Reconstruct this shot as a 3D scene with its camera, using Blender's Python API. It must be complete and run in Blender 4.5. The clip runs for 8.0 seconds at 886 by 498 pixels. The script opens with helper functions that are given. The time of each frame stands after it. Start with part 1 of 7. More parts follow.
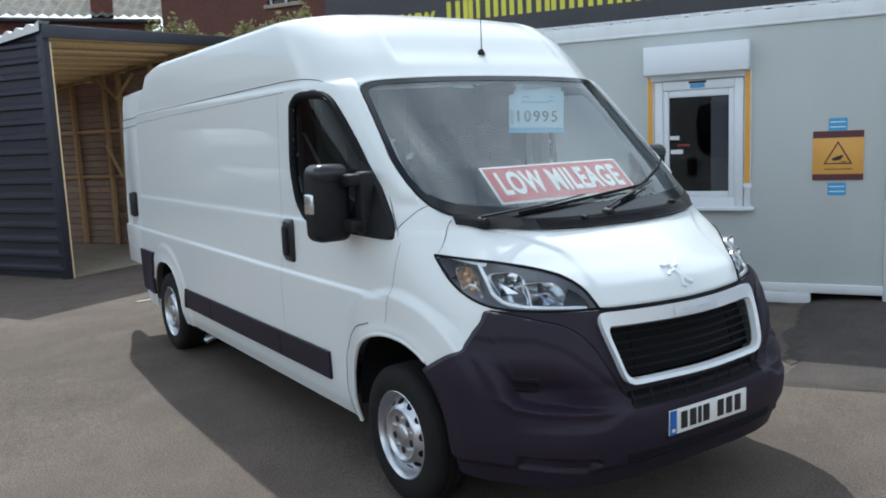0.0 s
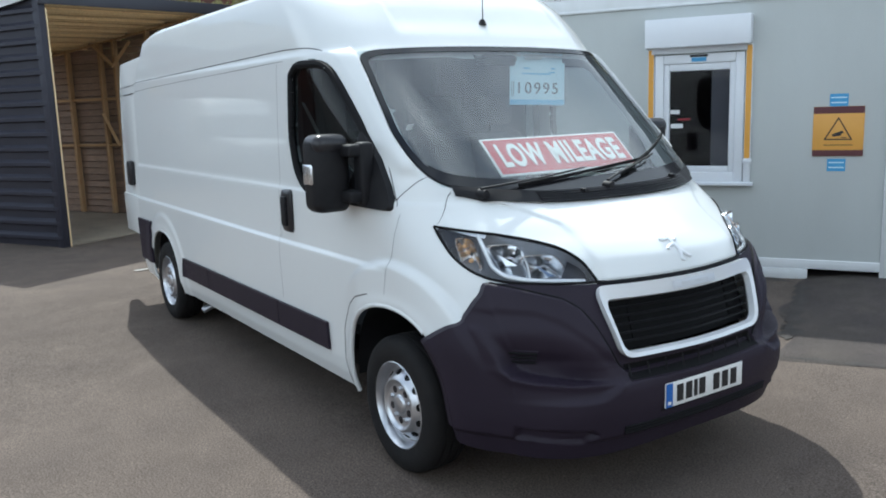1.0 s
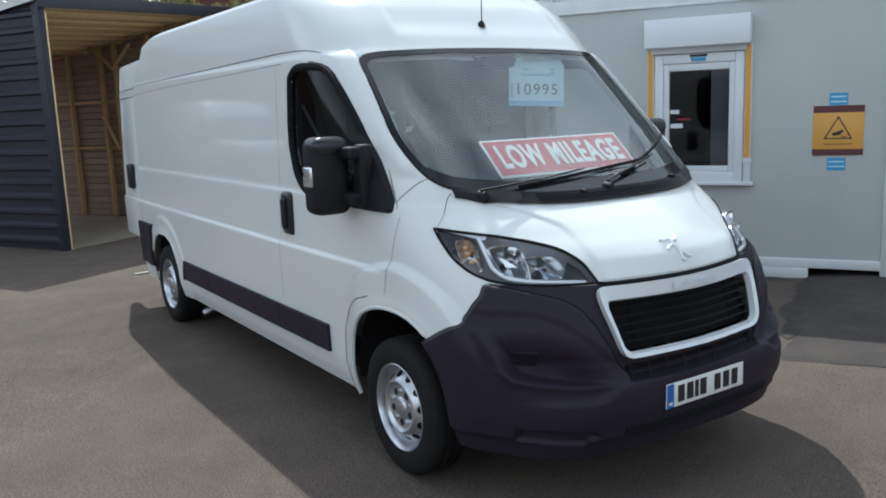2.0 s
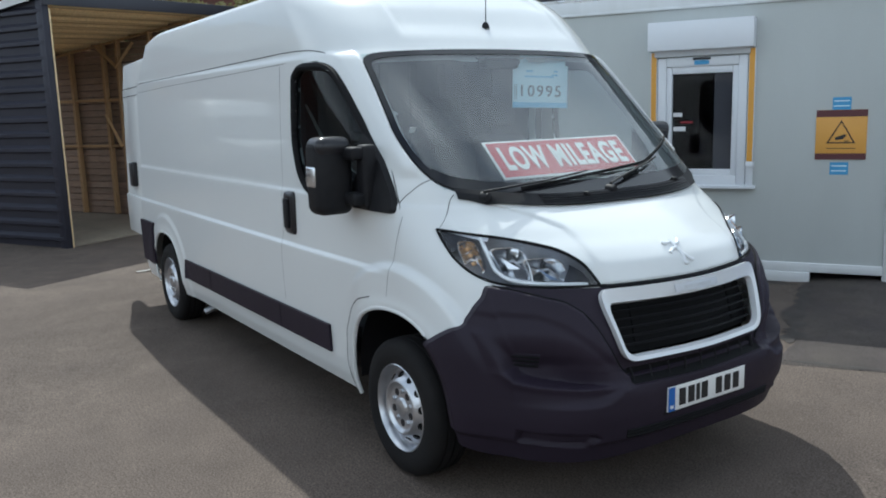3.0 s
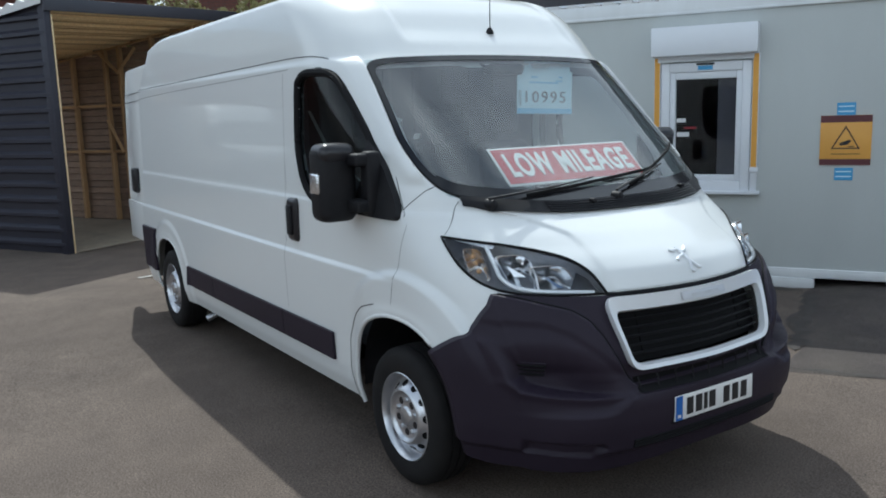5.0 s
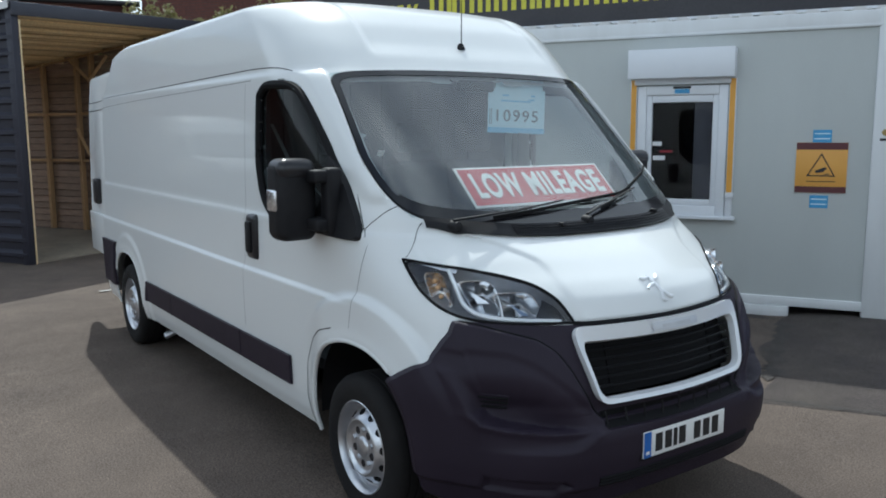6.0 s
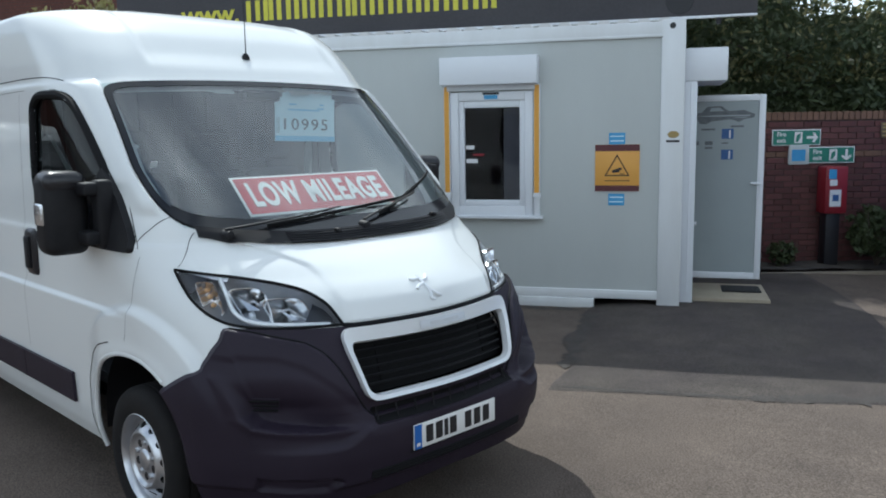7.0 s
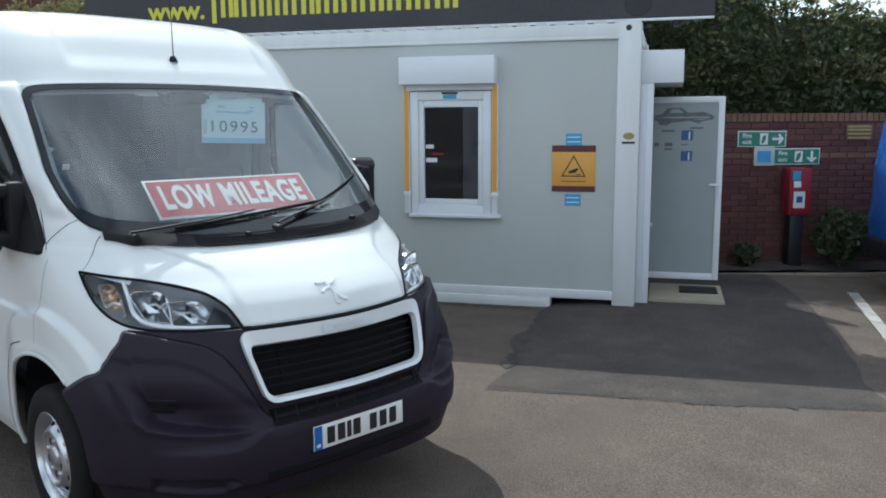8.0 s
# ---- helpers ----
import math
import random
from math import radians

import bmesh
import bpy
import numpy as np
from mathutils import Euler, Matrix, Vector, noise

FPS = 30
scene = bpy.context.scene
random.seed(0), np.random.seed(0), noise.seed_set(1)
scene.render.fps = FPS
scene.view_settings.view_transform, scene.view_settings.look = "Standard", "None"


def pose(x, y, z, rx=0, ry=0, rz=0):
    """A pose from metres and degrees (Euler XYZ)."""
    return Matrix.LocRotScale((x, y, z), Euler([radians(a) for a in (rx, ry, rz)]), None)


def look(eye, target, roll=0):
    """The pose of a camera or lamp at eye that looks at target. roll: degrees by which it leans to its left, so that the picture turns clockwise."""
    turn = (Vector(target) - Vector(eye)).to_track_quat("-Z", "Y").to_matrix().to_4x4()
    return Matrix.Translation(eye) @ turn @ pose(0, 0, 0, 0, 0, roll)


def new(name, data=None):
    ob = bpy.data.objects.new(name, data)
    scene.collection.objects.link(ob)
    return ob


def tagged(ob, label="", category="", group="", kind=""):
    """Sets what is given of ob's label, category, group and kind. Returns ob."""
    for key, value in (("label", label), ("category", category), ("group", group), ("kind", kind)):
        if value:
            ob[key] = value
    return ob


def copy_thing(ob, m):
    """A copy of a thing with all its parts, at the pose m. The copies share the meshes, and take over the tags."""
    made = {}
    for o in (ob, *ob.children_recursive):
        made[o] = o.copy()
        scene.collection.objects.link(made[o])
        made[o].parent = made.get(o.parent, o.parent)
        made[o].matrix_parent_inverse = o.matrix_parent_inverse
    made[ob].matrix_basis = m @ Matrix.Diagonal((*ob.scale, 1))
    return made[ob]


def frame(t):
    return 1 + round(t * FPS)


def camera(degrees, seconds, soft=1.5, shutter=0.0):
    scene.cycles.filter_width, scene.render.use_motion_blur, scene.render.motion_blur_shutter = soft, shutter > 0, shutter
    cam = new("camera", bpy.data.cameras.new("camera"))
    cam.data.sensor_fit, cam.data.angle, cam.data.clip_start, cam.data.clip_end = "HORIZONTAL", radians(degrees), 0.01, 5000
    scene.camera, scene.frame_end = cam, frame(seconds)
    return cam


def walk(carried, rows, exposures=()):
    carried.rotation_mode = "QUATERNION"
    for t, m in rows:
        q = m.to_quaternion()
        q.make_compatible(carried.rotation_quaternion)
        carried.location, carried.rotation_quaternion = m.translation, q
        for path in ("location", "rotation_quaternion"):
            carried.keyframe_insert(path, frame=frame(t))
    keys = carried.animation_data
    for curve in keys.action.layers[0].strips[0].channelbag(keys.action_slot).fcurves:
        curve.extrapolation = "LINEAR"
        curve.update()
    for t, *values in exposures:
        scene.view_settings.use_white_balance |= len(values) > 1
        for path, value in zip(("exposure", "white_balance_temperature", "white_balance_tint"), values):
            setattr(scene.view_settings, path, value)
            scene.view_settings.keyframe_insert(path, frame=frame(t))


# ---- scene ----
cam = camera(56.44, 8.0, soft=1.9)
# seconds, eye x y z (metres), yaw, pitch, roll (degrees)
ROWS = [
    (0.0, 3.324, -2.907, 1.735, 56.62, -7.88, -2.48),
    (0.5, 3.315, -2.907, 1.707, 56.63, -9.41, -2.71),
    (1.0, 3.318, -2.914, 1.730, 56.49, -9.78, -1.88),
    (1.5, 3.319, -2.911, 1.735, 56.51, -9.73, -2.37),
    (3.0, 3.315, -2.916, 1.736, 56.61, -9.67, -1.71),
    (3.5, 3.317, -2.921, 1.739, 56.61, -9.65, -1.69),
    (4.0, 3.317, -2.920, 1.744, 56.61, -9.72, -1.77),
    (4.5, 3.314, -2.918, 1.741, 56.55, -9.71, -1.70),
    (5.8, 3.181, -2.811, 1.747, 56.59, -7.98, -1.52),
    (6.0, 3.169, -2.756, 1.740, 55.09, -8.17, -0.27),
    (6.5, 3.245, -2.646, 1.740, 46.27, -8.02, -0.13),
    (7.0, 3.506, -2.549, 1.765, 45.20, -8.08, -0.89),
    (7.5, 3.661, -2.452, 1.774, 47.00, -8.13, -4.60),
    (8.0, 3.844, -2.277, 1.822, 45.21, -8.55, -0.31),
]
walk(cam, [(t, pose(x, y, z, 90 + pitch, 0, yaw) @ pose(0, 0, 0, 0, 0, roll)) for t, x, y, z, yaw, pitch, roll in ROWS],
     exposures=[(0.0, 0.470, 5780, 2), (0.5, 0.420, 5780, 2), (0.9, 0.640, 5780, 2), (1.5, 0.390, 5780, 2), (3.0, 0.300, 5780, 2), (4.5, 0.250, 5780, 2),
                (6.0, 0.170, 5780, 2), (6.8, 0.245, 5780, 2), (7.5, 0.42, 5780, 2), (8.0, 0.345, 5780, 2)])

# ---- world, sun ----
# The sun stands behind the van: its light travels along (0.77, -0.235, -1).
world = bpy.data.worlds.new("world")
scene.world = world
world.use_nodes = True
wn = world.node_tree
wn.nodes.clear()
w_out = wn.nodes.new("ShaderNodeOutputWorld")
w_bg = wn.nodes.new("ShaderNodeBackground")
w_sky = wn.nodes.new("ShaderNodeTexSky")
w_sky.sky_type = "NISHITA"
w_sky.sun_disc = False
w_sky.sun_elevation = radians(51.5)
w_sky.sun_rotation = radians(-73.0)
w_sky.air_density, w_sky.dust_density = 1.0, 2.0
w_tex = wn.nodes.new("ShaderNodeTexCoord")
w_map = wn.nodes.new("ShaderNodeMapping")
w_map.inputs["Scale"].default_value = (1.0, 1.0, 1.3)
w_map.inputs["Location"].default_value = (0.35, 0.1, 0.0)
w_noise = wn.nodes.new("ShaderNodeTexNoise")
w_noise.inputs["Scale"].default_value = 1.7
w_noise.inputs["Detail"].default_value = 7.0
w_noise.inputs["Roughness"].default_value = 0.55
w_ramp = wn.nodes.new("ShaderNodeValToRGB")
w_ramp.color_ramp.elements[0].position = 0.38
w_ramp.color_ramp.elements[1].position = 0.66
w_mix = wn.nodes.new("ShaderNodeMix")
w_mix.data_type = "RGBA"
w_mix.inputs[7].default_value = (17.0, 17.4, 18.0, 1)   # cloud
wn.links.new(w_tex.outputs["Generated"], w_map.inputs["Vector"])
wn.links.new(w_map.outputs["Vector"], w_noise.inputs["Vector"])
wn.links.new(w_noise.outputs["Fac"], w_ramp.inputs["Fac"])
wn.links.new(w_ramp.outputs["Color"], w_mix.inputs[0])
wn.links.new(w_sky.outputs["Color"], w_mix.inputs[6])
wn.links.new(w_mix.outputs[2], w_bg.inputs["Color"])
w_bg.inputs["Strength"].default_value = 0.085
wn.links.new(w_bg.outputs["Background"], w_out.inputs["Surface"])

sun_data = bpy.data.lights.new("sun", "SUN")
sun_data.energy, sun_data.angle, sun_data.color = 3.3, radians(0.6), (1.0, 0.94, 0.86)
sun = new("sun", sun_data)
sun.matrix_world = look((-7.7, 2.35, 10.0), (0, 0, 0))

# ---- materials ----
def material(name, colour, rough=0.5, metal=0.0, second=None, amount=0.5, scale=3.0, grain=0.0, grain_scale=200.0, bump=0.0,
             bump_scale=120.0, coat=0.0, spread=0.0, streak=None, spec=0.5, rough_var=0.0, broad=0.0, leaf=0.0, spots=0.0):
    """A painted, plastic, metal or mineral surface: colour and a second colour in broad patches, fine grain, fine relief."""
    m = bpy.data.materials.new(name)
    m.use_nodes = True
    t = m.node_tree
    b = t.nodes["Principled BSDF"]
    b.inputs["Roughness"].default_value = rough
    b.inputs["Metallic"].default_value = metal
    b.inputs["Coat Weight"].default_value = coat
    b.inputs["Coat Roughness"].default_value = 0.04
    b.inputs["Specular IOR Level"].default_value = spec
    co = t.nodes.new("ShaderNodeTexCoord")
    vec = co.outputs["Object"]
    if streak:
        mp = t.nodes.new("ShaderNodeMapping")
        mp.inputs["Scale"].default_value = streak
        t.links.new(vec, mp.inputs["Vector"])
        vec = mp.outputs["Vector"]
    n1 = t.nodes.new("ShaderNodeTexNoise")
    n1.inputs["Scale"].default_value, n1.inputs["Detail"].default_value, n1.inputs["Roughness"].default_value = scale, 6.0, 0.62
    t.links.new(vec, n1.inputs["Vector"])
    r1 = t.nodes.new("ShaderNodeMapRange")
    r1.inputs["From Min"].default_value, r1.inputs["From Max"].default_value = 0.35, 0.7
    r1.inputs["To Max"].default_value = amount
    t.links.new(n1.outputs["Fac"], r1.inputs["Value"])
    mix = t.nodes.new("ShaderNodeMix")
    mix.data_type = "RGBA"
    mix.inputs[6].default_value = (*colour, 1)
    mix.inputs[7].default_value = (*(second or tuple(0.8 * c for c in colour)), 1)
    t.links.new(r1.outputs["Result"], mix.inputs[0])
    col = mix.outputs[2]
    if grain:
        n2 = t.nodes.new("ShaderNodeTexNoise")
        n2.inputs["Scale"].default_value, n2.inputs["Detail"].default_value = grain_scale, 3.0
        t.links.new(co.outputs["Object"], n2.inputs["Vector"])
        r2 = t.nodes.new("ShaderNodeMapRange")
        r2.inputs["From Min"].default_value, r2.inputs["From Max"].default_value = 0.3, 0.7
        r2.inputs["To Min"].default_value, r2.inputs["To Max"].default_value = 1 - grain, 1 + grain
        t.links.new(n2.outputs["Fac"], r2.inputs["Value"])
        m2 = t.nodes.new("ShaderNodeVectorMath")
        m2.operation = "SCALE"
        t.links.new(col, m2.inputs[0])
        t.links.new(r2.outputs["Result"], m2.inputs["Scale"])
        col = m2.outputs["Vector"]
    if broad:
        for size, share in ((0.35, 1.0), (3.5, 0.6)):
            n5 = t.nodes.new("ShaderNodeTexNoise")
            n5.inputs["Scale"].default_value, n5.inputs["Detail"].default_value, n5.inputs["Distortion"].default_value = size, 5.0, 0.6
            t.links.new(co.outputs["Object"], n5.inputs["Vector"])
            r5 = t.nodes.new("ShaderNodeMapRange")
            r5.inputs["From Min"].default_value, r5.inputs["From Max"].default_value = 0.36, 0.64
            r5.inputs["To Min"].default_value, r5.inputs["To Max"].default_value = 1 - broad * share, 1 + broad * share
            t.links.new(n5.outputs["Fac"], r5.inputs["Value"])
            m5 = t.nodes.new("ShaderNodeVectorMath")
            m5.operation = "SCALE"
            t.links.new(col, m5.inputs[0])
            t.links.new(r5.outputs["Result"], m5.inputs["Scale"])
            col = m5.outputs["Vector"]
    if spots:
        # stones in the surface: sparse pale chips and dark pits
        for size, low, high, to in ((38.0, 0.70, 0.76, 1 + spots), (26.0, 0.70, 0.78, 1 - 0.7 * spots)):
            n6 = t.nodes.new("ShaderNodeTexNoise")
            n6.inputs["Scale"].default_value, n6.inputs["Detail"].default_value, n6.inputs["Roughness"].default_value = size, 5.0, 0.75
            mp6 = t.nodes.new("ShaderNodeMapping")
            mp6.inputs["Location"].default_value = (size, 2 * size, 0)
            t.links.new(co.outputs["Object"], mp6.inputs["Vector"])
            t.links.new(mp6.outputs["Vector"], n6.inputs["Vector"])
            r6 = t.nodes.new("ShaderNodeMapRange")
            r6.inputs["From Min"].default_value, r6.inputs["From Max"].default_value = low - 0.1, high - 0.1
            r6.inputs["To Min"].default_value, r6.inputs["To Max"].default_value = 1.0, to
            t.links.new(n6.outputs["Fac"], r6.inputs["Value"])
            m6 = t.nodes.new("ShaderNodeVectorMath")
            m6.operation = "SCALE"
            t.links.new(col, m6.inputs[0])
            t.links.new(r6.outputs["Result"], m6.inputs["Scale"])
            col = m6.outputs["Vector"]
    if spread:
        oi = t.nodes.new("ShaderNodeObjectInfo")
        r3 = t.nodes.new("ShaderNodeMapRange")
        r3.inputs["To Min"].default_value, r3.inputs["To Max"].default_value = 1 - spread, 1 + spread
        t.links.new(oi.outputs["Random"], r3.inputs["Value"])
        m3 = t.nodes.new("ShaderNodeVectorMath")
        m3.operation = "SCALE"
        t.links.new(col, m3.inputs[0])
        t.links.new(r3.outputs["Result"], m3.inputs["Scale"])
        col = m3.outputs["Vector"]
    t.links.new(col, b.inputs["Base Color"])
    if leaf:
        # light that passes through thin leaves
        tl = t.nodes.new("ShaderNodeBsdfTranslucent")
        t.links.new(col, tl.inputs["Color"])
        ms = t.nodes.new("ShaderNodeMixShader")
        ms.inputs[0].default_value = leaf
        t.links.new(b.outputs["BSDF"], ms.inputs[1])
        t.links.new(tl.outputs["BSDF"], ms.inputs[2])
        t.links.new(ms.outputs["Shader"], t.nodes["Material Output"].inputs["Surface"])
    if rough_var:
        r4 = t.nodes.new("ShaderNodeMapRange")
        r4.inputs["To Min"].default_value, r4.inputs["To Max"].default_value = rough - rough_var, rough + rough_var
        t.links.new(n1.outputs["Fac"], r4.inputs["Value"])
        t.links.new(r4.outputs["Result"], b.inputs["Roughness"])
    if bump:
        n3 = t.nodes.new("ShaderNodeTexNoise")
        n3.inputs["Scale"].default_value, n3.inputs["Detail"].default_value = bump_scale, 4.0
        t.links.new(co.outputs["Object"], n3.inputs["Vector"])
        bp = t.nodes.new("ShaderNodeBump")
        bp.inputs["Strength"].default_value, bp.inputs["Distance"].default_value = bump, 0.01
        t.links.new(n3.outputs["Fac"], bp.inputs["Height"])
        t.links.new(bp.outputs["Normal"], b.inputs["Normal"])
    return m


def glass_material(name, tint, rough=0.0, two_faces=0.08, veil=0.0):
    """Thin sheet glass: clear through; two_faces is what both faces mirror head on, more at a slant."""
    m = bpy.data.materials.new(name)
    m.use_nodes = True
    t = m.node_tree
    t.nodes.clear()
    out = t.nodes.new("ShaderNodeOutputMaterial")
    tr = t.nodes.new("ShaderNodeBsdfTransparent")
    tr.inputs["Color"].default_value = (*tint, 1)
    gl = t.nodes.new("ShaderNodeBsdfGlossy")
    gl.inputs["Roughness"].default_value = rough
    lw = t.nodes.new("ShaderNodeLayerWeight")
    lw.inputs["Blend"].default_value = 0.5
    pw = t.nodes.new("ShaderNodeMath")
    pw.operation = "POWER"
    pw.inputs[1].default_value = 5.0
    t.links.new(lw.outputs["Facing"], pw.inputs[0])
    fr = t.nodes.new("ShaderNodeMapRange")
    fr.inputs["To Min"].default_value, fr.inputs["To Max"].default_value = two_faces, 1.0
    t.links.new(pw.outputs["Value"], fr.inputs["Value"])
    mx = t.nodes.new("ShaderNodeMixShader")
    t.links.new(fr.outputs["Result"], mx.inputs[0])
    t.links.new(tr.outputs["BSDF"], mx.inputs[1])
    t.links.new(gl.outputs["BSDF"], mx.inputs[2])
    last = mx.outputs["Shader"]
    if veil:
        # a thin pale film, thicker in patches, that paints in milky sky reflection
        df = t.nodes.new("ShaderNodeBsdfDiffuse")
        df.inputs["Color"].default_value = (0.52, 0.60, 0.65, 1)
        co = t.nodes.new("ShaderNodeTexCoord")
        nz = t.nodes.new("ShaderNodeTexNoise")
        nz.inputs["Scale"].default_value, nz.inputs["Detail"].default_value = 2.6, 4.0
        t.links.new(co.outputs["Object"], nz.inputs["Vector"])
        rg = t.nodes.new("ShaderNodeMapRange")
        rg.inputs["From Min"].default_value, rg.inputs["From Max"].default_value = 0.3, 0.7
        rg.inputs["To Min"].default_value, rg.inputs["To Max"].default_value = veil * 0.5, veil * 1.5
        t.links.new(nz.outputs["Fac"], rg.inputs["Value"])
        m6 = t.nodes.new("ShaderNodeMixShader")
        t.links.new(rg.outputs["Result"], m6.inputs[0])
        t.links.new(last, m6.inputs[1])
        t.links.new(df.outputs["BSDF"], m6.inputs[2])
        last = m6.outputs["Shader"]
    t.links.new(last, out.inputs["Surface"])
    return m


WHITE_PAINT = material("white_van_paint", (0.755, 0.77, 0.76), 0.32, second=(0.725, 0.74, 0.735), amount=0.4, scale=1.2, coat=0.6, spec=0.3)
BUMPER_PLASTIC = material("dark_grey_bumper_plastic", (0.0185, 0.0132, 0.0230), 0.52, spec=0.24, second=(0.0265, 0.0192, 0.0320), amount=0.7, scale=2.0, grain=0.12,
                          grain_scale=700, bump=0.12, bump_scale=900)
BLACK_PLASTIC = material("black_plastic", (0.009, 0.009, 0.011), 0.55, spec=0.22, second=(0.028, 0.027, 0.028), scale=6, bump=0.06, bump_scale=500)
MIRROR_BLACK = material("gloss_black_plastic", (0.016, 0.015, 0.018), 0.28, spec=0.45, second=(0.022, 0.021, 0.023), scale=8)
RUBBER = material("tyre_rubber", (0.011, 0.0105, 0.011), 0.8, spec=0.25, second=(0.022, 0.020, 0.019), scale=9, bump=0.25, bump_scale=140)
SEAL = material("black_rubber_seal", (0.010, 0.010, 0.011), 0.75, spec=0.15)
STEEL = material("silver_painted_steel", (0.62, 0.63, 0.66), 0.30, 0.85, second=(0.44, 0.45, 0.47), scale=14, bump=0.03, bump_scale=80)
CHROME = material("chrome", (0.86, 0.87, 0.88), 0.08, 1.0, second=(0.8, 0.8, 0.82), scale=5)
FLUTED = material("fluted_reflector", (0.85, 0.87, 0.90), 0.26, 1.0, second=(0.62, 0.64, 0.68), amount=0.8, scale=30, bump=0.15, bump_scale=22)
GUIDE = material("clear_light_guide", (0.80, 0.82, 0.84), 0.2, 0.2, second=(0.70, 0.72, 0.74), scale=20)
GRILLE_SILVER = material("grille_silver", (0.80, 0.82, 0.84), 0.3, 0.15, second=(0.74, 0.76, 0.78), scale=4)
SLAT_BLACK = material("slat_black", (0.007, 0.007, 0.008), 0.55, spec=0.15)
SATIN = material("satin_silver_plastic", (0.66, 0.68, 0.72), 0.3, 0.55, second=(0.6, 0.62, 0.66), scale=4)
LAMP_GREY = material("lamp_housing_grey", (0.022, 0.022, 0.027), 0.3, 0.2, second=(0.014, 0.014, 0.017), scale=20)
AMBER = material("amber_plastic", (0.66, 0.65, 0.64), 0.14, 0.9, second=(0.55, 0.46, 0.38), amount=0.6, scale=26, bump=0.5, bump_scale=60)
GLASS = glass_material("windscreen_glass", (0.82, 0.89, 0.89), 0.0, 0.155, 0.03)
DARK_GLASS = glass_material("tinted_side_glass", (0.38, 0.41, 0.42), 0.0, 0.018)
OFFICE_GLASS = glass_material("office_window_glass", (0.50, 0.50, 0.52), 0.0, 0.03)
LENS = glass_material("lamp_lens", (0.95, 0.96, 0.97), 0.0, 0.03)
FRIT = material("black_glass_border", (0.010, 0.010, 0.012), 0.15)
CLOTH = material("dark_seat_cloth", (0.035, 0.035, 0.04), 0.9, second=(0.055, 0.055, 0.06), scale=30, bump=0.2, bump_scale=400)
TRIM_GREY = material("grey_interior_trim", (0.10, 0.10, 0.108), 0.75, second=(0.07, 0.07, 0.078), scale=4, bump=0.1, bump_scale=400)
CAB_TRIM = material("pale_grey_cab_trim", (0.44, 0.46, 0.46), 0.85, second=(0.36, 0.38, 0.38), scale=3)
LINER = material("grey_cab_lining", (0.075, 0.075, 0.08), 0.9, second=(0.055, 0.055, 0.06), scale=3)
BELT = material("grey_belt_webbing", (0.34, 0.38, 0.37), 0.8, second=(0.28, 0.31, 0.30), scale=30)
LAMP_SILVER = material("lamp_housing_silver", (0.26, 0.265, 0.29), 0.34, 0.5, second=(0.15, 0.153, 0.17), scale=24)
INDICATOR = material("amber_bulb", (0.80, 0.46, 0.20), 0.25, second=(0.85, 0.6, 0.36), scale=40)
PLATE_WHITE = material("reflective_plate_white", (0.80, 0.80, 0.78), 0.35, second=(0.74, 0.74, 0.72), scale=10)
PLATE_BLUE = material("plate_blue", (0.02, 0.13, 0.46), 0.4)
INK = material("black_ink", (0.015, 0.015, 0.017), 0.5)
SIGN_RED = material("sign_red_board", (0.50, 0.055, 0.06), 0.45, second=(0.42, 0.05, 0.055), scale=5)
SIGN_WHITE = material("sign_white_print", (0.80, 0.78, 0.75), 0.5, second=(0.72, 0.7, 0.68), scale=8)
PAPER_BLUE = material("pale_blue_card", (0.58, 0.77, 0.84), 0.6, second=(0.64, 0.80, 0.86), scale=8)
STICKER_SKY = material("sky_blue_print", (0.22, 0.52, 0.74), 0.5, second=(0.30, 0.58, 0.78), scale=12)
STICKER_BLUE = material("blue_sticker", (0.06, 0.30, 0.58), 0.45, second=(0.10, 0.38, 0.66), scale=20)
STICKER_NAVY = material("navy_sticker", (0.03, 0.09, 0.26), 0.45, second=(0.05, 0.14, 0.34), scale=20)
STICKER_WHITE = material("white_sticker", (0.76, 0.77, 0.78), 0.5, second=(0.7, 0.7, 0.72), scale=15)
ORANGE = material("amber_sign_board", (0.70, 0.36, 0.07), 0.45, second=(0.64, 0.32, 0.06), scale=6)
ORANGE_STRIP = material("orange_painted_strip", (0.72, 0.36, 0.05), 0.5, second=(0.62, 0.31, 0.05), scale=9)
MAROON = material("maroon_band", (0.10, 0.025, 0.03), 0.5)
UPVC = material("white_upvc", (0.735, 0.76, 0.80), 0.35, second=(0.675, 0.70, 0.74), amount=0.5, scale=3, grain=0.02)
CABIN_WHITE = material("white_cabin_frame_paint", (0.72, 0.74, 0.755), 0.42, second=(0.60, 0.61, 0.61), amount=0.5, scale=2.2, streak=(2, 2, 0.35), bump=0.05, bump_scale=40)
CABIN_GREY = material("pale_grey_cabin_panel", (0.495, 0.522, 0.515), 0.5, second=(0.435, 0.458, 0.45), amount=0.6, scale=1.1, streak=(1.2, 1.2, 0.35), grain=0.025, grain_scale=90, bump=0.04, bump_scale=25)
DOOR_GREY = material("grey_door_panel", (0.31, 0.35, 0.36), 0.45, second=(0.27, 0.305, 0.315), amount=0.6, scale=1.6)
BANNER = material("charcoal_banner_board", (0.045, 0.043, 0.05), 0.55, second=(0.065, 0.062, 0.068), amount=0.8, scale=1.3, grain=0.1, grain_scale=40, bump=0.05, bump_scale=9)
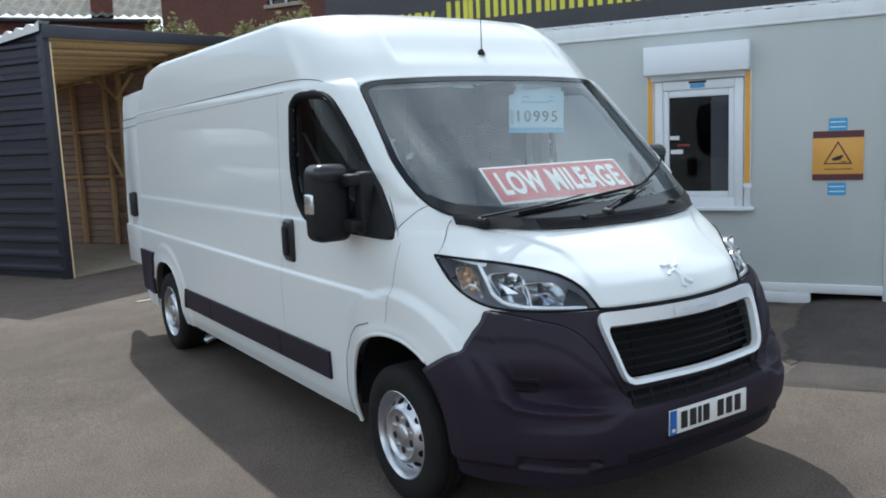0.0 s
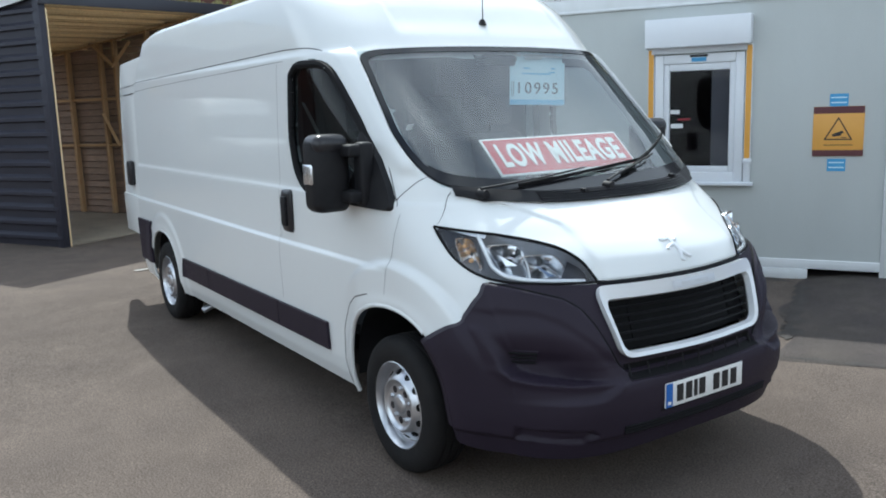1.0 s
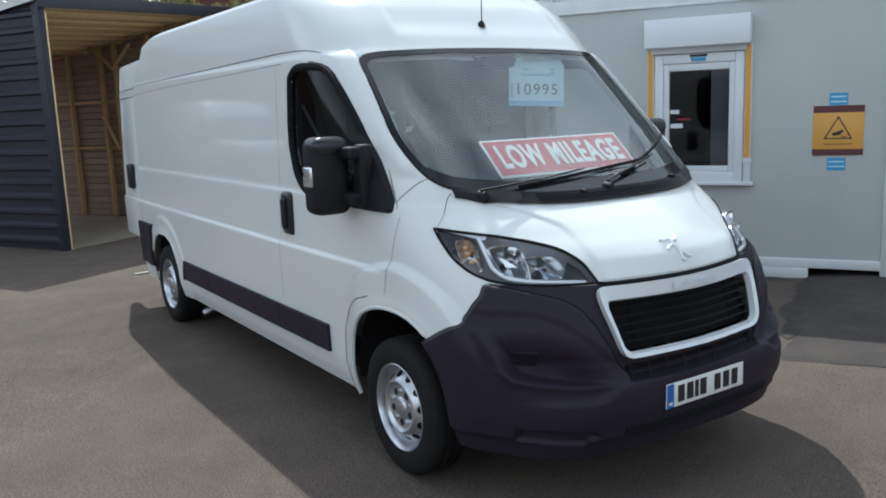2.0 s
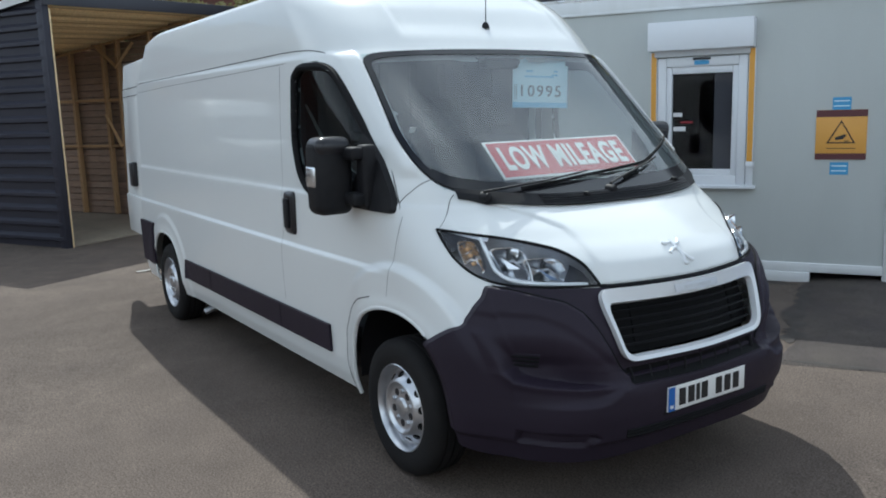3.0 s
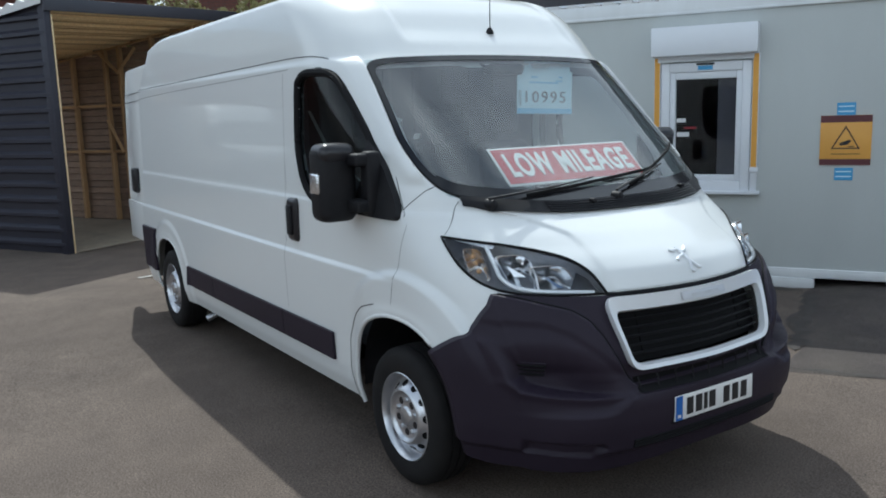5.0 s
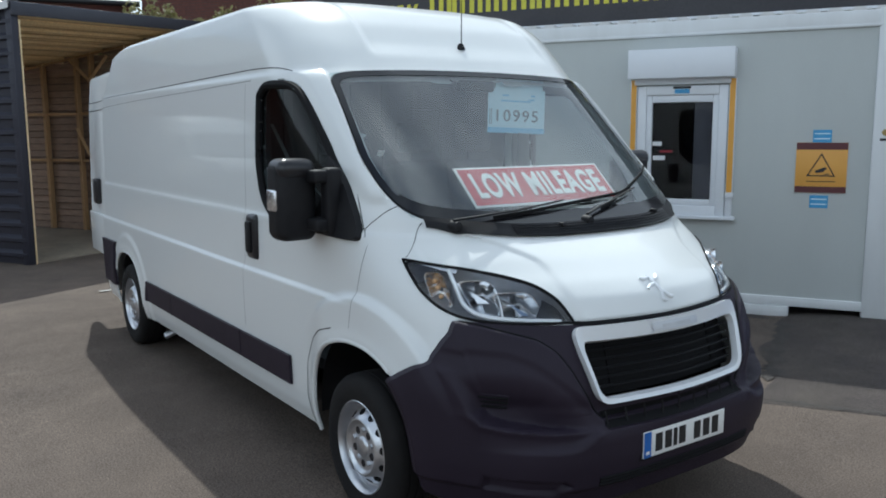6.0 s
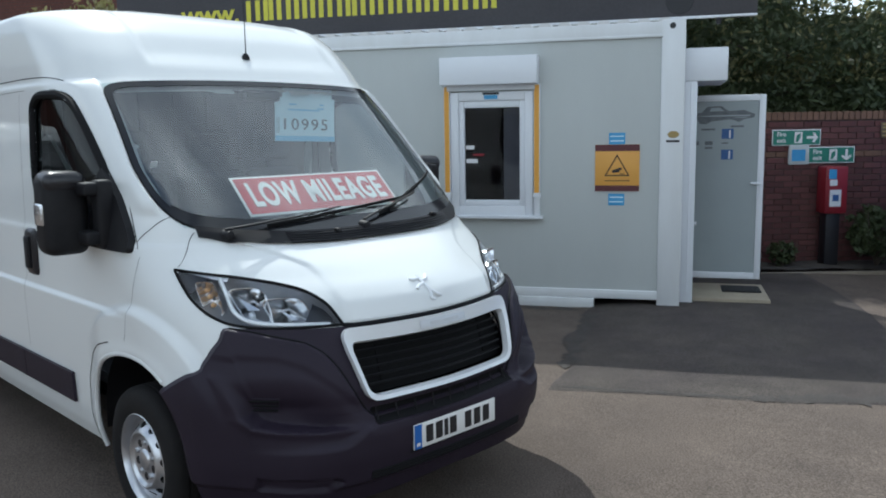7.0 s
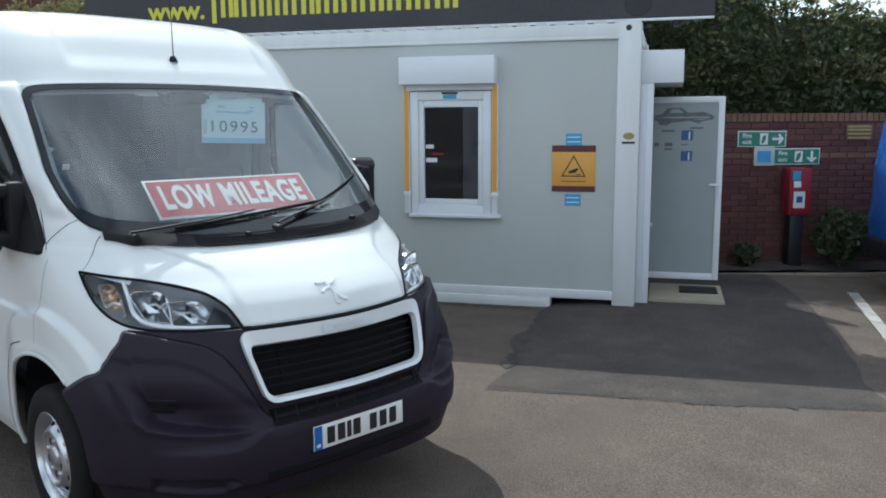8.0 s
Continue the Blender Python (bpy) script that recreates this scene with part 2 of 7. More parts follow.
YELLOW = material("yellow_lettering", (0.62, 0.58, 0.05), 0.5, second=(0.5, 0.47, 0.06), scale=6)
ASPHALT = material("weathered_asphalt", (0.126, 0.099, 0.081), 0.92, second=(0.086, 0.069, 0.059), amount=0.7, scale=1.8, grain=0.52, grain_scale=105, bump=0.45, bump_scale=200, rough_var=0.06, broad=0.11, spec=0.3, spots=0.4)
TARMAC = material("dark_tarmac", (0.056, 0.046, 0.044), 0.9, second=(0.090, 0.077, 0.064), amount=0.8, scale=1.3, grain=0.5, grain_scale=95, bump=0.5, bump_scale=200, broad=0.16, spec=0.3, spots=0.3)
PRINT_GREY = material("grey_print", (0.15, 0.165, 0.175), 0.5, second=(0.08, 0.09, 0.10), amount=0.9, scale=14)
DIRT = material("dark_damp_dirt", (0.034, 0.028, 0.025), 0.85, second=(0.055, 0.046, 0.040), amount=0.9, scale=7, grain=0.25, grain_scale=160, bump=0.3, bump_scale=240)
LINE_PAINT = material("worn_white_line_paint", (0.44, 0.43, 0.40), 0.8, second=(0.18, 0.17, 0.15), amount=0.9, scale=9, grain=0.15, grain_scale=90)
SLAB = material("grey_concrete_floor", (0.25, 0.21, 0.16), 0.9, second=(0.185, 0.155, 0.12), amount=0.8, scale=2.0, grain=0.3, grain_scale=80, bump=0.3, bump_scale=120, broad=0.1)
CONCRETE = material("buff_concrete_slab", (0.36, 0.31, 0.23), 0.85, second=(0.28, 0.24, 0.18), amount=0.8, scale=4, grain=0.15, grain_scale=120, bump=0.3, bump_scale=120)
UNSEEN_WALL_GREY = material("unseen_wall_grey", (0.30, 0.285, 0.265), 0.9, second=(0.24, 0.228, 0.21), amount=0.8, scale=0.8, grain=0.15, grain_scale=40)
SOIL = material("planting_bed_soil", (0.07, 0.058, 0.05), 0.95, second=(0.042, 0.035, 0.03), amount=0.9, scale=6, grain=0.3, grain_scale=60, bump=0.8, bump_scale=50)
DOORMAT = material("black_rubber_mat", (0.016, 0.016, 0.017), 0.85, bump=0.4, bump_scale=200)
BRICK = material("red_brick", (0.124, 0.044, 0.042), 0.85, second=(0.094, 0.040, 0.039), amount=0.9, scale=9, grain=0.2, grain_scale=120, bump=0.35, bump_scale=90, spread=0.22)
BUFF_BRICK = material("buff_brick", (0.19, 0.105, 0.068), 0.85, second=(0.15, 0.083, 0.056), amount=0.9, scale=9, grain=0.2, grain_scale=120, bump=0.35, bump_scale=90, spread=0.15)
MORTAR = material("mortar", (0.090, 0.060, 0.053), 0.95, second=(0.068, 0.048, 0.043), scale=12, bump=0.3, bump_scale=90)
CLADDING = material("slate_blue_steel_cladding", (0.024, 0.0235, 0.036), 0.5, 0.1, second=(0.033, 0.0325, 0.047), amount=0.7, scale=1.5, grain=0.05, grain_scale=60)
FASCIA_STEEL = material("grey_blue_fascia_steel", (0.046, 0.047, 0.062), 0.45, 0.1, second=(0.056, 0.057, 0.072), amount=0.7, scale=1.5, grain=0.05, grain_scale=60)
WHITE_SHEET = material("white_roof_sheet", (0.66, 0.66, 0.66), 0.5, second=(0.5, 0.5, 0.49), scale=4)
TIMBER = material("yellow_softwood", (0.90, 0.71, 0.42), 0.7, second=(0.76, 0.55, 0.28), amount=0.8, scale=5, streak=(1, 6, 6), grain=0.1, grain_scale=40, bump=0.12, bump_scale=60, spread=0.14)
TIMBER_OLD = material("weathered_brown_boarding", (0.29, 0.21, 0.16), 0.8, second=(0.19, 0.138, 0.108), amount=0.85, scale=5, streak=(1, 1, 6), grain=0.15, grain_scale=50, bump=0.2, bump_scale=60, spread=0.16)
STUD = material("brown_softwood", (0.46, 0.30, 0.155), 0.75, second=(0.34, 0.21, 0.10), amount=0.8, scale=5, streak=(6, 6, 1), grain=0.1, grain_scale=40, bump=0.12, bump_scale=60, spread=0.12)
LICHEN_ROOF = material("lichened_cement_sheet", (0.20, 0.19, 0.165), 0.9, second=(0.05, 0.048, 0.04), amount=0.95, scale=2.2, grain=0.2, grain_scale=12, bump=0.3, bump_scale=8)
FAR_BRICK = material("old_dark_brickwork", (0.150, 0.057, 0.042), 0.9, second=(0.098, 0.042, 0.036), amount=0.9, scale=1.1, grain=0.2, grain_scale=14, bump=0.3, bump_scale=14, spread=0.1)
LEAF = material("dark_hedge_leaf", (0.055, 0.075, 0.030), 0.55, second=(0.085, 0.105, 0.045), amount=0.9, scale=2.2, leaf=0.3)
LEAF_LIGHT = material("olive_shrub_leaf", (0.18, 0.175, 0.075), 0.6, second=(0.30, 0.275, 0.13), amount=0.9, scale=2.5, leaf=0.4)
BARK = material("bark", (0.07, 0.055, 0.042), 0.9, bump=0.5, bump_scale=40)
SIGN_GREEN = material("fire_sign_green", (0.030, 0.185, 0.125), 0.45, second=(0.045, 0.26, 0.165), scale=8)
BOX_RED = material("red_painted_metal", (0.26, 0.016, 0.028), 0.45, second=(0.21, 0.015, 0.026), scale=6)
POST_BLACK = material("black_painted_post", (0.014, 0.014, 0.018), 0.5)
BLUE_PAINT = material("blue_van_paint", (0.02, 0.13, 0.50), 0.25, coat=0.6, second=(0.02, 0.11, 0.44), scale=2)
DARK_ROOM = material("darkened_office_interior", (0.060, 0.048, 0.054), 0.9, second=(0.042, 0.034, 0.038), scale=3)
BROWN_SIGN = material("brown_sign_board", (0.12, 0.075, 0.04), 0.5)
GOLD = material("dull_gold_print", (0.36, 0.26, 0.09), 0.5)


# ---- mesh helpers ----
def root(name, m=None, label="", category="", group="", kind=""):
    ob = new(name)
    ob.empty_display_size = 0.2
    if m is not None:
        ob.matrix_world = m
    return tagged(ob, label, category, group, kind)


def link(name, me, mat_, parent=None, label="", smooth=True):
    if mat_ is not None and not me.materials:
        me.materials.append(mat_)
    if smooth:
        me.shade_smooth()
        me.set_sharp_from_angle(angle=radians(38))
    ob = new(name, me)
    ob.parent = parent
    if label:
        ob["label"] = label
    return ob


def part(name, geo, mat_, parent=None, label="", smooth=True):
    """Links a bmesh, or vertices and faces, as one mesh object under a thing or a part."""
    me = bpy.data.meshes.new(name)
    if isinstance(geo, bmesh.types.BMesh):
        geo.to_mesh(me)
        geo.free()
    else:
        me.from_pydata([tuple(v) for v in geo[0]], [], geo[1])
        me.validate()
    return link(name, me, mat_, parent, label, smooth)


def box(x0, x1, y0, y1, z0, z1, r=0.0, seg=2, bm=None, m=None):
    """A box with rounded edges, as a bmesh."""
    own = bmesh.new()
    bmesh.ops.create_cube(own, size=1.0)
    for v in own.verts:
        v.co = Vector((x0 + (v.co.x + 0.5) * (x1 - x0), y0 + (v.co.y + 0.5) * (y1 - y0), z0 + (v.co.z + 0.5) * (z1 - z0)))
    if r > 0:
        bmesh.ops.bevel(own, geom=own.edges[:], offset=r, segments=seg, affect="EDGES", profile=0.5)
    if m is not None:
        own.transform(m)
    if bm is None:
        return own
    return join(bm, own)


def join(bm, other):
    me = bpy.data.meshes.new("tmp")
    other.to_mesh(me)
    other.free()
    bm.from_mesh(me)
    bpy.data.meshes.remove(me)
    return bm


def prism(points, depth, axis="y", at=0.0, r=0.0):
    """A flat outline (a, b) made solid: the outline lies in the plane across axis, from at to at + depth."""
    bm = bmesh.new()
    put = {"y": lambda a, b, c: (a, c, b), "x": lambda a, b, c: (c, a, b), "z": lambda a, b, c: (a, b, c)}[axis]
    front = [bm.verts.new(put(a, b, at)) for a, b in points]
    f = bm.faces.new(front)
    ext = bmesh.ops.extrude_face_region(bm, geom=[f])
    moved = [g for g in ext["geom"] if isinstance(g, bmesh.types.BMVert)]
    bmesh.ops.translate(bm, verts=moved, vec=Vector(put(0, 0, depth)))
    bmesh.ops.recalc_face_normals(bm, faces=bm.faces[:])
    if r > 0:
        bmesh.ops.bevel(bm, geom=bm.edges[:], offset=r, segments=2, affect="EDGES", profile=0.5)
    return bm


def tube(points, radius, sides=8, closed=False, flat=1.0, taper=1.0):
    """A round bar along points. radius may shrink to taper at the end."""
    pts = [Vector(p) for p in points]
    n = len(pts)
    verts, faces = [], []
    for i, p in enumerate(pts):
        a = pts[(i - 1) % n] if closed or i else p
        b = pts[(i + 1) % n] if closed or i < n - 1 else p
        d = (b - a).normalized()
        side = d.cross(Vector((0, 0, 1)))
        if side.length < 1e-3:
            side = d.cross(Vector((0, 1, 0)))
        side.normalize()
        up = side.cross(d)
        r = radius * (1 + (taper - 1) * i / max(1, n - 1))
        for k in range(sides):
            w = 2 * math.pi * k / sides
            verts.append(p + r * (math.cos(w) * side + math.sin(w) * flat * up))
    rings = n if closed else n - 1
    for i in range(rings):
        for k in range(sides):
            a, b = i * sides + k, i * sides + (k + 1) % sides
            c, d2 = ((i + 1) % n) * sides + (k + 1) % sides, ((i + 1) % n) * sides + k
            faces.append((a, b, c, d2))
    if not closed:
        faces.append(tuple(range(sides))[::-1])
        faces.append(tuple((n - 1) * sides + k for k in range(sides)))
    return verts, faces


def lathe(profile, segments=48, axis="y", centre=(0, 0, 0)):
    """Turns a profile of (radius, along) round the axis."""
    verts, faces = [], []
    for r, a in profile:
        for k in range(segments):
            w = 2 * math.pi * k / segments
            c, s = r * math.cos(w), r * math.sin(w)
            verts.append(Vector(centre) + Vector({"y": (c, a, s), "x": (a, c, s), "z": (c, s, a)}[axis]))
    for i in range(len(profile) - 1):
        for k in range(segments):
            faces.append((i * segments + k, i * segments + (k + 1) % segments, (i + 1) * segments + (k + 1) % segments, (i + 1) * segments + k))
    return verts, faces


def merged(*geos):
    verts, faces = [], []
    for v, f in geos:
        o = len(verts)
        verts += list(v)
        faces += [tuple(i + o for i in face) for face in f]
    return verts, faces


def words(text, size, mat_, parent, m, name="lettering", depth=0.002, width=None, bold=0.02, spacing=1.0):
    """Flat raised letters with the built-in font, as a mesh; m places the text, whose x runs along the line."""
    cu = bpy.data.curves.new(name, "FONT")
    cu.body, cu.size, cu.extrude, cu.align_x, cu.align_y = text, size, depth, "CENTER", "CENTER"
    cu.offset, cu.space_character = size * bold, spacing
    tmp = new("tmp_text", cu)
    me = bpy.data.meshes.new_from_object(tmp)
    bpy.data.objects.remove(tmp)
    if width:
        xs = [v.co.x for v in me.vertices]
        k = width / (max(xs) - min(xs))
        for v in me.vertices:
            v.co.x *= k
    me.transform(m)
    me.materials.clear()
    return link(name, me, mat_, parent, smooth=False)

# ---- ground ----
CABIN = pose(-2.2, 3.8105, 0, 0, 0, 30)     # x along the cabin's front, y into it


def rise(x, y):
    """The ground climbs a little towards the cabin's door."""
    p = CABIN.inverted() @ Vector((x, y, 0))
    a = min(max((p.x - 0.9) / 0.7, 0), 1) * min(max((4.5 - p.x) / 1.5, 0), 1)
    b = min(max((p.y + 1.6) / 1.3, 0), 1)
    s = lambda t: t * t * (3 - 2 * t)
    return 0.045 * s(a) * s(b) - 0.03


def build_ground():
    xs = np.r_[np.linspace(-400, -16, 10), np.linspace(-15, 8, 116), np.linspace(10, 400, 10)]
    ys = np.r_[np.linspace(-400, -9, 10), np.linspace(-8, 12, 101), np.linspace(13, 400, 10)]
    verts = [(x, y, rise(x, y) + 0.006 * noise.noise(Vector((x * 0.7, y * 0.7, 0)))) for y in ys for x in xs]
    n = len(xs)
    faces = [(j * n + i, j * n + i + 1, (j + 1) * n + i + 1, (j + 1) * n + i) for j in range(len(ys) - 1) for i in range(n - 1)]
    tagged(part("ground", (verts, faces), ASPHALT), "pale weathered asphalt yard", "ground", kind="structure")


build_ground()


def lie(p, up):
    """A place on the ground under p (in the cabin's axes), up metres above it."""
    q = CABIN @ Vector((p[0], p[1], 0))
    return (q.x, q.y, rise(q.x, q.y) + 0.006 * noise.noise(Vector((q.x * 0.7, q.y * 0.7, 0))) + up)


def tarmac_patch():
    """The darker, newer tarmac laid from the cabin's corner to its door, with uneven edges."""
    rows_ = np.r_[0.0, 0.004, np.linspace(0.03, 1, 60)]
    n = 60
    verts, faces = [], []
    for k, d in enumerate(rows_):
        v = -2.72 + d * 5.3
        wob = lambda s, a: 0.09 * noise.noise(Vector((v * 1.7, s, 3))) * a + 0.018 * noise.noise(Vector((v * 6.5, s, 9))) * a
        left = 1.03 + wob(1.0, 1.0) - 0.12 * math.exp(-((v + 1.2) / 0.35) ** 2)
        right = 3.66 - 0.16 * max(0.0, (v + 0.4) / 2.0) ** 2 + wob(5.0, 0.6)
        for i in range(n + 1):
            c = left + (right - left) * i / n
            front = np.interp(c, (0.9, 1.95, 2.65, 3.6), (-0.10, -0.04, -0.05, 0.13)) * (1 - d)
            f = v + front + (0.05 * noise.noise(Vector((c * 1.3, 0, 3))) + 0.012 * noise.noise(Vector((c * 6, 0, 9)))) * max(0.0, 1 - d * 6)
            edge = k == 0 or i in (0, n)
            verts.append(lie((c, f), -0.003 if edge else 0.006))
    for k in range(len(rows_) - 1):
        for i in range(n):
            faces.append((k * (n + 1) + i, k * (n + 1) + i + 1, (k + 1) * (n + 1) + i + 1, (k + 1) * (n + 1) + i))
    tagged(part("pavement", (verts, faces), TARMAC), "dark tarmac laid up to the cabin door", "tarmac", kind="structure")


tarmac_patch()


def dirt_band(a, b, width, seed, up=0.016):
    """A ragged dark band of damp dirt along a joint, from a to b in the cabin's axes."""
    n = 90
    a, b = np.array(a, float), np.array(b, float)
    d = (b - a) / np.linalg.norm(b - a)
    s = np.array((-d[1], d[0]))
    verts, faces = [], []
    for i in range(n + 1):
        p = a + (b - a) * i / n
        w1 = width * max(0.05, 0.55 + 0.9 * noise.noise(Vector((i * 0.11, seed, 0))) + 0.5 * noise.noise(Vector((i * 0.45, seed, 4))))
        w2 = width * max(0.05, 0.55 + 0.9 * noise.noise(Vector((i * 0.13, seed + 9, 0))) + 0.5 * noise.noise(Vector((i * 0.5, seed, 8))))
        taper = min(1.0, i / 8, (n - i) / 8)
        for k in (-1.0, -0.33, 0.33, 1.0):
            q = p + s * (k * (w1 if k > 0 else w2) * taper)
            verts.append(lie(q, up if abs(k) < 0.9 else up - 0.002))
    for i in range(n):
        for k in range(3):
            faces.append((i * 4 + k, i * 4 + k + 1, (i + 1) * 4 + k + 1, (i + 1) * 4 + k))
    tagged(part("pavement", (verts, faces), DIRT), "dark damp dirt along the tarmac's joint", "dirt", kind="structure")


dirt_band((1.05, -2.74), (2.5, -2.70), 0.05, 2, 0.009)
dirt_band((2.3, -2.71), (3.6, -2.50), 0.13, 3, 0.009)
dirt_band((1.05, -2.3), (1.06, -0.3), 0.11, 5, 0.009)
dirt_band((-0.6, -0.10), (1.0, -0.16), 0.09, 7, 0.004)


def line_on_ground(name, a, b, width, label):
    a, b = Vector((*a, 0)), Vector((*b, 0))
    d = (b - a).normalized()
    s = Vector((-d.y, d.x, 0)) * width / 2
    verts, faces = [], []
    n = 14
    for i in range(n + 1):
        p = a.lerp(b, i / n)
        w = 1 + 0.12 * noise.noise(Vector((i * 1.7, width, 1)))
        for q in (p - s * w, p + s * w):
            verts.append((q.x, q.y, rise(q.x, q.y) + 0.006 * noise.noise(Vector((q.x * 0.7, q.y * 0.7, 0))) + 0.011))
    for i in range(n):
        faces.append((2 * i, 2 * i + 1, 2 * i + 3, 2 * i + 2))
    tagged(part(name, (verts, faces), LINE_PAINT), label, "road marking", kind="structure")


line_on_ground("road_marking", (0.72, 7.12), (2.2, 4.25), 0.11, "worn white parking bay line")
line_on_ground("road_marking", (-6.46, -0.72), (-6.62, 0.4), 0.07, "short worn white line behind the van")


# ---- the cabin ----
def build_cabin():
    c = root("portable_cabin", CABIN, "pale grey portable office cabin with white steel frame", "cabin")
    u0, u1, top = -4.15, 1.91, 2.79
    depth = 2.6
    # front wall with its window opening
    wx0, wx1, wz0, wz1 = -0.40, 0.455, 0.90, 2.16
    front = bmesh.new()
    for a, b, z0, z1 in ((u0 + 0.2, wx0, 0.155, 2.63), (wx1, u1 - 0.2, 0.155, 2.63), (wx0, wx1, 0.155, wz0), (wx0, wx1, wz1, 2.63)):
        box(a, b, 0.0, 0.06, z0, z1, bm=front)
    bmesh.ops.remove_doubles(front, verts=front.verts[:], dist=0.0005)
    part("front_wall", front, CABIN_GREY, c, "pale grey sandwich panel wall")
    part("back_wall", box(u0 + 0.2, u1 - 0.2, depth - 0.06, depth, 0.2, 2.63), CABIN_GREY, c)
    part("end_wall", box(u0, u0 + 0.06, 0.2, depth - 0.2, 0.2, 2.63), CABIN_GREY, c)
    dy0, dy1 = 0.36, 1.04
    right = bmesh.new()
    for a, b, z0, z1 in ((0.2, dy0, 0.2, 2.63), (dy1, depth - 0.2, 0.2, 2.63), (dy0, dy1, 2.12, 2.63)):
        box(u1 - 0.10, u1 - 0.04, a, b, z0, z1, bm=right)
    part("end_wall", right, CABIN_GREY, c)
    # floor and lining coloured near black: the unlit room's gloom is in the colour
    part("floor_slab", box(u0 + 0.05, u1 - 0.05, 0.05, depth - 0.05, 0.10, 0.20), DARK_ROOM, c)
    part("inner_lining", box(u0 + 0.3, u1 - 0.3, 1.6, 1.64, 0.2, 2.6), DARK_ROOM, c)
    part("top_rail", box(u0 + 0.2, u1 - 0.2, -0.022, 0.16, 2.625, 2.775, 0.012), CABIN_WHITE, c, "white roof rail")
    part("rail_fold", box(u0 + 0.2, u1 - 0.2, -0.030, -0.020, 2.63, 2.655, 0.003), CABIN_WHITE, c)
    part("bottom_rail", box(u0 + 0.2, u1 - 0.2, -0.022, 0.16, 0.070, 0.160, 0.010), CABIN_WHITE, c, "white floor rail")
    part("skid_beam", box(u0 + 0.1, 1.075, -0.045, 0.12, -0.032, 0.068, 0.008), CABIN_WHITE, c, "white steel skid under the cabin")
    for ux in (u0, u1 - 0.22):
        for dv in (0.0, depth - 0.2):
            post = part("corner_post", box(ux, ux + 0.22, dv - 0.026, dv + 0.19, 0.010, top, 0.012), CABIN_WHITE, c, "white steel corner post")
            if dv == 0.0:
                part("lifting_eye", lathe([(0.0, -0.002), (0.026, -0.002), (0.030, 0.004)], 20, "y", (ux + 0.10, dv - 0.028, top - 0.06)), INK, post)
                part("post_groove", box(ux + 0.215, ux + 0.224, dv + 0.02, dv + 0.05, 0.1, top - 0.1), CABIN_WHITE, post)
    part("top_rail", box(u1 - 0.16, u1 - 0.01, 0.19, depth - 0.2, 2.625, 2.775, 0.012), CABIN_WHITE, c)
    part("bottom_rail", box(u1 - 0.16, u1 - 0.01, 0.19, depth - 0.2, 0.085, 0.205, 0.012), CABIN_WHITE, c)
    # roof of ribbed sheet, its ends showing above the rail
    verts, faces = [], []
    pitch = 0.19
    n = int((u1 - u0) / pitch)
    xs = []
    for i in range(n):
        b = u0 + 0.05 + i * pitch
        xs += [(b, 0.0), (b + 0.05, 0.0), (b + 0.07, 0.032), (b + 0.155, 0.032), (b + 0.175, 0.0)]
    for x, h in xs:
        for y in (-0.015, depth):
            verts += [(x, y, 2.775 + h), (x, y, 2.771)]
    for i in range(len(xs) - 1):
        a, b = 4 * i, 4 * (i + 1)
        faces += [(a, b, b + 2, a + 2), (a, a + 1, b + 1, b), (a + 2, b + 2, b + 3, a + 3)]
    part("roof_sheet", (verts, faces), WHITE_SHEET, c, "ribbed white metal roof sheet", smooth=False)
    # window
    win = part("window", box(wx0 + 0.02, wx1 - 0.02, 0.030, 0.034, wz0 + 0.03, wz1 - 0.03), OFFICE_GLASS, c, "white framed window, shut, dark inside")
    win.visible_shadow = False
    fr = bmesh.new()
    for a, b, z0, z1 in ((wx0, wx0 + 0.085, wz0, wz1), (wx1 - 0.085, wx1, wz0, wz1), (wx0 + 0.085, wx1 - 0.085, wz0, wz0 + 0.10), (wx0 + 0.085, wx1 - 0.085, wz1 - 0.09, wz1)):
        box(a, b, -0.035, 0.05, z0, z1, 0.008, bm=fr)
    part("window_frame", fr, UPVC, win, "white plastic window frame")
    sash = bmesh.new()
    a0, a1, b0, b1 = wx0 + 0.085, wx1 - 0.085, wz0 + 0.10, wz1 - 0.09
    for a, b, z0, z1 in ((a0, a0 + 0.055, b0, b1), (a1 - 0.055, a1, b0, b1), (a0 + 0.055, a1 - 0.055, b0, b0 + 0.06), (a0 + 0.055, a1 - 0.055, b1 - 0.07, b1)):
        box(a, b, -0.015, 0.045, z0, z1, 0.008, bm=sash)
    part("sash", sash, UPVC, win)
    part("blind", box(0.135, 0.335, 0.075, 0.085, wz0 + 0.05, wz1 - 0.05, 0.002), UPVC, win, "pale grey blind drawn aside behind the glass")
    part("window_sill", box(wx0 - 0.01, wx1 + 0.10, -0.085, 0.02, 0.872, 0.905, 0.006), UPVC, win, "white window sill")
    for x, z, w, h, mm in ((-0.21, 1.60, 0.045, 0.020, STICKER_WHITE), (-0.19, 1.46, 0.06, 0.022, STICKER_WHITE), (-0.12, 1.525, 0.06, 0.010, BOX_RED)):
        part("sticker", box(x - w, x + w, 0.0275, 0.0285, z - h, z + h), mm, win)
    part("blue_label", box(-0.045, 0.095, -0.041, -0.0355, 2.085, 2.125), STICKER_BLUE, win)
    part("latch", box(-0.06, 0.11, -0.044, -0.0355, 2.13, 2.152, 0.006), INK, win)
    part("inner_bar", box(0.205, 0.225, 0.16, 0.18, 0.9, 2.1), SATIN, win)
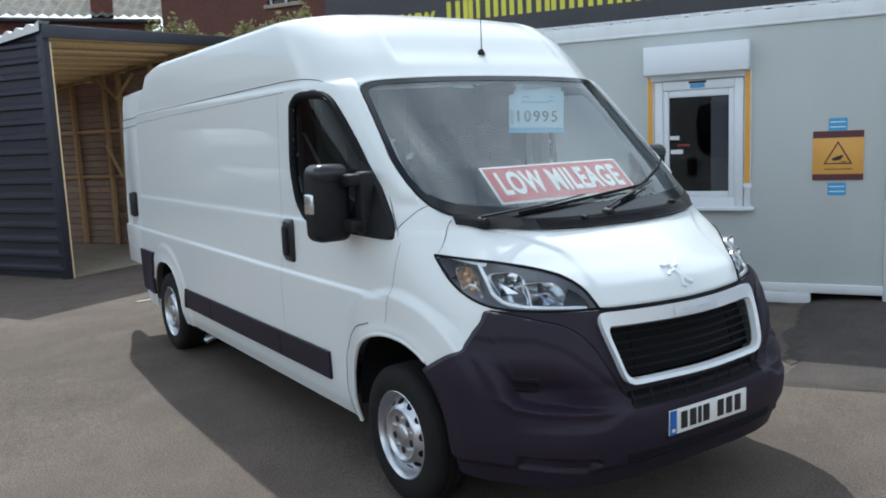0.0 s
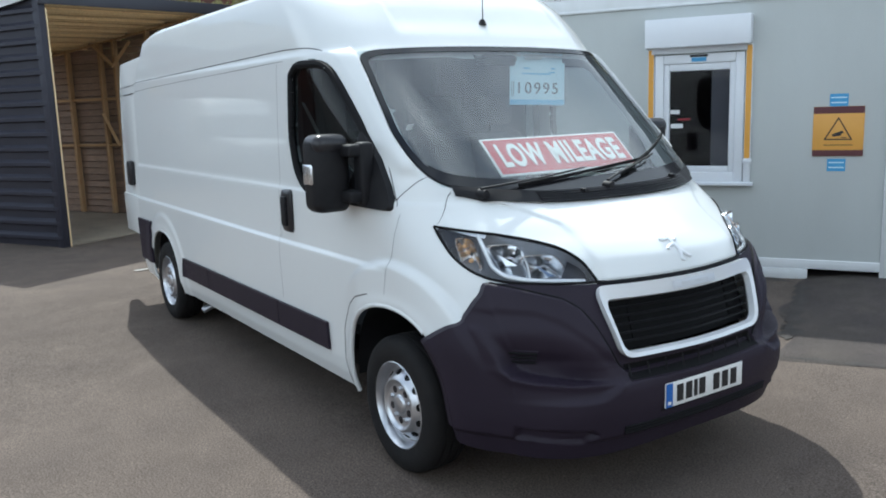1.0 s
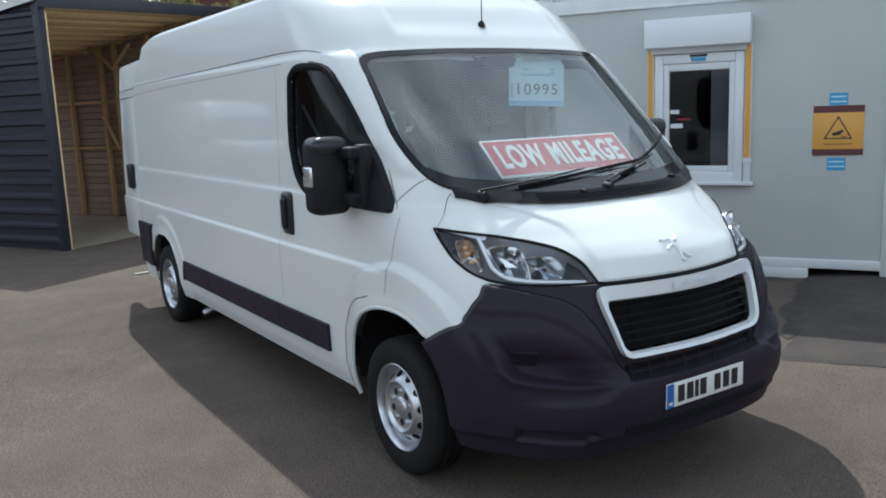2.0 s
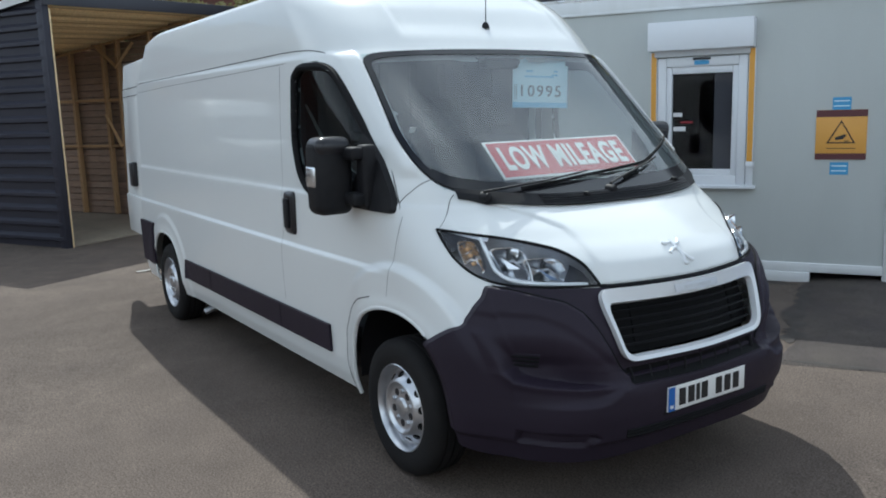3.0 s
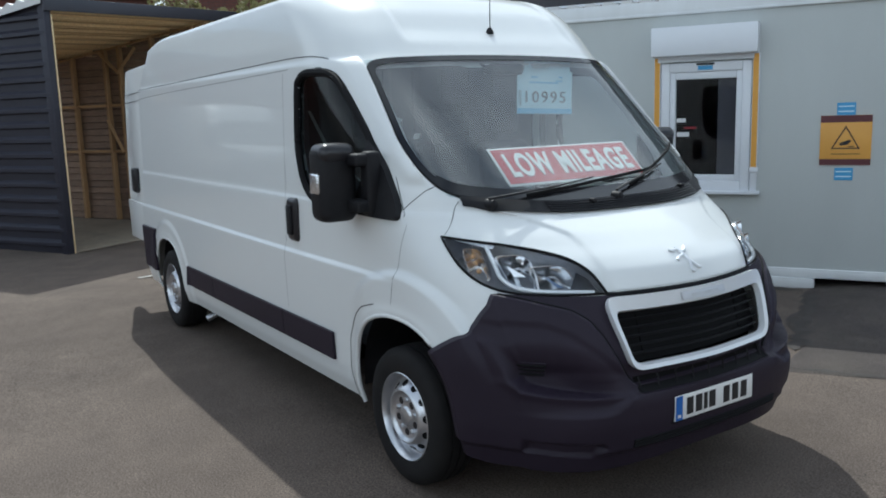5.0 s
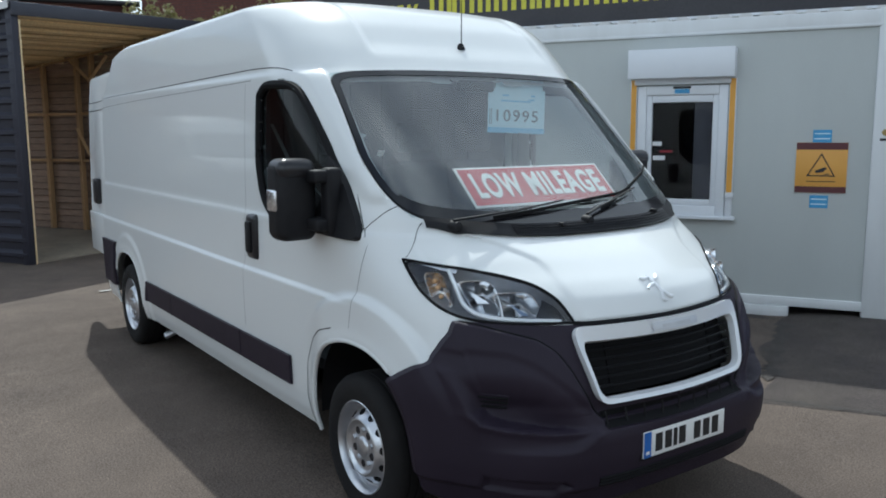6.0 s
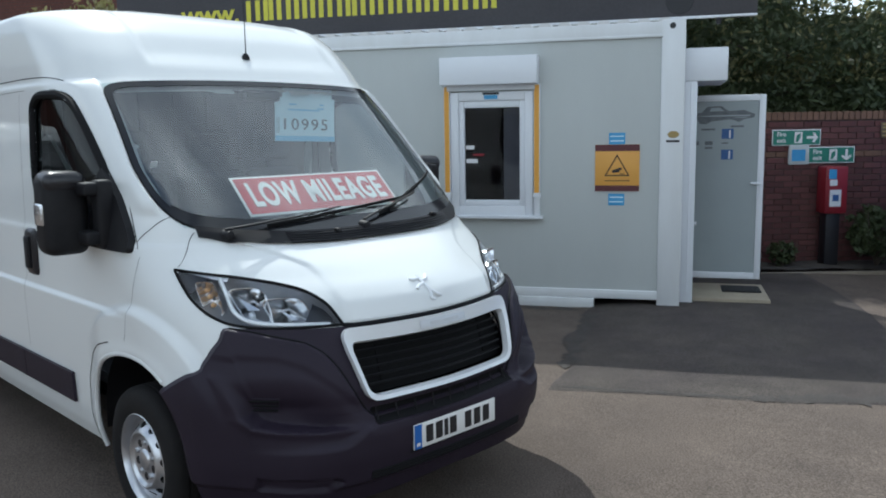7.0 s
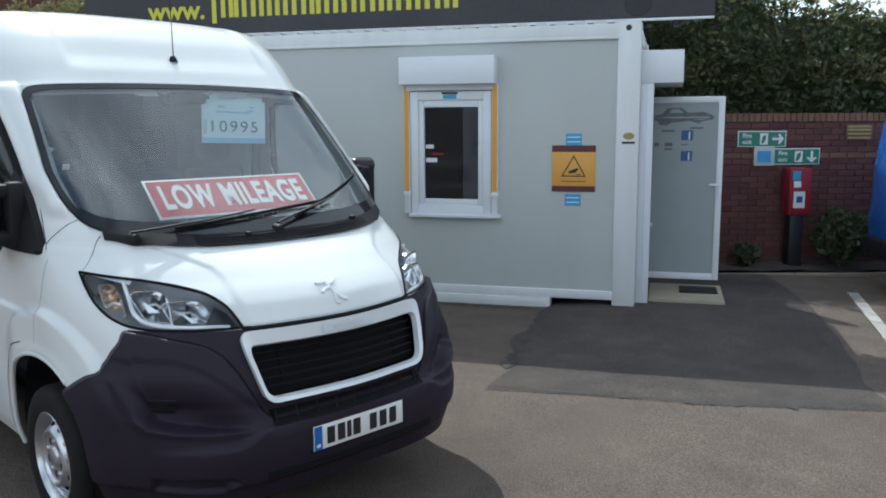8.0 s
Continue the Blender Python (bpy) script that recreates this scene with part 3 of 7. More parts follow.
    # roller shutter box and its guides
    shut = part("shutter_box", box(-0.475, 0.515, -0.18, 0.02, 2.225, 2.500, 0.008), UPVC, c, "white roller shutter box over the window")
    part("shutter_slat", box(-0.43, 0.475, -0.06, -0.045, 2.17, 2.235, 0.004), UPVC, shut)
    for x0, x1 in ((-0.468, -0.405), (0.462, 0.525)):
        g = part("shutter_guide", box(x0, x1, -0.045, 0.02, 0.905, 2.225, 0.006), UPVC, c, "white shutter guide with orange face")
        part("orange_face", box(x0 + 0.006, x1 - 0.006, -0.049, -0.0452, 1.14, 2.215), ORANGE_STRIP, g)
        part("guide_foot", box(x0 - 0.004, x1 + 0.012, -0.06, 0.0, 1.085, 1.135, 0.006), UPVC, g)
    # shutter over the door on the end wall
    shut = part("shutter_box", box(u1 + 0.002, u1 + 0.40, dy0 - 0.20, dy1 + 0.15, 2.215, 2.53, 0.008), UPVC, c, "white roller shutter box over the door")
    part("shutter_slat", box(u1 + 0.03, u1 + 0.12, dy0 - 0.10, dy1 + 0.05, 2.13, 2.22, 0.004), SATIN, shut)
    g = part("shutter_guide", box(u1 + 0.002, u1 + 0.125, dy0 - 0.19, dy0 - 0.06, 0.01, 2.24, 0.006), UPVC, c, "white shutter guide beside the door")
    part("guide_lock", box(u1 + 0.120, u1 + 0.150, dy0 - 0.15, dy0 - 0.12, 0.80, 0.835, 0.004), SATIN, g)
    part("guide_lip", box(u1 + 0.06, u1 + 0.075, dy0 - 0.198, dy0 - 0.188, 0.12, 2.2, 0.003), UPVC, g)
    part("shutter_guide", box(u1 + 0.002, u1 + 0.10, dy1 + 0.02, dy1 + 0.12, 0.01, 2.24, 0.006), UPVC, c)
    # door, swung open square to the end wall
    d0, d1, z0, z1 = u1 + 0.03, u1 + 0.845, 0.135, 2.105
    door = part("door", box(d0 + 0.05, d1 - 0.05, dy1 - 0.035, dy1 + 0.005, z0 + 0.05, z1 - 0.05), DOOR_GREY, c, "grey panelled white door standing open")
    df = bmesh.new()
    for a, b, e, f in ((d0, d0 + 0.06, z0, z1), (d1 - 0.065, d1, z0, z1), (d0 + 0.06, d1 - 0.065, z0, z0 + 0.07), (d0 + 0.06, d1 - 0.065, z1 - 0.065, z1)):
        box(a, b, dy1 - 0.045, dy1 + 0.012, e, f, 0.006, bm=df)
    part("door_frame", df, UPVC, door)
    hnd = part("door_handle", box(d1 - 0.045, d1 - 0.020, dy1 - 0.052, dy1 - 0.044, 1.02, 1.25, 0.003), UPVC, door)
    part("lever", box(d1 - 0.13, d1 - 0.025, dy1 - 0.085, dy1 - 0.065, 1.16, 1.185, 0.006), UPVC, hnd)
    f = dy1 - 0.037
    # pictures and stickers on the door: a plain vehicle-like shape, bars, navy squares
    shape = [(0.09, 1.86), (0.10, 1.91), (0.17, 1.925), (0.23, 1.985), (0.37, 1.99), (0.45, 1.935), (0.60, 1.945), (0.71, 1.90), (0.70, 1.865), (0.60, 1.85), (0.55, 1.82), (0.47, 1.85), (0.27, 1.83),
             (0.22, 1.80), (0.15, 1.81), (0.13, 1.85)]
    pic = part("door_picture", prism([(d0 + a, b) for a, b in shape], 0.0012, "y", f - 0.0012), PRINT_GREY, door, "grey vehicle picture printed on the door", smooth=False)
    for pts in ([(0.25, 1.935), (0.27, 1.972), (0.35, 1.975), (0.40, 1.935)], [(0.12, 1.885), (0.30, 1.895), (0.66, 1.895), (0.66, 1.882), (0.30, 1.878)], [(0.48, 1.865), (0.58, 1.872), (0.66, 1.876), (0.60, 1.862)]):
        part("picture_light", prism([(d0 + a, b) for a, b in pts], 0.0008, "y", f - 0.0022), DOOR_GREY, pic, smooth=False)
    for a, b, z, h in ((0.17, 0.31, 1.745, 0.010), (0.47, 0.60, 1.775, 0.010), (0.10, 0.15, 1.60, 0.020), (0.21, 0.29, 1.60, 0.020), (0.21, 0.29, 1.55, 0.010), (0.38, 0.45, 1.60, 0.006)):
        part("print_bar", box(d0 + a, d0 + b, f - 0.0012, f, z - h, z + h), PRINT_GREY, door)
    for z in (1.70, 1.48):
        st = part("navy_sticker", box(d0 + 0.38, d0 + 0.50, f - 0.0012, f, z - 0.055, z + 0.05), STICKER_NAVY, door)
        part("sticker_mark", box(d0 + 0.455, d0 + 0.470, f - 0.0022, f - 0.0014, z - 0.045, z + 0.035), STICKER_WHITE, st)
    # signs on the front wall
    sign = root("camera_sign", CABIN, "amber camera warning sign with maroon bands on the cabin wall", "sign")
    part("board", box(1.072, 1.503, -0.010, -0.002, 1.155, 1.615, 0.002), ORANGE, sign)
    part("band", box(1.0725, 1.5025, -0.0115, -0.0102, 1.550, 1.614), MAROON, sign)
    part("band", box(1.0725, 1.5025, -0.0115, -0.0102, 1.156, 1.212), MAROON, sign)
    tri = [(1.165, 1.305), (1.410, 1.305), (1.2875, 1.520)]
    cx, cz = 1.2875, 1.377
    tri_in = [(cx + (a - cx) * 0.84, cz + (b - cz) * 0.84) for a, b in tri]
    tv = [(a, -0.0118, b) for a, b in tri] + [(a, -0.0118, b) for a, b in tri_in]
    part("triangle", (tv, [(i, (i + 1) % 3, 3 + (i + 1) % 3, 3 + i) for i in range(3)]), INK, sign, smooth=False)
    part("camera_mark", prism([(1.235, 1.358), (1.325, 1.392), (1.336, 1.372), (1.318, 1.362), (1.31, 1.345), (1.245, 1.335)], 0.0012, "y", -0.0125), INK, sign, smooth=False)
    part("print_bar", box(1.315, 1.36, -0.0118, -0.0104, 1.322, 1.330), INK, sign)
    part("print_bar", box(1.17, 1.41, -0.0118, -0.0104, 1.255, 1.262), INK, sign)
    for z in (1.672, 1.072):
        st = root("wall_sticker", CABIN, "small blue sticker with pale print on the cabin wall", "sticker", "stickers on the cabin")
        part("sheet", box(1.205, 1.362, -0.0045, -0.0025, z - 0.058, z + 0.058), STICKER_BLUE, st)
        for dz in (-0.022, 0.024):
            part("print_bar", box(1.218, 1.349, -0.0056, -0.0046, z + dz - 0.006, z + dz + 0.005), PAPER_BLUE, st)
    badge = part("badge", lathe([(0.0, -0.004), (0.030, -0.004), (0.034, 0.0)], 20, "y", (u1 - 0.095, -0.0265, 1.705)), GOLD, c, "small gold badge on the corner post")
    badge.data.transform(Matrix.Translation((u1 - 0.095, 0, 0)) @ Matrix.Diagonal((1.6, 1, 1, 1)) @ Matrix.Translation((-(u1 - 0.095), 0, 0)))
    part("print_bar", box(u1 - 0.16, u1 - 0.035, -0.0285, -0.0265, 1.63, 1.652), INK, c)
    # step and mat
    slab = root("door_step", CABIN, "buff concrete step slab at the cabin door", "step")
    part("slab", box(u1 + 0.13, u1 + 0.88, 0.26, 1.12, -0.05, 0.058, 0.012), CONCRETE, slab)
    mat_ = root("door_mat", CABIN, "black rubber door mat on the step", "mat")
    part("mat", box(u1 + 0.44, u1 + 0.83, 0.60, 0.93, 0.059, 0.073, 0.005), DOORMAT, mat_)
    ribs = bmesh.new()
    for i in range(9):
        x = u1 + 0.46 + i * 0.04
        box(x, x + 0.018, 0.615, 0.915, 0.073, 0.077, bm=ribs)
    part("mat_rib", ribs, DOORMAT, mat_)
    return c


build_cabin()


def build_banner():
    b = root("roof_banner", CABIN, "charcoal sign board with yellow lettering above the cabin roof", "sign")
    x0, x1, z0, z1, y = -4.6, 2.58, 2.85, 4.40, 0.42
    part("board", box(x0, x1, y, y + 0.02, z0, z1, 0.003), BANNER, b)
    part("lower_edge", box(x0, x1, y - 0.006, y + 0.03, z0 - 0.012, z0 + 0.012, 0.003), SATIN, b)
    for x in (-4.2, -2.6, -1.0, 0.6, 2.2):
        part("board_post", box(x, x + 0.05, y + 0.022, y + 0.07, 2.78, z1, 0.004), POST_BLACK, b)
    words("www.", 0.30, YELLOW, b, Matrix.Translation((-3.36, y - 0.003, 3.135)) @ pose(0, 0, 0, 90, 0, 0), width=0.74)
    # the name itself as plain upright bars of the letters' size
    widths = (0.17, 0.12, 0.17, 0.25, 0.06, 0.17, 0.13, 0.16, 0.17, 0.17, 0.15, 0.17, 0.06, 0.17, 0.15)
    x = -2.90
    for i, w in enumerate(widths):
        bars = 1 if w < 0.1 else 3 if w > 0.2 else 2
        for k in range(bars):
            a = x + (w - 0.055) * k / max(1, bars - 1)
            part("lettering_bar", box(a, a + 0.055, y - 0.004, y - 0.0005, 2.985 if i == 0 and k == 0 else 3.045, 3.345 if i in (4, 12) else 3.27), YELLOW, b, smooth=False)
        x += w + 0.045
    part("dark_emblem", lathe([(0.0, -0.004), (0.13, -0.004), (0.135, 0.0)], 32, "y", (1.85, y, 3.02)), POST_BLACK, b, "dark round emblem on the board")


build_banner()

# ---- the van: its outer surface ----
# x ahead, y to its left, z up; the origin lies on the ground under the front axle.
def table(pairs, soft=0.02):
    """A smooth curve through pairs (z, value)."""
    z = np.linspace(0.1, 2.6, 1001)
    v = np.interp(z, *zip(*pairs))
    k = np.exp(-0.5 * (np.arange(-40, 41) * 0.0025 / soft) ** 2)
    v = np.convolve(np.pad(v, 40, mode="edge"), k / k.sum(), mode="valid")
    return lambda q: np.interp(q, z, v)


NOSE = table([(0.1, 0.84), (0.24, 0.90), (0.34, 0.935), (0.45, 0.955), (0.6, 0.955), (0.7, 0.955), (0.95, 0.895), (1.0, 0.875), (1.06, 0.845),
              (1.12, 0.775), (1.20, 0.635), (1.27, 0.47), (1.31, 0.405), (1.41, 0.30), (1.565, 0.128), (1.8, -0.155), (2.04, -0.445), (2.10, -0.50),
              (2.19, -0.575), (2.30, -0.68), (2.40, -0.83), (2.46, -1.02), (2.50, -1.35), (2.53, -1.9), (2.55, -3.0), (2.6, -3.0)], 0.014)
TURN_IN = table([(0.1, 0.22), (0.7, 0.20), (1.0, 0.0), (1.2, -0.2), (1.4, -0.38), (1.7, -0.68), (2.0, -1.0), (2.2, -1.15), (2.35, -1.32), (2.45, -1.50), (2.50, -1.85), (2.53, -2.6), (2.55, -3.4),
                 (2.6, -3.4)], 0.03)
HALF = table([(0.1, 0.90), (0.26, 0.955), (0.34, 0.979), (0.42, 0.989), (0.62, 0.996), (0.8, 1.0), (0.965, 1.002), (1.285, 0.998), (1.299, 0.987),
              (1.6, 0.983), (1.9, 0.974), (2.035, 0.966), (2.05, 0.957), (2.15, 0.950), (2.25, 0.938), (2.34, 0.926), (2.42, 0.911), (2.44, 0.890), (2.452, 0.85), (2.463, 0.79),
              (2.473, 0.73), (2.484, 0.66), (2.503, 0.54), (2.523, 0.38), (2.54, 0.2), (2.55, 0.0), (2.6, 0.0)], 0.007)
POWER = table([(0.1, 4.0), (0.72, 3.8), (0.92, 2.9), (1.2, 2.7), (1.36, 4.4), (1.9, 5.2), (2.1, 5.2), (2.4, 4.0), (2.6, 3.0)], 0.05)
REAR = -4.68
FRONT_AXLE, REAR_AXLE, AXLE_Z = 0.0, -3.90, 0.335
HUB_Z = 0.308


def dome(y, z):
    """The field set back between the raised shoulders of the roof's front."""
    a = np.clip((np.abs(y) - 0.56) / 0.055, 0, 1)
    b = np.clip((z - 2.12) / 0.07, 0, 1) * np.clip((2.545 - z) / 0.08, 0, 1)
    return -0.030 * (1 - a * a * (3 - 2 * a)) * b


ARCH_WIDE, ARCH_HIGH, ARCH_POWER = 0.455, 0.465, 2.4


def ease(t):
    t = np.clip(t, 0, 1)
    return t * t * (3 - 2 * t)


def arch_ratio(x, z, cx, size):
    """1 on the edge of a wheel opening, which is squarer than an ellipse."""
    a, b = np.abs(x - cx) / (ARCH_WIDE * size), np.abs(z - AXLE_Z) / (ARCH_HIGH * size)
    return (a**ARCH_POWER + b**ARCH_POWER) ** (1 / ARCH_POWER)


def arch_point(w, cx, size, grow=1.0):
    c, q = math.cos(w), math.sin(w)
    return (cx + grow * ARCH_WIDE * size * math.copysign(abs(c) ** (2 / ARCH_POWER), c), AXLE_Z + grow * ARCH_HIGH * size * math.copysign(abs(q) ** (2 / ARCH_POWER), q))


def flare(x, z):
    """The swelling over the wheels with its crisp upper edge, and the lip round each opening."""
    out = 0
    for cx, size in ((FRONT_AXLE, 1.0), (REAR_AXLE, 0.9)):
        out = out + 0.008 * np.exp(-((arch_ratio(x, z, cx, size) - 1.03) / 0.07) ** 2)
    front = 0.026 * ease((0.700 - np.hypot(x, z - AXLE_Z)) / 0.050) * ease((x + 0.52) / 0.26) * ease((0.64 - x) / 0.16)
    rear = 0.013 * ease((0.585 - np.hypot(x - REAR_AXLE, z - AXLE_Z)) / 0.045)
    return (out + rear) * np.clip((1.02 - z) / 0.1, 0, 1) * np.clip((0.55 - x) / 0.2, 0, 1) + front


def ledge(x, z):
    """The fold along the flank: below it the side stands proud."""
    z0 = 0.972 + 0.016 * np.clip((-x - 1.5) / 3.0, 0, 1)
    return 0.019 * ease((z0 + 0.012 - z) / 0.024) * ease((0.02 - x) / 0.34)


def tail_drop(x, z):
    return 0.085 * np.clip((-3.9 - x) / 0.7, 0, 1) ** 2 * np.clip((z - 2.1) / 0.3, 0, 1)


def rear_end(z):
    """The body's rear edge: upright to the roof's gutter, then leaning ahead."""
    return REAR + 0.21 * float(ease((z - 1.93) / 0.50))


def side_y(x, z):
    """Half width of the body at x and z."""
    f, s, w, p = NOSE(z), TURN_IN(z), HALF(z), POWER(z)
    t = np.clip((x - s) / np.maximum(f - s, 1e-3), 0, 1)
    return w * np.maximum(1 - t * t, 0) ** (1 / p) + flare(x, z) + ledge(x, z)


# the bonnet's crease: half width at each height
CREASE_Z = (0.96, 1.03, 1.10, 1.163, 1.20, 1.225, 1.277, 1.33, 1.36)
CREASE_Y = (0.455, 0.462, 0.470, 0.468, 0.480, 0.520, 0.622, 0.790, 0.88)


def nose_x(y, z):
    """How far ahead the body reaches at y and z."""
    f, s, w, p = NOSE(z), TURN_IN(z), HALF(z), POWER(z)
    t = np.clip(np.abs(y) / np.maximum(w, 1e-3), 0, 1)
    bow = 0.030 * 16 * t * t * (1 - t) ** 2 * np.clip((z - 0.52) / 0.10, 0, 1) * np.clip((1.30 - z) / 0.15, 0, 1)
    edge = np.interp(z, CREASE_Z, CREASE_Y) - np.abs(y)
    k = np.clip(edge / 0.030, 0, 1)
    crease = 0.019 * k * k * (3 - 2 * k) * np.clip((z - 0.965) / 0.02, 0, 1) * np.clip((1.36 - z) / 0.05, 0, 1)
    return s + (f - s) * np.sqrt(np.maximum(1 - t**p, 0)) + dome(y, z) - bow + crease


def nose_point(y, z, out=0.0):
    """A point of the front surface, out metres off it."""
    e = 0.004
    x = float(nose_x(y, z))
    dy = (float(nose_x(y + e, z)) - float(nose_x(y - e, z))) / (2 * e)
    dz = (float(nose_x(y, z + e)) - float(nose_x(y, z - e))) / (2 * e)
    n = Vector((1, -dy, -dz)).normalized()
    return Vector((x, float(y), float(z))) + n * float(out)


def flank_point(x, z, side=-1, out=0.0):
    """A point of the right (-1) or left (1) side, out metres off it."""
    return Vector((float(x), side * (float(side_y(x, z)) + float(out)), float(z)))


def outline_distance(points, radius=0.0):
    """The signed distance to a closed outline with rounded corners, negative inside."""
    P = np.array(points, float)
    Q = np.roll(P, -1, 0)

    def dist(a, b):
        q = np.stack([np.asarray(a, float), np.asarray(b, float)], -1)[..., None, :]
        e, w = Q - P, q - P
        t = np.clip((w * e).sum(-1) / (e * e).sum(-1), 0, 1)
        d = np.sqrt(((w - t[..., None] * e) ** 2).sum(-1)).min(-1)
        c1, c2 = q[..., 1] >= P[:, 1], q[..., 1] < Q[:, 1]
        cr = e[:, 0] * w[..., 1] - e[:, 1] * w[..., 0]
        wind = ((c1 & c2 & (cr > 0)).astype(int) - (~c1 & ~c2 & (cr < 0)).astype(int)).sum(-1)
        return np.where(wind != 0, -d, d) - radius
    return dist


# Openings. On the front as (y, z), on the sides as (x, z).
SCREEN_BOTTOM = lambda y: 1.305 + 0.075 * (np.abs(y) / 0.88) ** 3
SCREEN_TOP = lambda y: 2.045 - 0.022 * (np.abs(y) / 0.83) ** 2
SCREEN_HALF = lambda z: np.interp(z, (1.3, 1.36, 1.40, 1.45, 1.52, 1.62, 2.03), (0.74, 0.805, 0.838, 0.859, 0.872, 0.877, 0.828))
LAMP_TOP = [(0.905, 1.197), (0.839, 1.184), (0.75, 1.170), (0.65, 1.147), (0.565, 1.118), (0.53, 1.092), (0.50, 1.055), (0.466, 0.972)]
LAMP_LOW = [(0.905, 1.197), (0.909, 1.143), (0.909, 1.089), (0.898, 1.05), (0.880, 1.02), (0.845, 0.995), (0.78, 0.982), (0.64, 0.975), (0.466, 0.972)]
GRILLE_OUT = [(-0.470, 0.953), (0.470, 0.953), (0.496, 0.938), (0.488, 0.86), (0.452, 0.69), (0.42, 0.657), (-0.42, 0.657), (-0.452, 0.69), (-0.488, 0.86), (-0.496, 0.938)]
# on the bumper: the set-back field beside the grille, and the scoop with its sharp outer and lower edge
SET_BACK = [(0.0, 1.08), (0.97, 1.08), (0.89, 1.0), (0.843, 0.979), (0.785, 0.964), (0.707, 0.938), (0.631, 0.914), (0.574, 0.868), (0.536, 0.802), (0.505, 0.727), (0.462, 0.645), (0.43, 0.60), (0.0, 0.60)]
SCOOP_SHARP = [(0.912, 0.790), (0.903, 0.750), (0.893, 0.70), (0.880, 0.641), (0.846, 0.600), (0.785, 0.583), (0.645, 0.562), (0.47, 0.548)]
SCOOP_SOFT = [(0.47, 0.548), (0.53, 0.66), (0.61, 0.755), (0.72, 0.800), (0.83, 0.802), (0.912, 0.790)]
POCKET = SCOOP_SHARP + SCOOP_SOFT[1:-1]
# the bumper's upper shoulder, above the fold, and the blanked fog lamp recess low down
FOLD_FIELD = [(0.0, 1.1), (1.1, 1.1), (1.1, 0.90), (0.95, 0.885), (0.864, 0.872), (0.74, 0.862), (0.66, 0.822), (0.588, 0.755), (0.52, 0.69), (0.456, 0.640), (0.0, 0.64)]
FOG_POCKET = [(0.845, 0.402), (0.60, 0.392), (0.56, 0.362), (0.62, 0.318), (0.85, 0.330)]
DOOR_GLASS = [(-1.105, 1.93), (-1.04, 1.985), (-0.76, 1.975), (-0.67, 1.935), (-0.53, 1.815), (-0.36, 1.655), (-0.225, 1.50), (-0.12, 1.335), (-0.14, 1.272),
              (-0.88, 1.290), (-0.98, 1.312), (-1.075, 1.40), (-1.125, 1.58)]


def arch(cx, size):
    def dist(x, z):
        return (arch_ratio(x, z, cx, size) - 1) * 0.45
    return dist


def pillar(y, z):
    """How far the windscreen pillars stand ahead of the glass."""
    a = np.abs(y)
    return 0.058 * ease((a - SCREEN_HALF(z) - 0.003) / 0.022) * ease((0.944 - a) / 0.03) * ease((z - 1.40) / 0.08) * ease((2.06 - z) / 0.05)


def screen_inside(y, z):
    d = np.maximum(np.abs(y) - SCREEN_HALF(z), np.maximum(SCREEN_BOTTOM(y) - z, z - SCREEN_TOP(y)))
    return d + 0.022


lamp_outline = LAMP_TOP + LAMP_LOW[-2:0:-1]
FRONT_CUTS = [screen_inside, lambda y, z: outline_distance(lamp_outline)(np.abs(y), z) + 0.001, lambda y, z: outline_distance(GRILLE_OUT)(y, z) + 0.02,
              lambda y, z: outline_distance(POCKET)(np.abs(y), z) - 0.02,
              lambda y, z: np.maximum(np.abs(y) - 0.46, np.maximum(0.535 - z, z - 0.645))]
SIDE_CUTS = [arch(FRONT_AXLE, 1.0), arch(REAR_AXLE, 0.9), lambda x, z: outline_distance(DOOR_GLASS)(x, z) + 0.006]


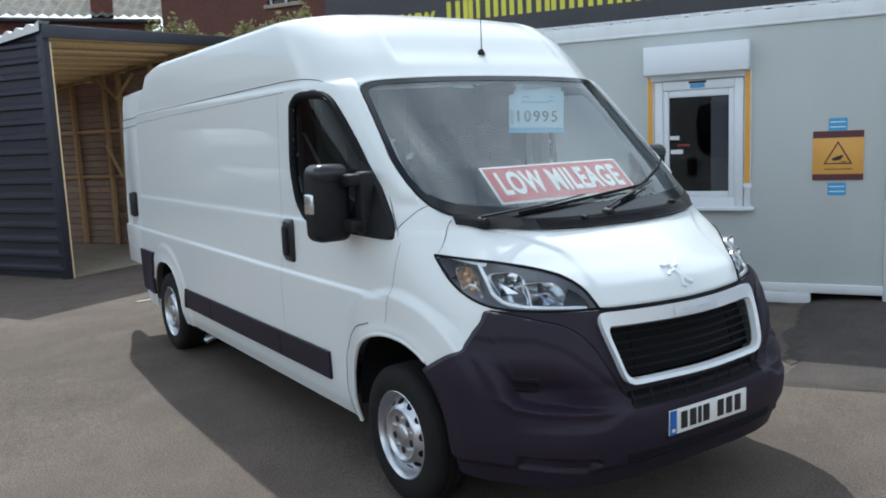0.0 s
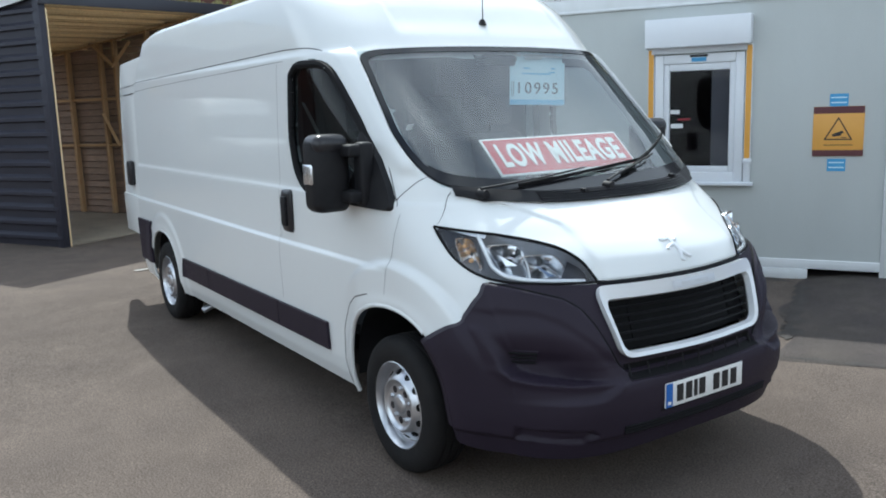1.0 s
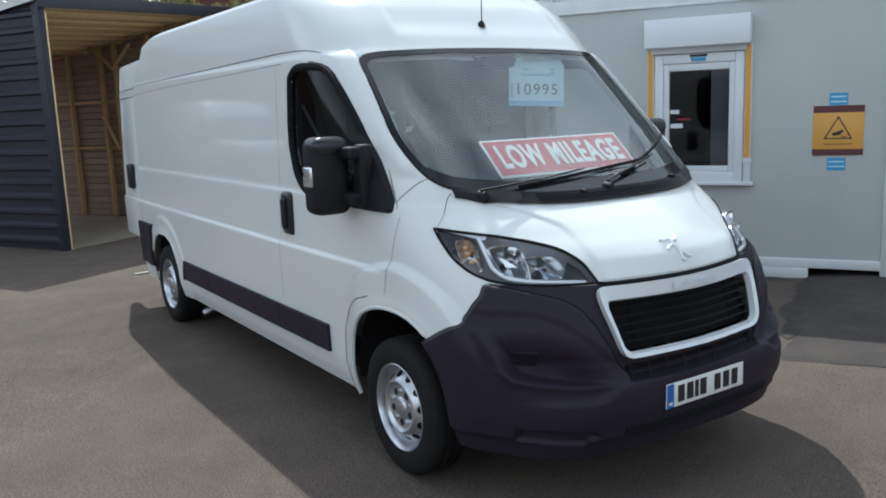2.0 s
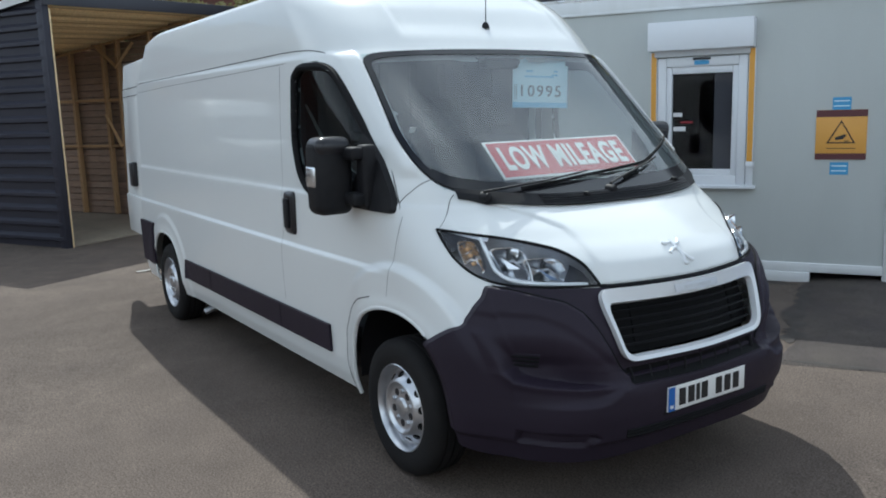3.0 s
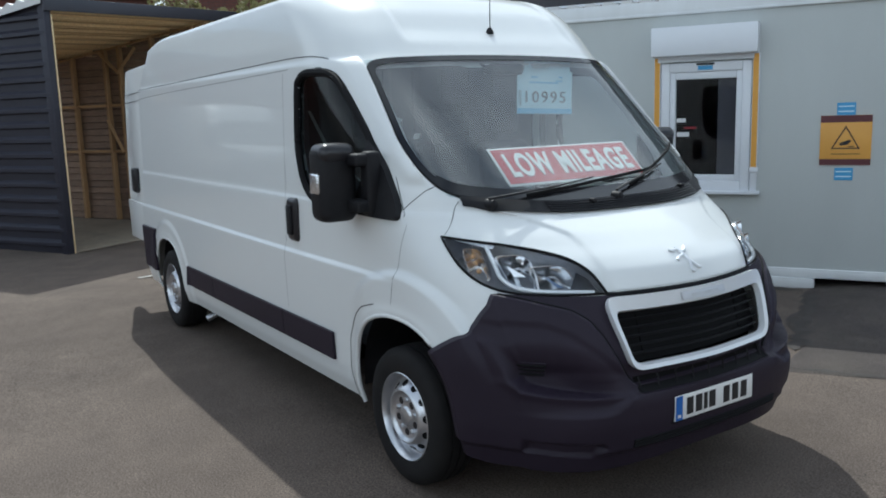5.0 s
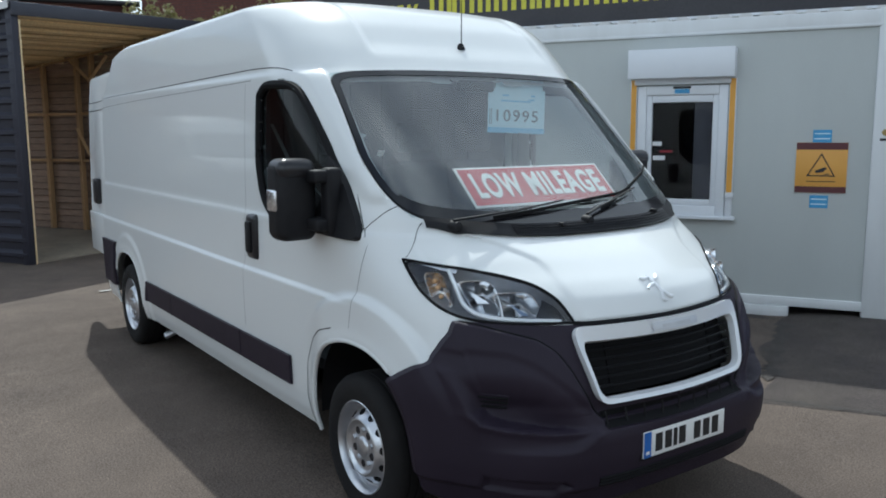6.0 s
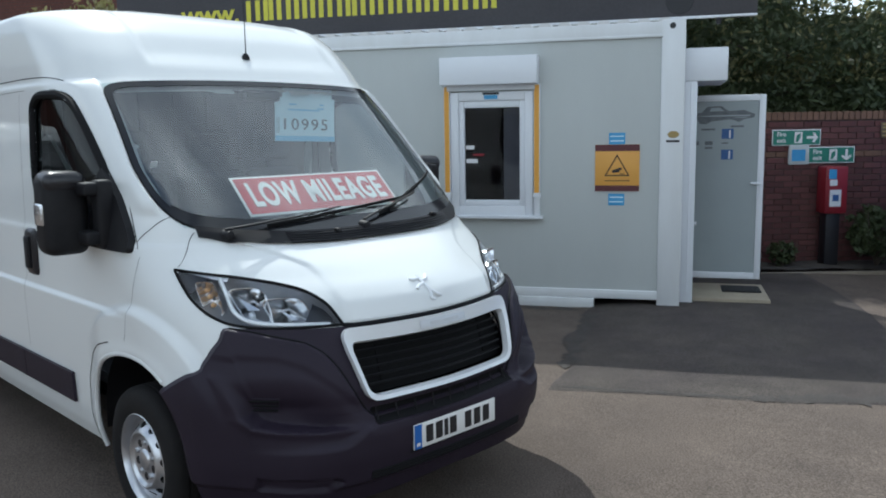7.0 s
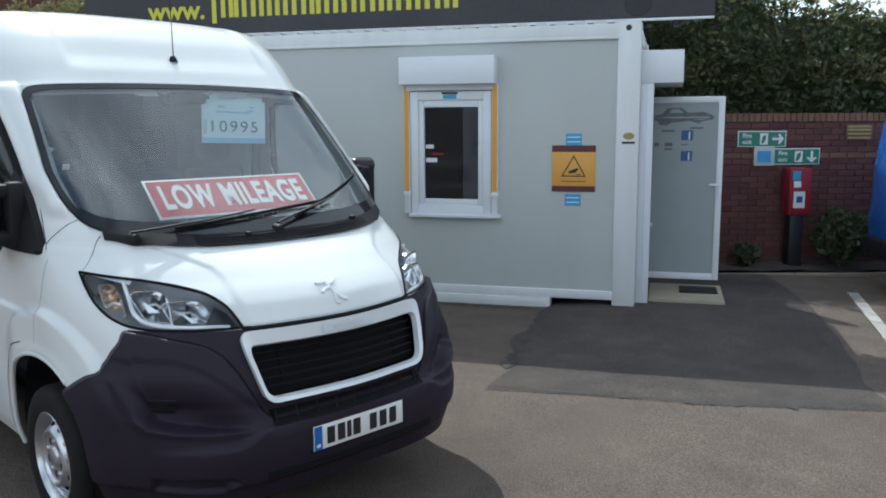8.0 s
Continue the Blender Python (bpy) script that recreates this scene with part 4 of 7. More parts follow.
def shell(levels, n_front, n_bend, n_side, rear, inset=0.0, cut=True, front_limit=None):
    """One half (the right) of the body as vertices and faces, openings cut, then mirrored."""
    k1 = np.linspace(0, 0.85, n_front)
    rows_ = []
    for z in levels:
        f, s, w, p = float(NOSE(z)), float(TURN_IN(z)), float(HALF(z)), float(POWER(z))
        y1 = k1 * w
        phi = np.linspace(np.arcsin(0.85 ** (p / 2)), math.pi / 2, n_bend + 1)[1:]
        y2 = w * np.sin(phi) ** (2 / p)
        x2 = s + (f - s) * np.cos(phi)
        x3 = np.linspace(s, rear_end(z) if rear == REAR else rear, n_side + 1)[1:]
        rows_.append(([("f", a) for a in y1], list(zip(x2, y2)), x3))
    verts, tag = [], []
    for z, (a, b, c) in zip(levels, rows_):
        for _, y in a:
            verts.append((0.0, y, z)), tag.append(0)
        for x, y in b:
            verts.append((x, y, z)), tag.append(1)
        for x in c:
            verts.append((x, 0.0, z)), tag.append(2)
    V, tag = np.array(verts), np.array(tag)
    n = n_front + n_bend + n_side
    frontal, lateral = tag == 0, tag == 2
    bend = tag == 1

    def snap(d, a, b, who, reach):
        e = 1e-3
        g = d(V[who, a], V[who, b])
        ga = (d(V[who, a] + e, V[who, b]) - d(V[who, a] - e, V[who, b])) / (2 * e)
        gb = (d(V[who, a], V[who, b] + e) - d(V[who, a], V[who, b] - e)) / (2 * e)
        l = np.maximum(np.hypot(ga, gb), 1e-3)
        near = np.abs(g / l) < reach
        idx = np.where(who)[0][near]
        V[idx, a] -= (g / l * ga / l)[near]
        V[idx, b] -= (g / l * gb / l)[near]

    if cut:
        for d in FRONT_CUTS:
            snap(d, 1, 2, frontal | bend, 0.012)
        ahead = bend & (V[:, 2] > 0.93)
        V[ahead, 0] = nose_x(V[ahead, 1], V[ahead, 2])
        for d in SIDE_CUTS:
            snap(d, 0, 2, lateral | (bend & (V[:, 2] < 1.0) & (V[:, 0] < 0.46)) | (bend & (V[:, 2] > 1.2) & (V[:, 0] < -0.0)), 0.0175)
    V[frontal, 0] = nose_x(V[frontal, 1], V[frontal, 2])
    V[lateral, 1] = side_y(V[lateral, 0], V[lateral, 2])
    y_b = side_y(V[bend, 0], V[bend, 2])
    V[bend, 1] = y_b
    V[bend, 0] += pillar(V[bend, 1], V[bend, 2])
    if levels[-1] > 2.54:
        V[-n:, 1] = 0.0     # the roof closes along its middle
    # the roof rounds down to the rear
    V[:, 2] -= tail_drop(V[:, 0], V[:, 2])
    faces = []
    cf = np.min([d(V[:, 1], V[:, 2]) + np.where(V[:, 0] > -1.3, 0, 9) for d in FRONT_CUTS], 0)
    cs = np.min([d(V[:, 0], V[:, 2]) + np.where(V[:, 1] > 0.6, 0, 9) for d in SIDE_CUTS], 0)
    for i in range(len(levels) - 1):
        for j in range(n - 1):
            q = (i * n + j, i * n + j + 1, (i + 1) * n + j + 1, (i + 1) * n + j)
            ids = list(q)
            if cut and (cf[ids].mean() < -1e-3 or cs[ids].mean() < -1e-3):
                continue
            if front_limit is not None and V[ids, 0].mean() < front_limit:
                continue
            faces.append(q)
    if inset:
        N = np.zeros_like(V)
        for q in faces:
            a, b, c, d = V[list(q)]
            nn = np.cross(c - a, d - b)
            N[list(q)] += nn
        N /= np.maximum(np.linalg.norm(N, axis=1, keepdims=True), 1e-9)
        if N[frontal, 0].mean() < 0:
            N = -N
        V = V - inset * N
    L = V * np.array([1, -1, 1])
    m = len(V)
    allv = np.vstack([L, V])
    allf = [tuple(q) for q in faces] + [tuple(i + m for i in q[::-1]) for q in faces]
    bm = bmesh.new()
    bv = [bm.verts.new(v) for v in allv]
    for q in allf:
        try:
            bm.faces.new([bv[i] for i in q])
        except ValueError:
            pass
    bmesh.ops.delete(bm, geom=[v for v in bm.verts if not v.link_faces], context="VERTS")
    bmesh.ops.remove_doubles(bm, verts=bm.verts[:], dist=0.0008)
    bmesh.ops.recalc_face_normals(bm, faces=bm.faces[:])
    return bm


def front_patch(low, top, half, n, m, out, keep=None, left=None):
    """A sheet on the front surface: y from -half to half, z from low(y) to top(y)."""
    verts, faces = [], []
    for i in range(m + 1):
        for j in range(n + 1):
            a = -1 + 2 * j / n
            b = i / m
            y = a * half(0.5 * (float(low(0)) + float(top(0)))) if callable(half) else a * half
            z = float(low(y)) + b * (float(top(y)) - float(low(y)))
            if callable(half):
                y = a * float(half(z))
                z = float(low(y)) + b * (float(top(y)) - float(low(y)))
            verts.append(nose_point(y, z, out(y, z) if callable(out) else out))
    for i in range(m):
        for j in range(n):
            q = (i * (n + 1) + j, i * (n + 1) + j + 1, (i + 1) * (n + 1) + j + 1, (i + 1) * (n + 1) + j)
            if keep is None or keep(sum((verts[k] for k in q), Vector()) / 4, a):
                faces.append(q)
    return verts, faces


def flank_patch(x0, x1, z0, z1, out, side=-1, n=20, m=4, thick=0.014, slope=0.0):
    """A raised strip on the side, with edges."""
    verts, faces = [], []
    cols = np.linspace(x0, x1, n + 1)
    prof = [(0.0, 0.0), (0.006, 1.0)] + [(f, 1.0) for f in np.linspace(0.15, 0.85, m)] + [(0.994, 1.0), (1.0, 0.0)]
    for x in cols:
        for f, h in prof:
            z = z0 + f * (z1 - z0) + slope * (x - x1)
            edge = 0.0 if x in (cols[0], cols[-1]) else 1.0
            verts.append(flank_point(x, z, side, out + thick * h * edge))
    k = len(prof)
    for i in range(1, n - 1):
        for j in range(k - 1):
            faces.append((i * k + j, i * k + j + 1, (i + 1) * k + j + 1, (i + 1) * k + j))
    # square ends
    first = len(verts)
    for x, base in ((x0, 0), (x1, n * k)):
        for f, h in prof:
            verts.append(flank_point(x, z0 + f * (z1 - z0) + slope * (x - x1), side, out + thick * h))
    for e, base in ((first, 0), (first + k, n * k)):
        for j in range(k - 1):
            faces.append((e + j, e + j + 1, base + j + 1, base + j))
    for e, col in ((first, 1), (first + k, n - 1)):
        for j in range(k - 1):
            faces.append((e + j, e + j + 1, col * k + j + 1, col * k + j))
    return verts, faces


def ribbon(points, width, lift=0.0015):
    """A thin dark line laid along points of a surface: points are (place, across)."""
    verts, faces = [], []
    for p, a in points:
        verts += [p - a * width / 2, p + a * width / 2]
    for i in range(len(points) - 1):
        faces.append((2 * i, 2 * i + 1, 2 * i + 3, 2 * i + 2))
    return verts, faces


def spread_points(points, n):
    """n + 1 points evenly along a polyline, rounded by smoothing."""
    P = np.array(points, float)
    d = np.r_[0, np.cumsum(np.linalg.norm(np.diff(P, axis=0), axis=1))]
    t = np.linspace(0, d[-1], n + 1)
    Q = np.stack([np.interp(t, d, P[:, k]) for k in range(P.shape[1])], 1)
    for _ in range(3):
        Q[1:-1] = 0.25 * Q[:-2] + 0.5 * Q[1:-1] + 0.25 * Q[2:]
    return Q


def build_van():
    van = root("panel_van", label="white long-wheelbase panel van with dark grey bumper, parked on asphalt", category="van")
    levels = np.unique(np.r_[np.linspace(0.27, 0.93, 54), np.linspace(0.94, 1.01, 13), np.linspace(1.02, 1.27, 26), np.linspace(1.28, 1.305, 6), np.linspace(1.32, 1.42, 8),
                             np.linspace(1.44, 2.02, 26), np.linspace(2.03, 2.06, 4), np.linspace(2.08, 2.36, 15), np.linspace(2.38, 2.464, 13),
                             (2.468, 2.476, 2.485, 2.495, 2.505, 2.515, 2.525, 2.533, 2.54, 2.546, 2.5495)])
    body = part("body", shell(levels, 74, 40, 250, REAR), WHITE_PAINT, van, "glossy white painted body shell")
    inner_levels = np.r_[np.linspace(1.31, 2.06, 30), np.linspace(2.09, 2.24, 5)]
    part("cab_lining", shell(inner_levels, 24, 16, 40, -1.45, inset=0.035), CAB_TRIM, van, "pale grey cab lining")

    # roof's end and rear doors: the far one shut, the near one swung wide open
    def lean(bm):
        """Bends a flat panel to the body's section."""
        for v in bm.verts:
            v.co.y += 0.984 - float(HALF(v.co.z))
        return bm

    outline = [(0.0, 0.60), (0.735, 0.60), (0.752, 0.85), (0.752, 1.5), (0.752, 1.97), (0.752, 2.20), (0.745, 2.235), (0.72, 2.245), (-0.16, 2.265), (-0.12, 2.20), (0.0, 1.97), (0.0, 1.5), (0.0, 0.85)]
    leaf = part("rear_door", lean(prism([(-0.01 - a, b) for a, b in outline], 0.052, "y", 0.0, 0.010)), WHITE_PAINT, van, "white rear door, swung open")
    part("lower_panel", lean(box(-0.735, -0.02, -0.020, 0.01, 0.61, 0.985, 0.012, 3)), WHITE_PAINT, leaf)
    for z in (2.02, 1.945):
        y = 0.9835 - float(HALF(z))
        part("groove", tube([(-0.76, y, z - 0.012), (-0.02, y, z)], 0.0028, 6), SEAL, leaf)
    part("handle", box(-0.40, -0.27, -0.060, 0.004, 1.075, 1.315, 0.028, 4), MIRROR_BLACK, leaf, "black vertical door handle")
    leaf.matrix_world = Matrix.Translation((REAR - 0.002, -0.966, 0)) @ pose(0, 0, 0, 0, 0, -2)
    far = [(0.02, 0.50), (0.955, 0.50), (0.992, 0.85), (0.988, 1.5), (0.984, 2.05), (0.978, 2.17), (0.93, 2.22), (0.02, 2.24)]
    part("rear_door", prism(far, 0.06, "x", REAR - 0.064, 0.014), WHITE_PAINT, van, "white rear door, shut")
    for s in (-1, 1):
        part("rear_bumper_corner", merged(flank_patch(REAR, REAR + 0.42, 0.42, 0.80, 0.0, s, 12, 5, 0.022)), BUMPER_PLASTIC, van, "dark grey plastic rear corner")
    heights = np.linspace(0.3, 2.5, 40)
    verts, faces = [], []
    for z in heights:
        x, w = rear_end(z) + 0.003, float(HALF(z)) - 0.004
        drop = float(tail_drop(x, z))
        verts += [(x, -w, z - drop), (x, w, z - drop), (x + 0.01, w, z - drop), (x + 0.01, -w, z - drop)]
    for i in range(39):
        q = 4 * i
        faces += [(q, q + 4, q + 5, q + 1), (q + 2, q + 6, q + 7, q + 3)]
    part("rear_wall", (verts, faces), WHITE_PAINT, van)
    part("rear_bumper", box(REAR - 0.20, REAR + 0.01, -0.97, 0.97, 0.36, 0.56, 0.02), BUMPER_PLASTIC, van)
    part("underbody", box(REAR + 0.06, 0.75, -0.78, 0.78, 0.25, 0.36, 0.02), BLACK_PLASTIC, van, "dark underside")
    for s in (-1, 1):
        for cx, k in ((FRONT_AXLE, 1.0), (REAR_AXLE, 0.9)):
            prof = []
            for i in range(25):
                w = math.pi * i / 24
                prof.append(arch_point(w, cx, k, 1.06))
            verts, faces = [], []
            for x, z in prof:
                verts += [Vector((x, s * 0.96, z)), Vector((x, s * 0.55, z))]
            for i in range(24):
                faces.append((2 * i, 2 * i + 1, 2 * i + 3, 2 * i + 2))
            faces.append(tuple(2 * i + 1 for i in range(25)))
            part("wheel_housing", (verts, faces), BLACK_PLASTIC, van)
            lip_pts = [arch_point(w, cx, k, 1.002) for w in np.linspace(math.radians(56 if cx == FRONT_AXLE else 2), math.radians(187), 48)]
            part("arch_lip", tube([flank_point(x, z, s, -0.007) for x, z in lip_pts], 0.012, 8), WHITE_PAINT, van)

    # windscreen with its dark border
    screen = part("windscreen", front_patch(SCREEN_BOTTOM, SCREEN_TOP, SCREEN_HALF, 60, 40, 0.004), GLASS, van, "clear windscreen reflecting the sky")
    for v in (screen,):
        v.visible_shadow = False
    ys = np.linspace(-1, 1, 41)
    loop = [(a * 0.82, float(SCREEN_TOP(a * 0.82))) for a in ys]
    loop += [(float(SCREEN_HALF(z)), z) for z in np.linspace(2.0, 1.385, 40)]
    loop += [(a * 0.80, float(SCREEN_BOTTOM(a * 0.80))) for a in ys[::-1]]
    loop += [(-float(SCREEN_HALF(z)), z) for z in np.linspace(1.385, 2.0, 40)]
    soft = np.array(loop)
    for _ in range(3):
        soft = 0.25 * np.roll(soft, 1, 0) + 0.5 * soft + 0.25 * np.roll(soft, -1, 0)
    loop = [tuple(q) for q in soft]
    cy, cz = 0.0, 1.68
    verts, faces = [], []
    for y, z in loop:
        low = z < 1.42
        ky, kz = 1 - 0.020 / 0.86, (1 - 0.062 / 0.36 if low else 1 - 0.026 / 0.36)
        verts.append(nose_point(y, z, 0.0065))
        verts.append(nose_point(y * ky, cz + (z - cz) * kz, 0.0065))
    n = len(loop)
    for i in range(n):
        j = (i + 1) % n
        faces.append((2 * i, 2 * i + 1, 2 * j + 1, 2 * j))
    part("screen_border", (verts, faces), FRIT, screen, "black printed glass border")
    part("screen_seal", tube([nose_point(y, z, 0.001) for y, z in loop], 0.0065, 6, closed=True), SEAL, screen)

    # scuttle grille, wipers
    scuttle = part("scuttle", front_patch(lambda y: 1.268 + 0.075 * (abs(y) / 0.88) ** 3, lambda y: 1.318 + 0.075 * (abs(y) / 0.88) ** 3, 0.79, 50, 3, 0.010), BLACK_PLASTIC, van, "black slatted scuttle panel")
    for i in range(5):
        z0 = 1.272 + 0.009 * i
        pts = [nose_point(y, z0 + 0.075 * (abs(y) / 0.88) ** 3, 0.015) for y in np.linspace(-0.46, 0.56, 16)]
        part("slat", tube(pts, 0.0032, 6), MIRROR_BLACK, scuttle)
    for pivot, knee, tip0, tip1 in (((-0.70, 1.335), (-0.10, 1.392), (-0.52, 1.348), (0.33, 1.416)), ((-0.02, 1.325), (0.42, 1.425), (0.12, 1.352), (0.71, 1.53))):
        wiper = part("wiper", tube([nose_point(y, z, 0.035) for y, z in spread_points([pivot, knee], 8)], 0.0085, 8, flat=0.7, taper=0.7), BLACK_PLASTIC, van, "black windscreen wiper at rest")
        part("blade", tube([nose_point(y, z, 0.019) for y, z in spread_points([tip0, tip1], 12)], 0.0065, 6, flat=1.4), SEAL, wiper)
        part("pivot_cap", lathe([(0.0, 0.05), (0.018, 0.046), (0.024, 0.03), (0.024, 0.0)], 16, "x", nose_point(*pivot, 0.0)), BLACK_PLASTIC, wiper)
    for y, z in ((-0.2, 1.30), (0.46, 1.32)):
        part("washer_jet", box(-0.018, 0.018, -0.012, 0.012, 0, 0.02, 0.006, m=Matrix.Translation(nose_point(y, z, 0.012))), BLACK_PLASTIC, van)

    # bumper, sculpted
    def arch_x(z):
        t = min(abs(z - AXLE_Z) / ARCH_HIGH, 1.0)
        return max(ARCH_WIDE * (1 - t**ARCH_POWER) ** (1 / ARCH_POWER) + 0.004, 0.30)

    set_back, pocket, fold_line, fog_pocket = (outline_distance(q) for q in (SET_BACK, POCKET, FOLD_FIELD, FOG_POCKET))

    def line_distance(points, y, z):
        P = np.array(points, float)
        q = np.stack([y, z], -1)[..., None, :]
        e, w = P[1:] - P[:-1], q - P[:-1]
        t = np.clip((w * e).sum(-1) / (e * e).sum(-1), 0, 1)
        return np.sqrt(((w - t[..., None] * e) ** 2).sum(-1)).min(-1)

    def bumper_out(y, z):
        """How far the bumper stands off the nose's plain form at y (either side) and z."""
        y, z = np.abs(np.asarray(y, float)), np.asarray(z, float)
        panel = 0.024 * ease((set_back(y, z) + 0.008) / 0.020)
        inside = pocket(y, z) < 0
        sharp = line_distance(SCOOP_SHARP, y, z)
        rim = 0.010 * np.exp(-(sharp / 0.019) ** 2)
        fold = 0.009 * ease((fold_line(y, z) + 0.012) / 0.034) * ease((z - 0.62) / 0.05) * ease((0.95 - y) / 0.09)
        dip = 0.074 * np.where(inside, ease(sharp / 0.026) * ease(line_distance(SCOOP_SOFT, y, z) / 0.17), 0.0)
        band = 0.030 * ease((0.425 - y) / 0.012) * ease((z - 0.552) / 0.010) * ease((0.626 - z) / 0.010)
        fog = 0.030 * ease(-fog_pocket(y, z) / 0.022)
        chin = 0.022 * ease((0.575 - 0.05 * ease((y - 0.40) / 0.2) - z) / 0.03) * ease((0.9 - y) / 0.3)
        lip = 0.018 * ease((0.350 - z) / 0.03)
        return 0.006 + panel + rim - fold - dip + chin - lip - band - fog

    nm, nz = 170, 112
    tops = ((0, 0.959), (0.33, 0.962), (0.45, 0.968), (0.56, 0.978), (0.598, 0.982), (0.62, 0.942), (0.68, 0.903), (0.738, 0.854), (0.784, 0.811), (0.839, 0.785), (0.882, 0.765), (1.0, 0.70))
    bumper_geo = []
    plan = []
    edge_m = np.linspace(0, 1, 401)
    edge_z = np.interp(edge_m, *zip(*tops))
    soft_k = np.exp(-0.5 * (np.arange(-16, 17) / 6.0) ** 2)
    edge_z = np.convolve(np.pad(edge_z, 16, mode="edge"), soft_k / soft_k.sum(), mode="valid")
    for i in range(nm + 1):
        m_ = i / nm
        top, low = np.interp(m_, edge_m, edge_z), np.interp(m_, (0, 0.5, 0.8, 1), (0.255, 0.25, 0.245, 0.26))
        for j in range(nz + 1):
            z = low + (top - low) * j / nz
            w = float(HALF(z))
            if m_ <= 0.6:
                y = 0.85 * w * m_ / 0.6
                x = float(nose_x(y, z))
            else:
                xa, xb = float(nose_x(0.85 * w, z)), arch_x(z)
                x = xa + (xb - xa) * (m_ - 0.6) / 0.4
                y = float(side_y(x, z))
            plan.append((m_, x, y, z))
    plan = np.array(plan)
    outs = bumper_out(plan[:, 2], plan[:, 3])
    # past the corner the scoop's depth runs out
    half_verts = []
    for (m_, x, y, z), out in zip(plan, outs):
        e = 0.004
        if m_ <= 0.6:
            p = nose_point(-y, z, out)
            half_verts.append(Vector((p.x, -p.y, p.z)))
        else:
            tx = (float(side_y(x + e, z)) - float(side_y(x - e, z))) / (2 * e)
            half_verts.append(Vector((x, y, z)) + Vector((-tx, 1, 0)).normalized() * out)
    mid_grille = outline_distance(GRILLE_OUT)
    quads = []
    for i in range(nm):
        for j in range(nz):
            q = (i * (nz + 1) + j, i * (nz + 1) + j + 1, (i + 1) * (nz + 1) + j + 1, (i + 1) * (nz + 1) + j)
            quads.append(q)
    centres = np.array([sum((half_verts[k] for k in q), Vector()) / 4 for q in quads])
    keep = mid_grille(centres[:, 1], centres[:, 2]) > -0.016
    for s in (-1, 1):
        verts = [Vector((p.x, s * p.y, p.z)) for p in half_verts]
        faces = [q if s < 0 else q[::-1] for q, k in zip(quads, keep) if k]
        # edges turned in along top, bottom and arch
        ring = [i * (nz + 1) + nz for i in range(nm + 1)] + [nm * (nz + 1) + j for j in range(nz - 1, -1, -1)] + [i * (nz + 1) for i in range(nm - 1, -1, -1)]
        base = len(verts)
        for k in ring:
            verts.append(verts[k] + Vector((-0.045, -0.012 * s if verts[k].x < 0.6 else 0, 0)))
        for k in range(len(ring) - 1):
            faces.append((ring[k], ring[k + 1], base + k + 1, base + k))
        bumper_geo.append((verts, faces))
    bumper = part("front_bumper", merged(*bumper_geo), BUMPER_PLASTIC, van, "dark grey unpainted plastic front bumper")
    for s in (-1, 1):
        for i in range(3):
            z = 0.656 + 0.023 * i
            pts = [nose_point(s * y, z + 0.05 * (y - 0.80), float(bumper_out(y, z)) + 0.001) for y in np.linspace(0.785 - 0.004 * i, 0.862, 8)]
            part("vent_slot", tube(pts, 0.0075, 6, flat=0.8), SEAL, bumper)
            part("vent_rib", tube([q + Vector((0.006, 0, 0.0115)) for q in pts], 0.0035, 6), BUMPER_PLASTIC, bumper)
        seam = spread_points(SET_BACK[3:12], 60)
        part("panel_gap", tube([nose_point(s * y, z, 0.0155) for y, z in seam], 0.005, 6), SEAL, bumper, "dark gap between the bumper's panels")
    intake = part("lower_intake", front_patch(lambda y: 0.556, lambda y: 0.622, 0.42, 40, 3, lambda y, z: float(bumper_out(y, z)) + 0.003), SEAL, bumper, "black lower air intake")
    for y in np.linspace(-0.40, 0.40, 9):
        part("rib", tube([nose_point(y, 0.558, 0.016), nose_point(y, 0.620, 0.012)], 0.004, 6), BLACK_PLASTIC, intake)
    for z in (0.375, 0.362, 0.349):
        part("lip_slot", tube([nose_point(y, z + 0.012 * abs(y), float(bumper_out(y, z)) + 0.0015) for y in np.linspace(-0.46, 0.46, 30)], 0.0062, 6), SEAL, bumper)

    # grille: satin frame, dark slats
    def loop_points(pts, n, r):
        P = np.array(pts + pts[:1], float)
        Q = spread_points(P, n)[:-1]
        for _ in range(r):
            Q = 0.25 * np.roll(Q, 1, 0) + 0.5 * Q + 0.25 * np.roll(Q, -1, 0)
        return Q

    inner = [(-0.456, 0.890), (0.456, 0.890), (0.466, 0.870), (0.433, 0.697), (0.410, 0.676), (-0.410, 0.676), (-0.433, 0.697), (-0.466, 0.870)]
    Qo, Qi = loop_points(GRILLE_OUT, 160, 1), loop_points(inner, 160, 1)
    grille = part("grille_frame", (lambda k: (
        [nose_point(*q, 0.008) for q in Qo] + [nose_point(*(0.96 * q + 0.04 * p), 0.040) for q, p in zip(Qo, Qi)] +
        [nose_point(*(0.08 * q + 0.92 * p), 0.032) for q, p in zip(Qo, Qi)] + [nose_point(*p, 0.004) for p in Qi],
        [(r * k + i, r * k + (i + 1) % k, (r + 1) * k + (i + 1) % k, (r + 1) * k + i) for r in range(3) for i in range(k)]))(len(Qo)), GRILLE_SILVER, van, "satin silver grille surround")
    part("grille_back", front_patch(lambda y: 0.67, lambda y: 0.94, 0.475, 30, 6, -0.045), SEAL, grille, "black grille backing")
    for i in range(5):
        z = 0.720 + 0.035 * i
        h = float(np.interp(z, (0.70, 0.88), (0.412, 0.450)))
        part("slat", tube([nose_point(y, z, -0.008) for y in np.linspace(-h, h, 24)], 0.0085, 8, flat=0.6), SLAT_BLACK, grille)
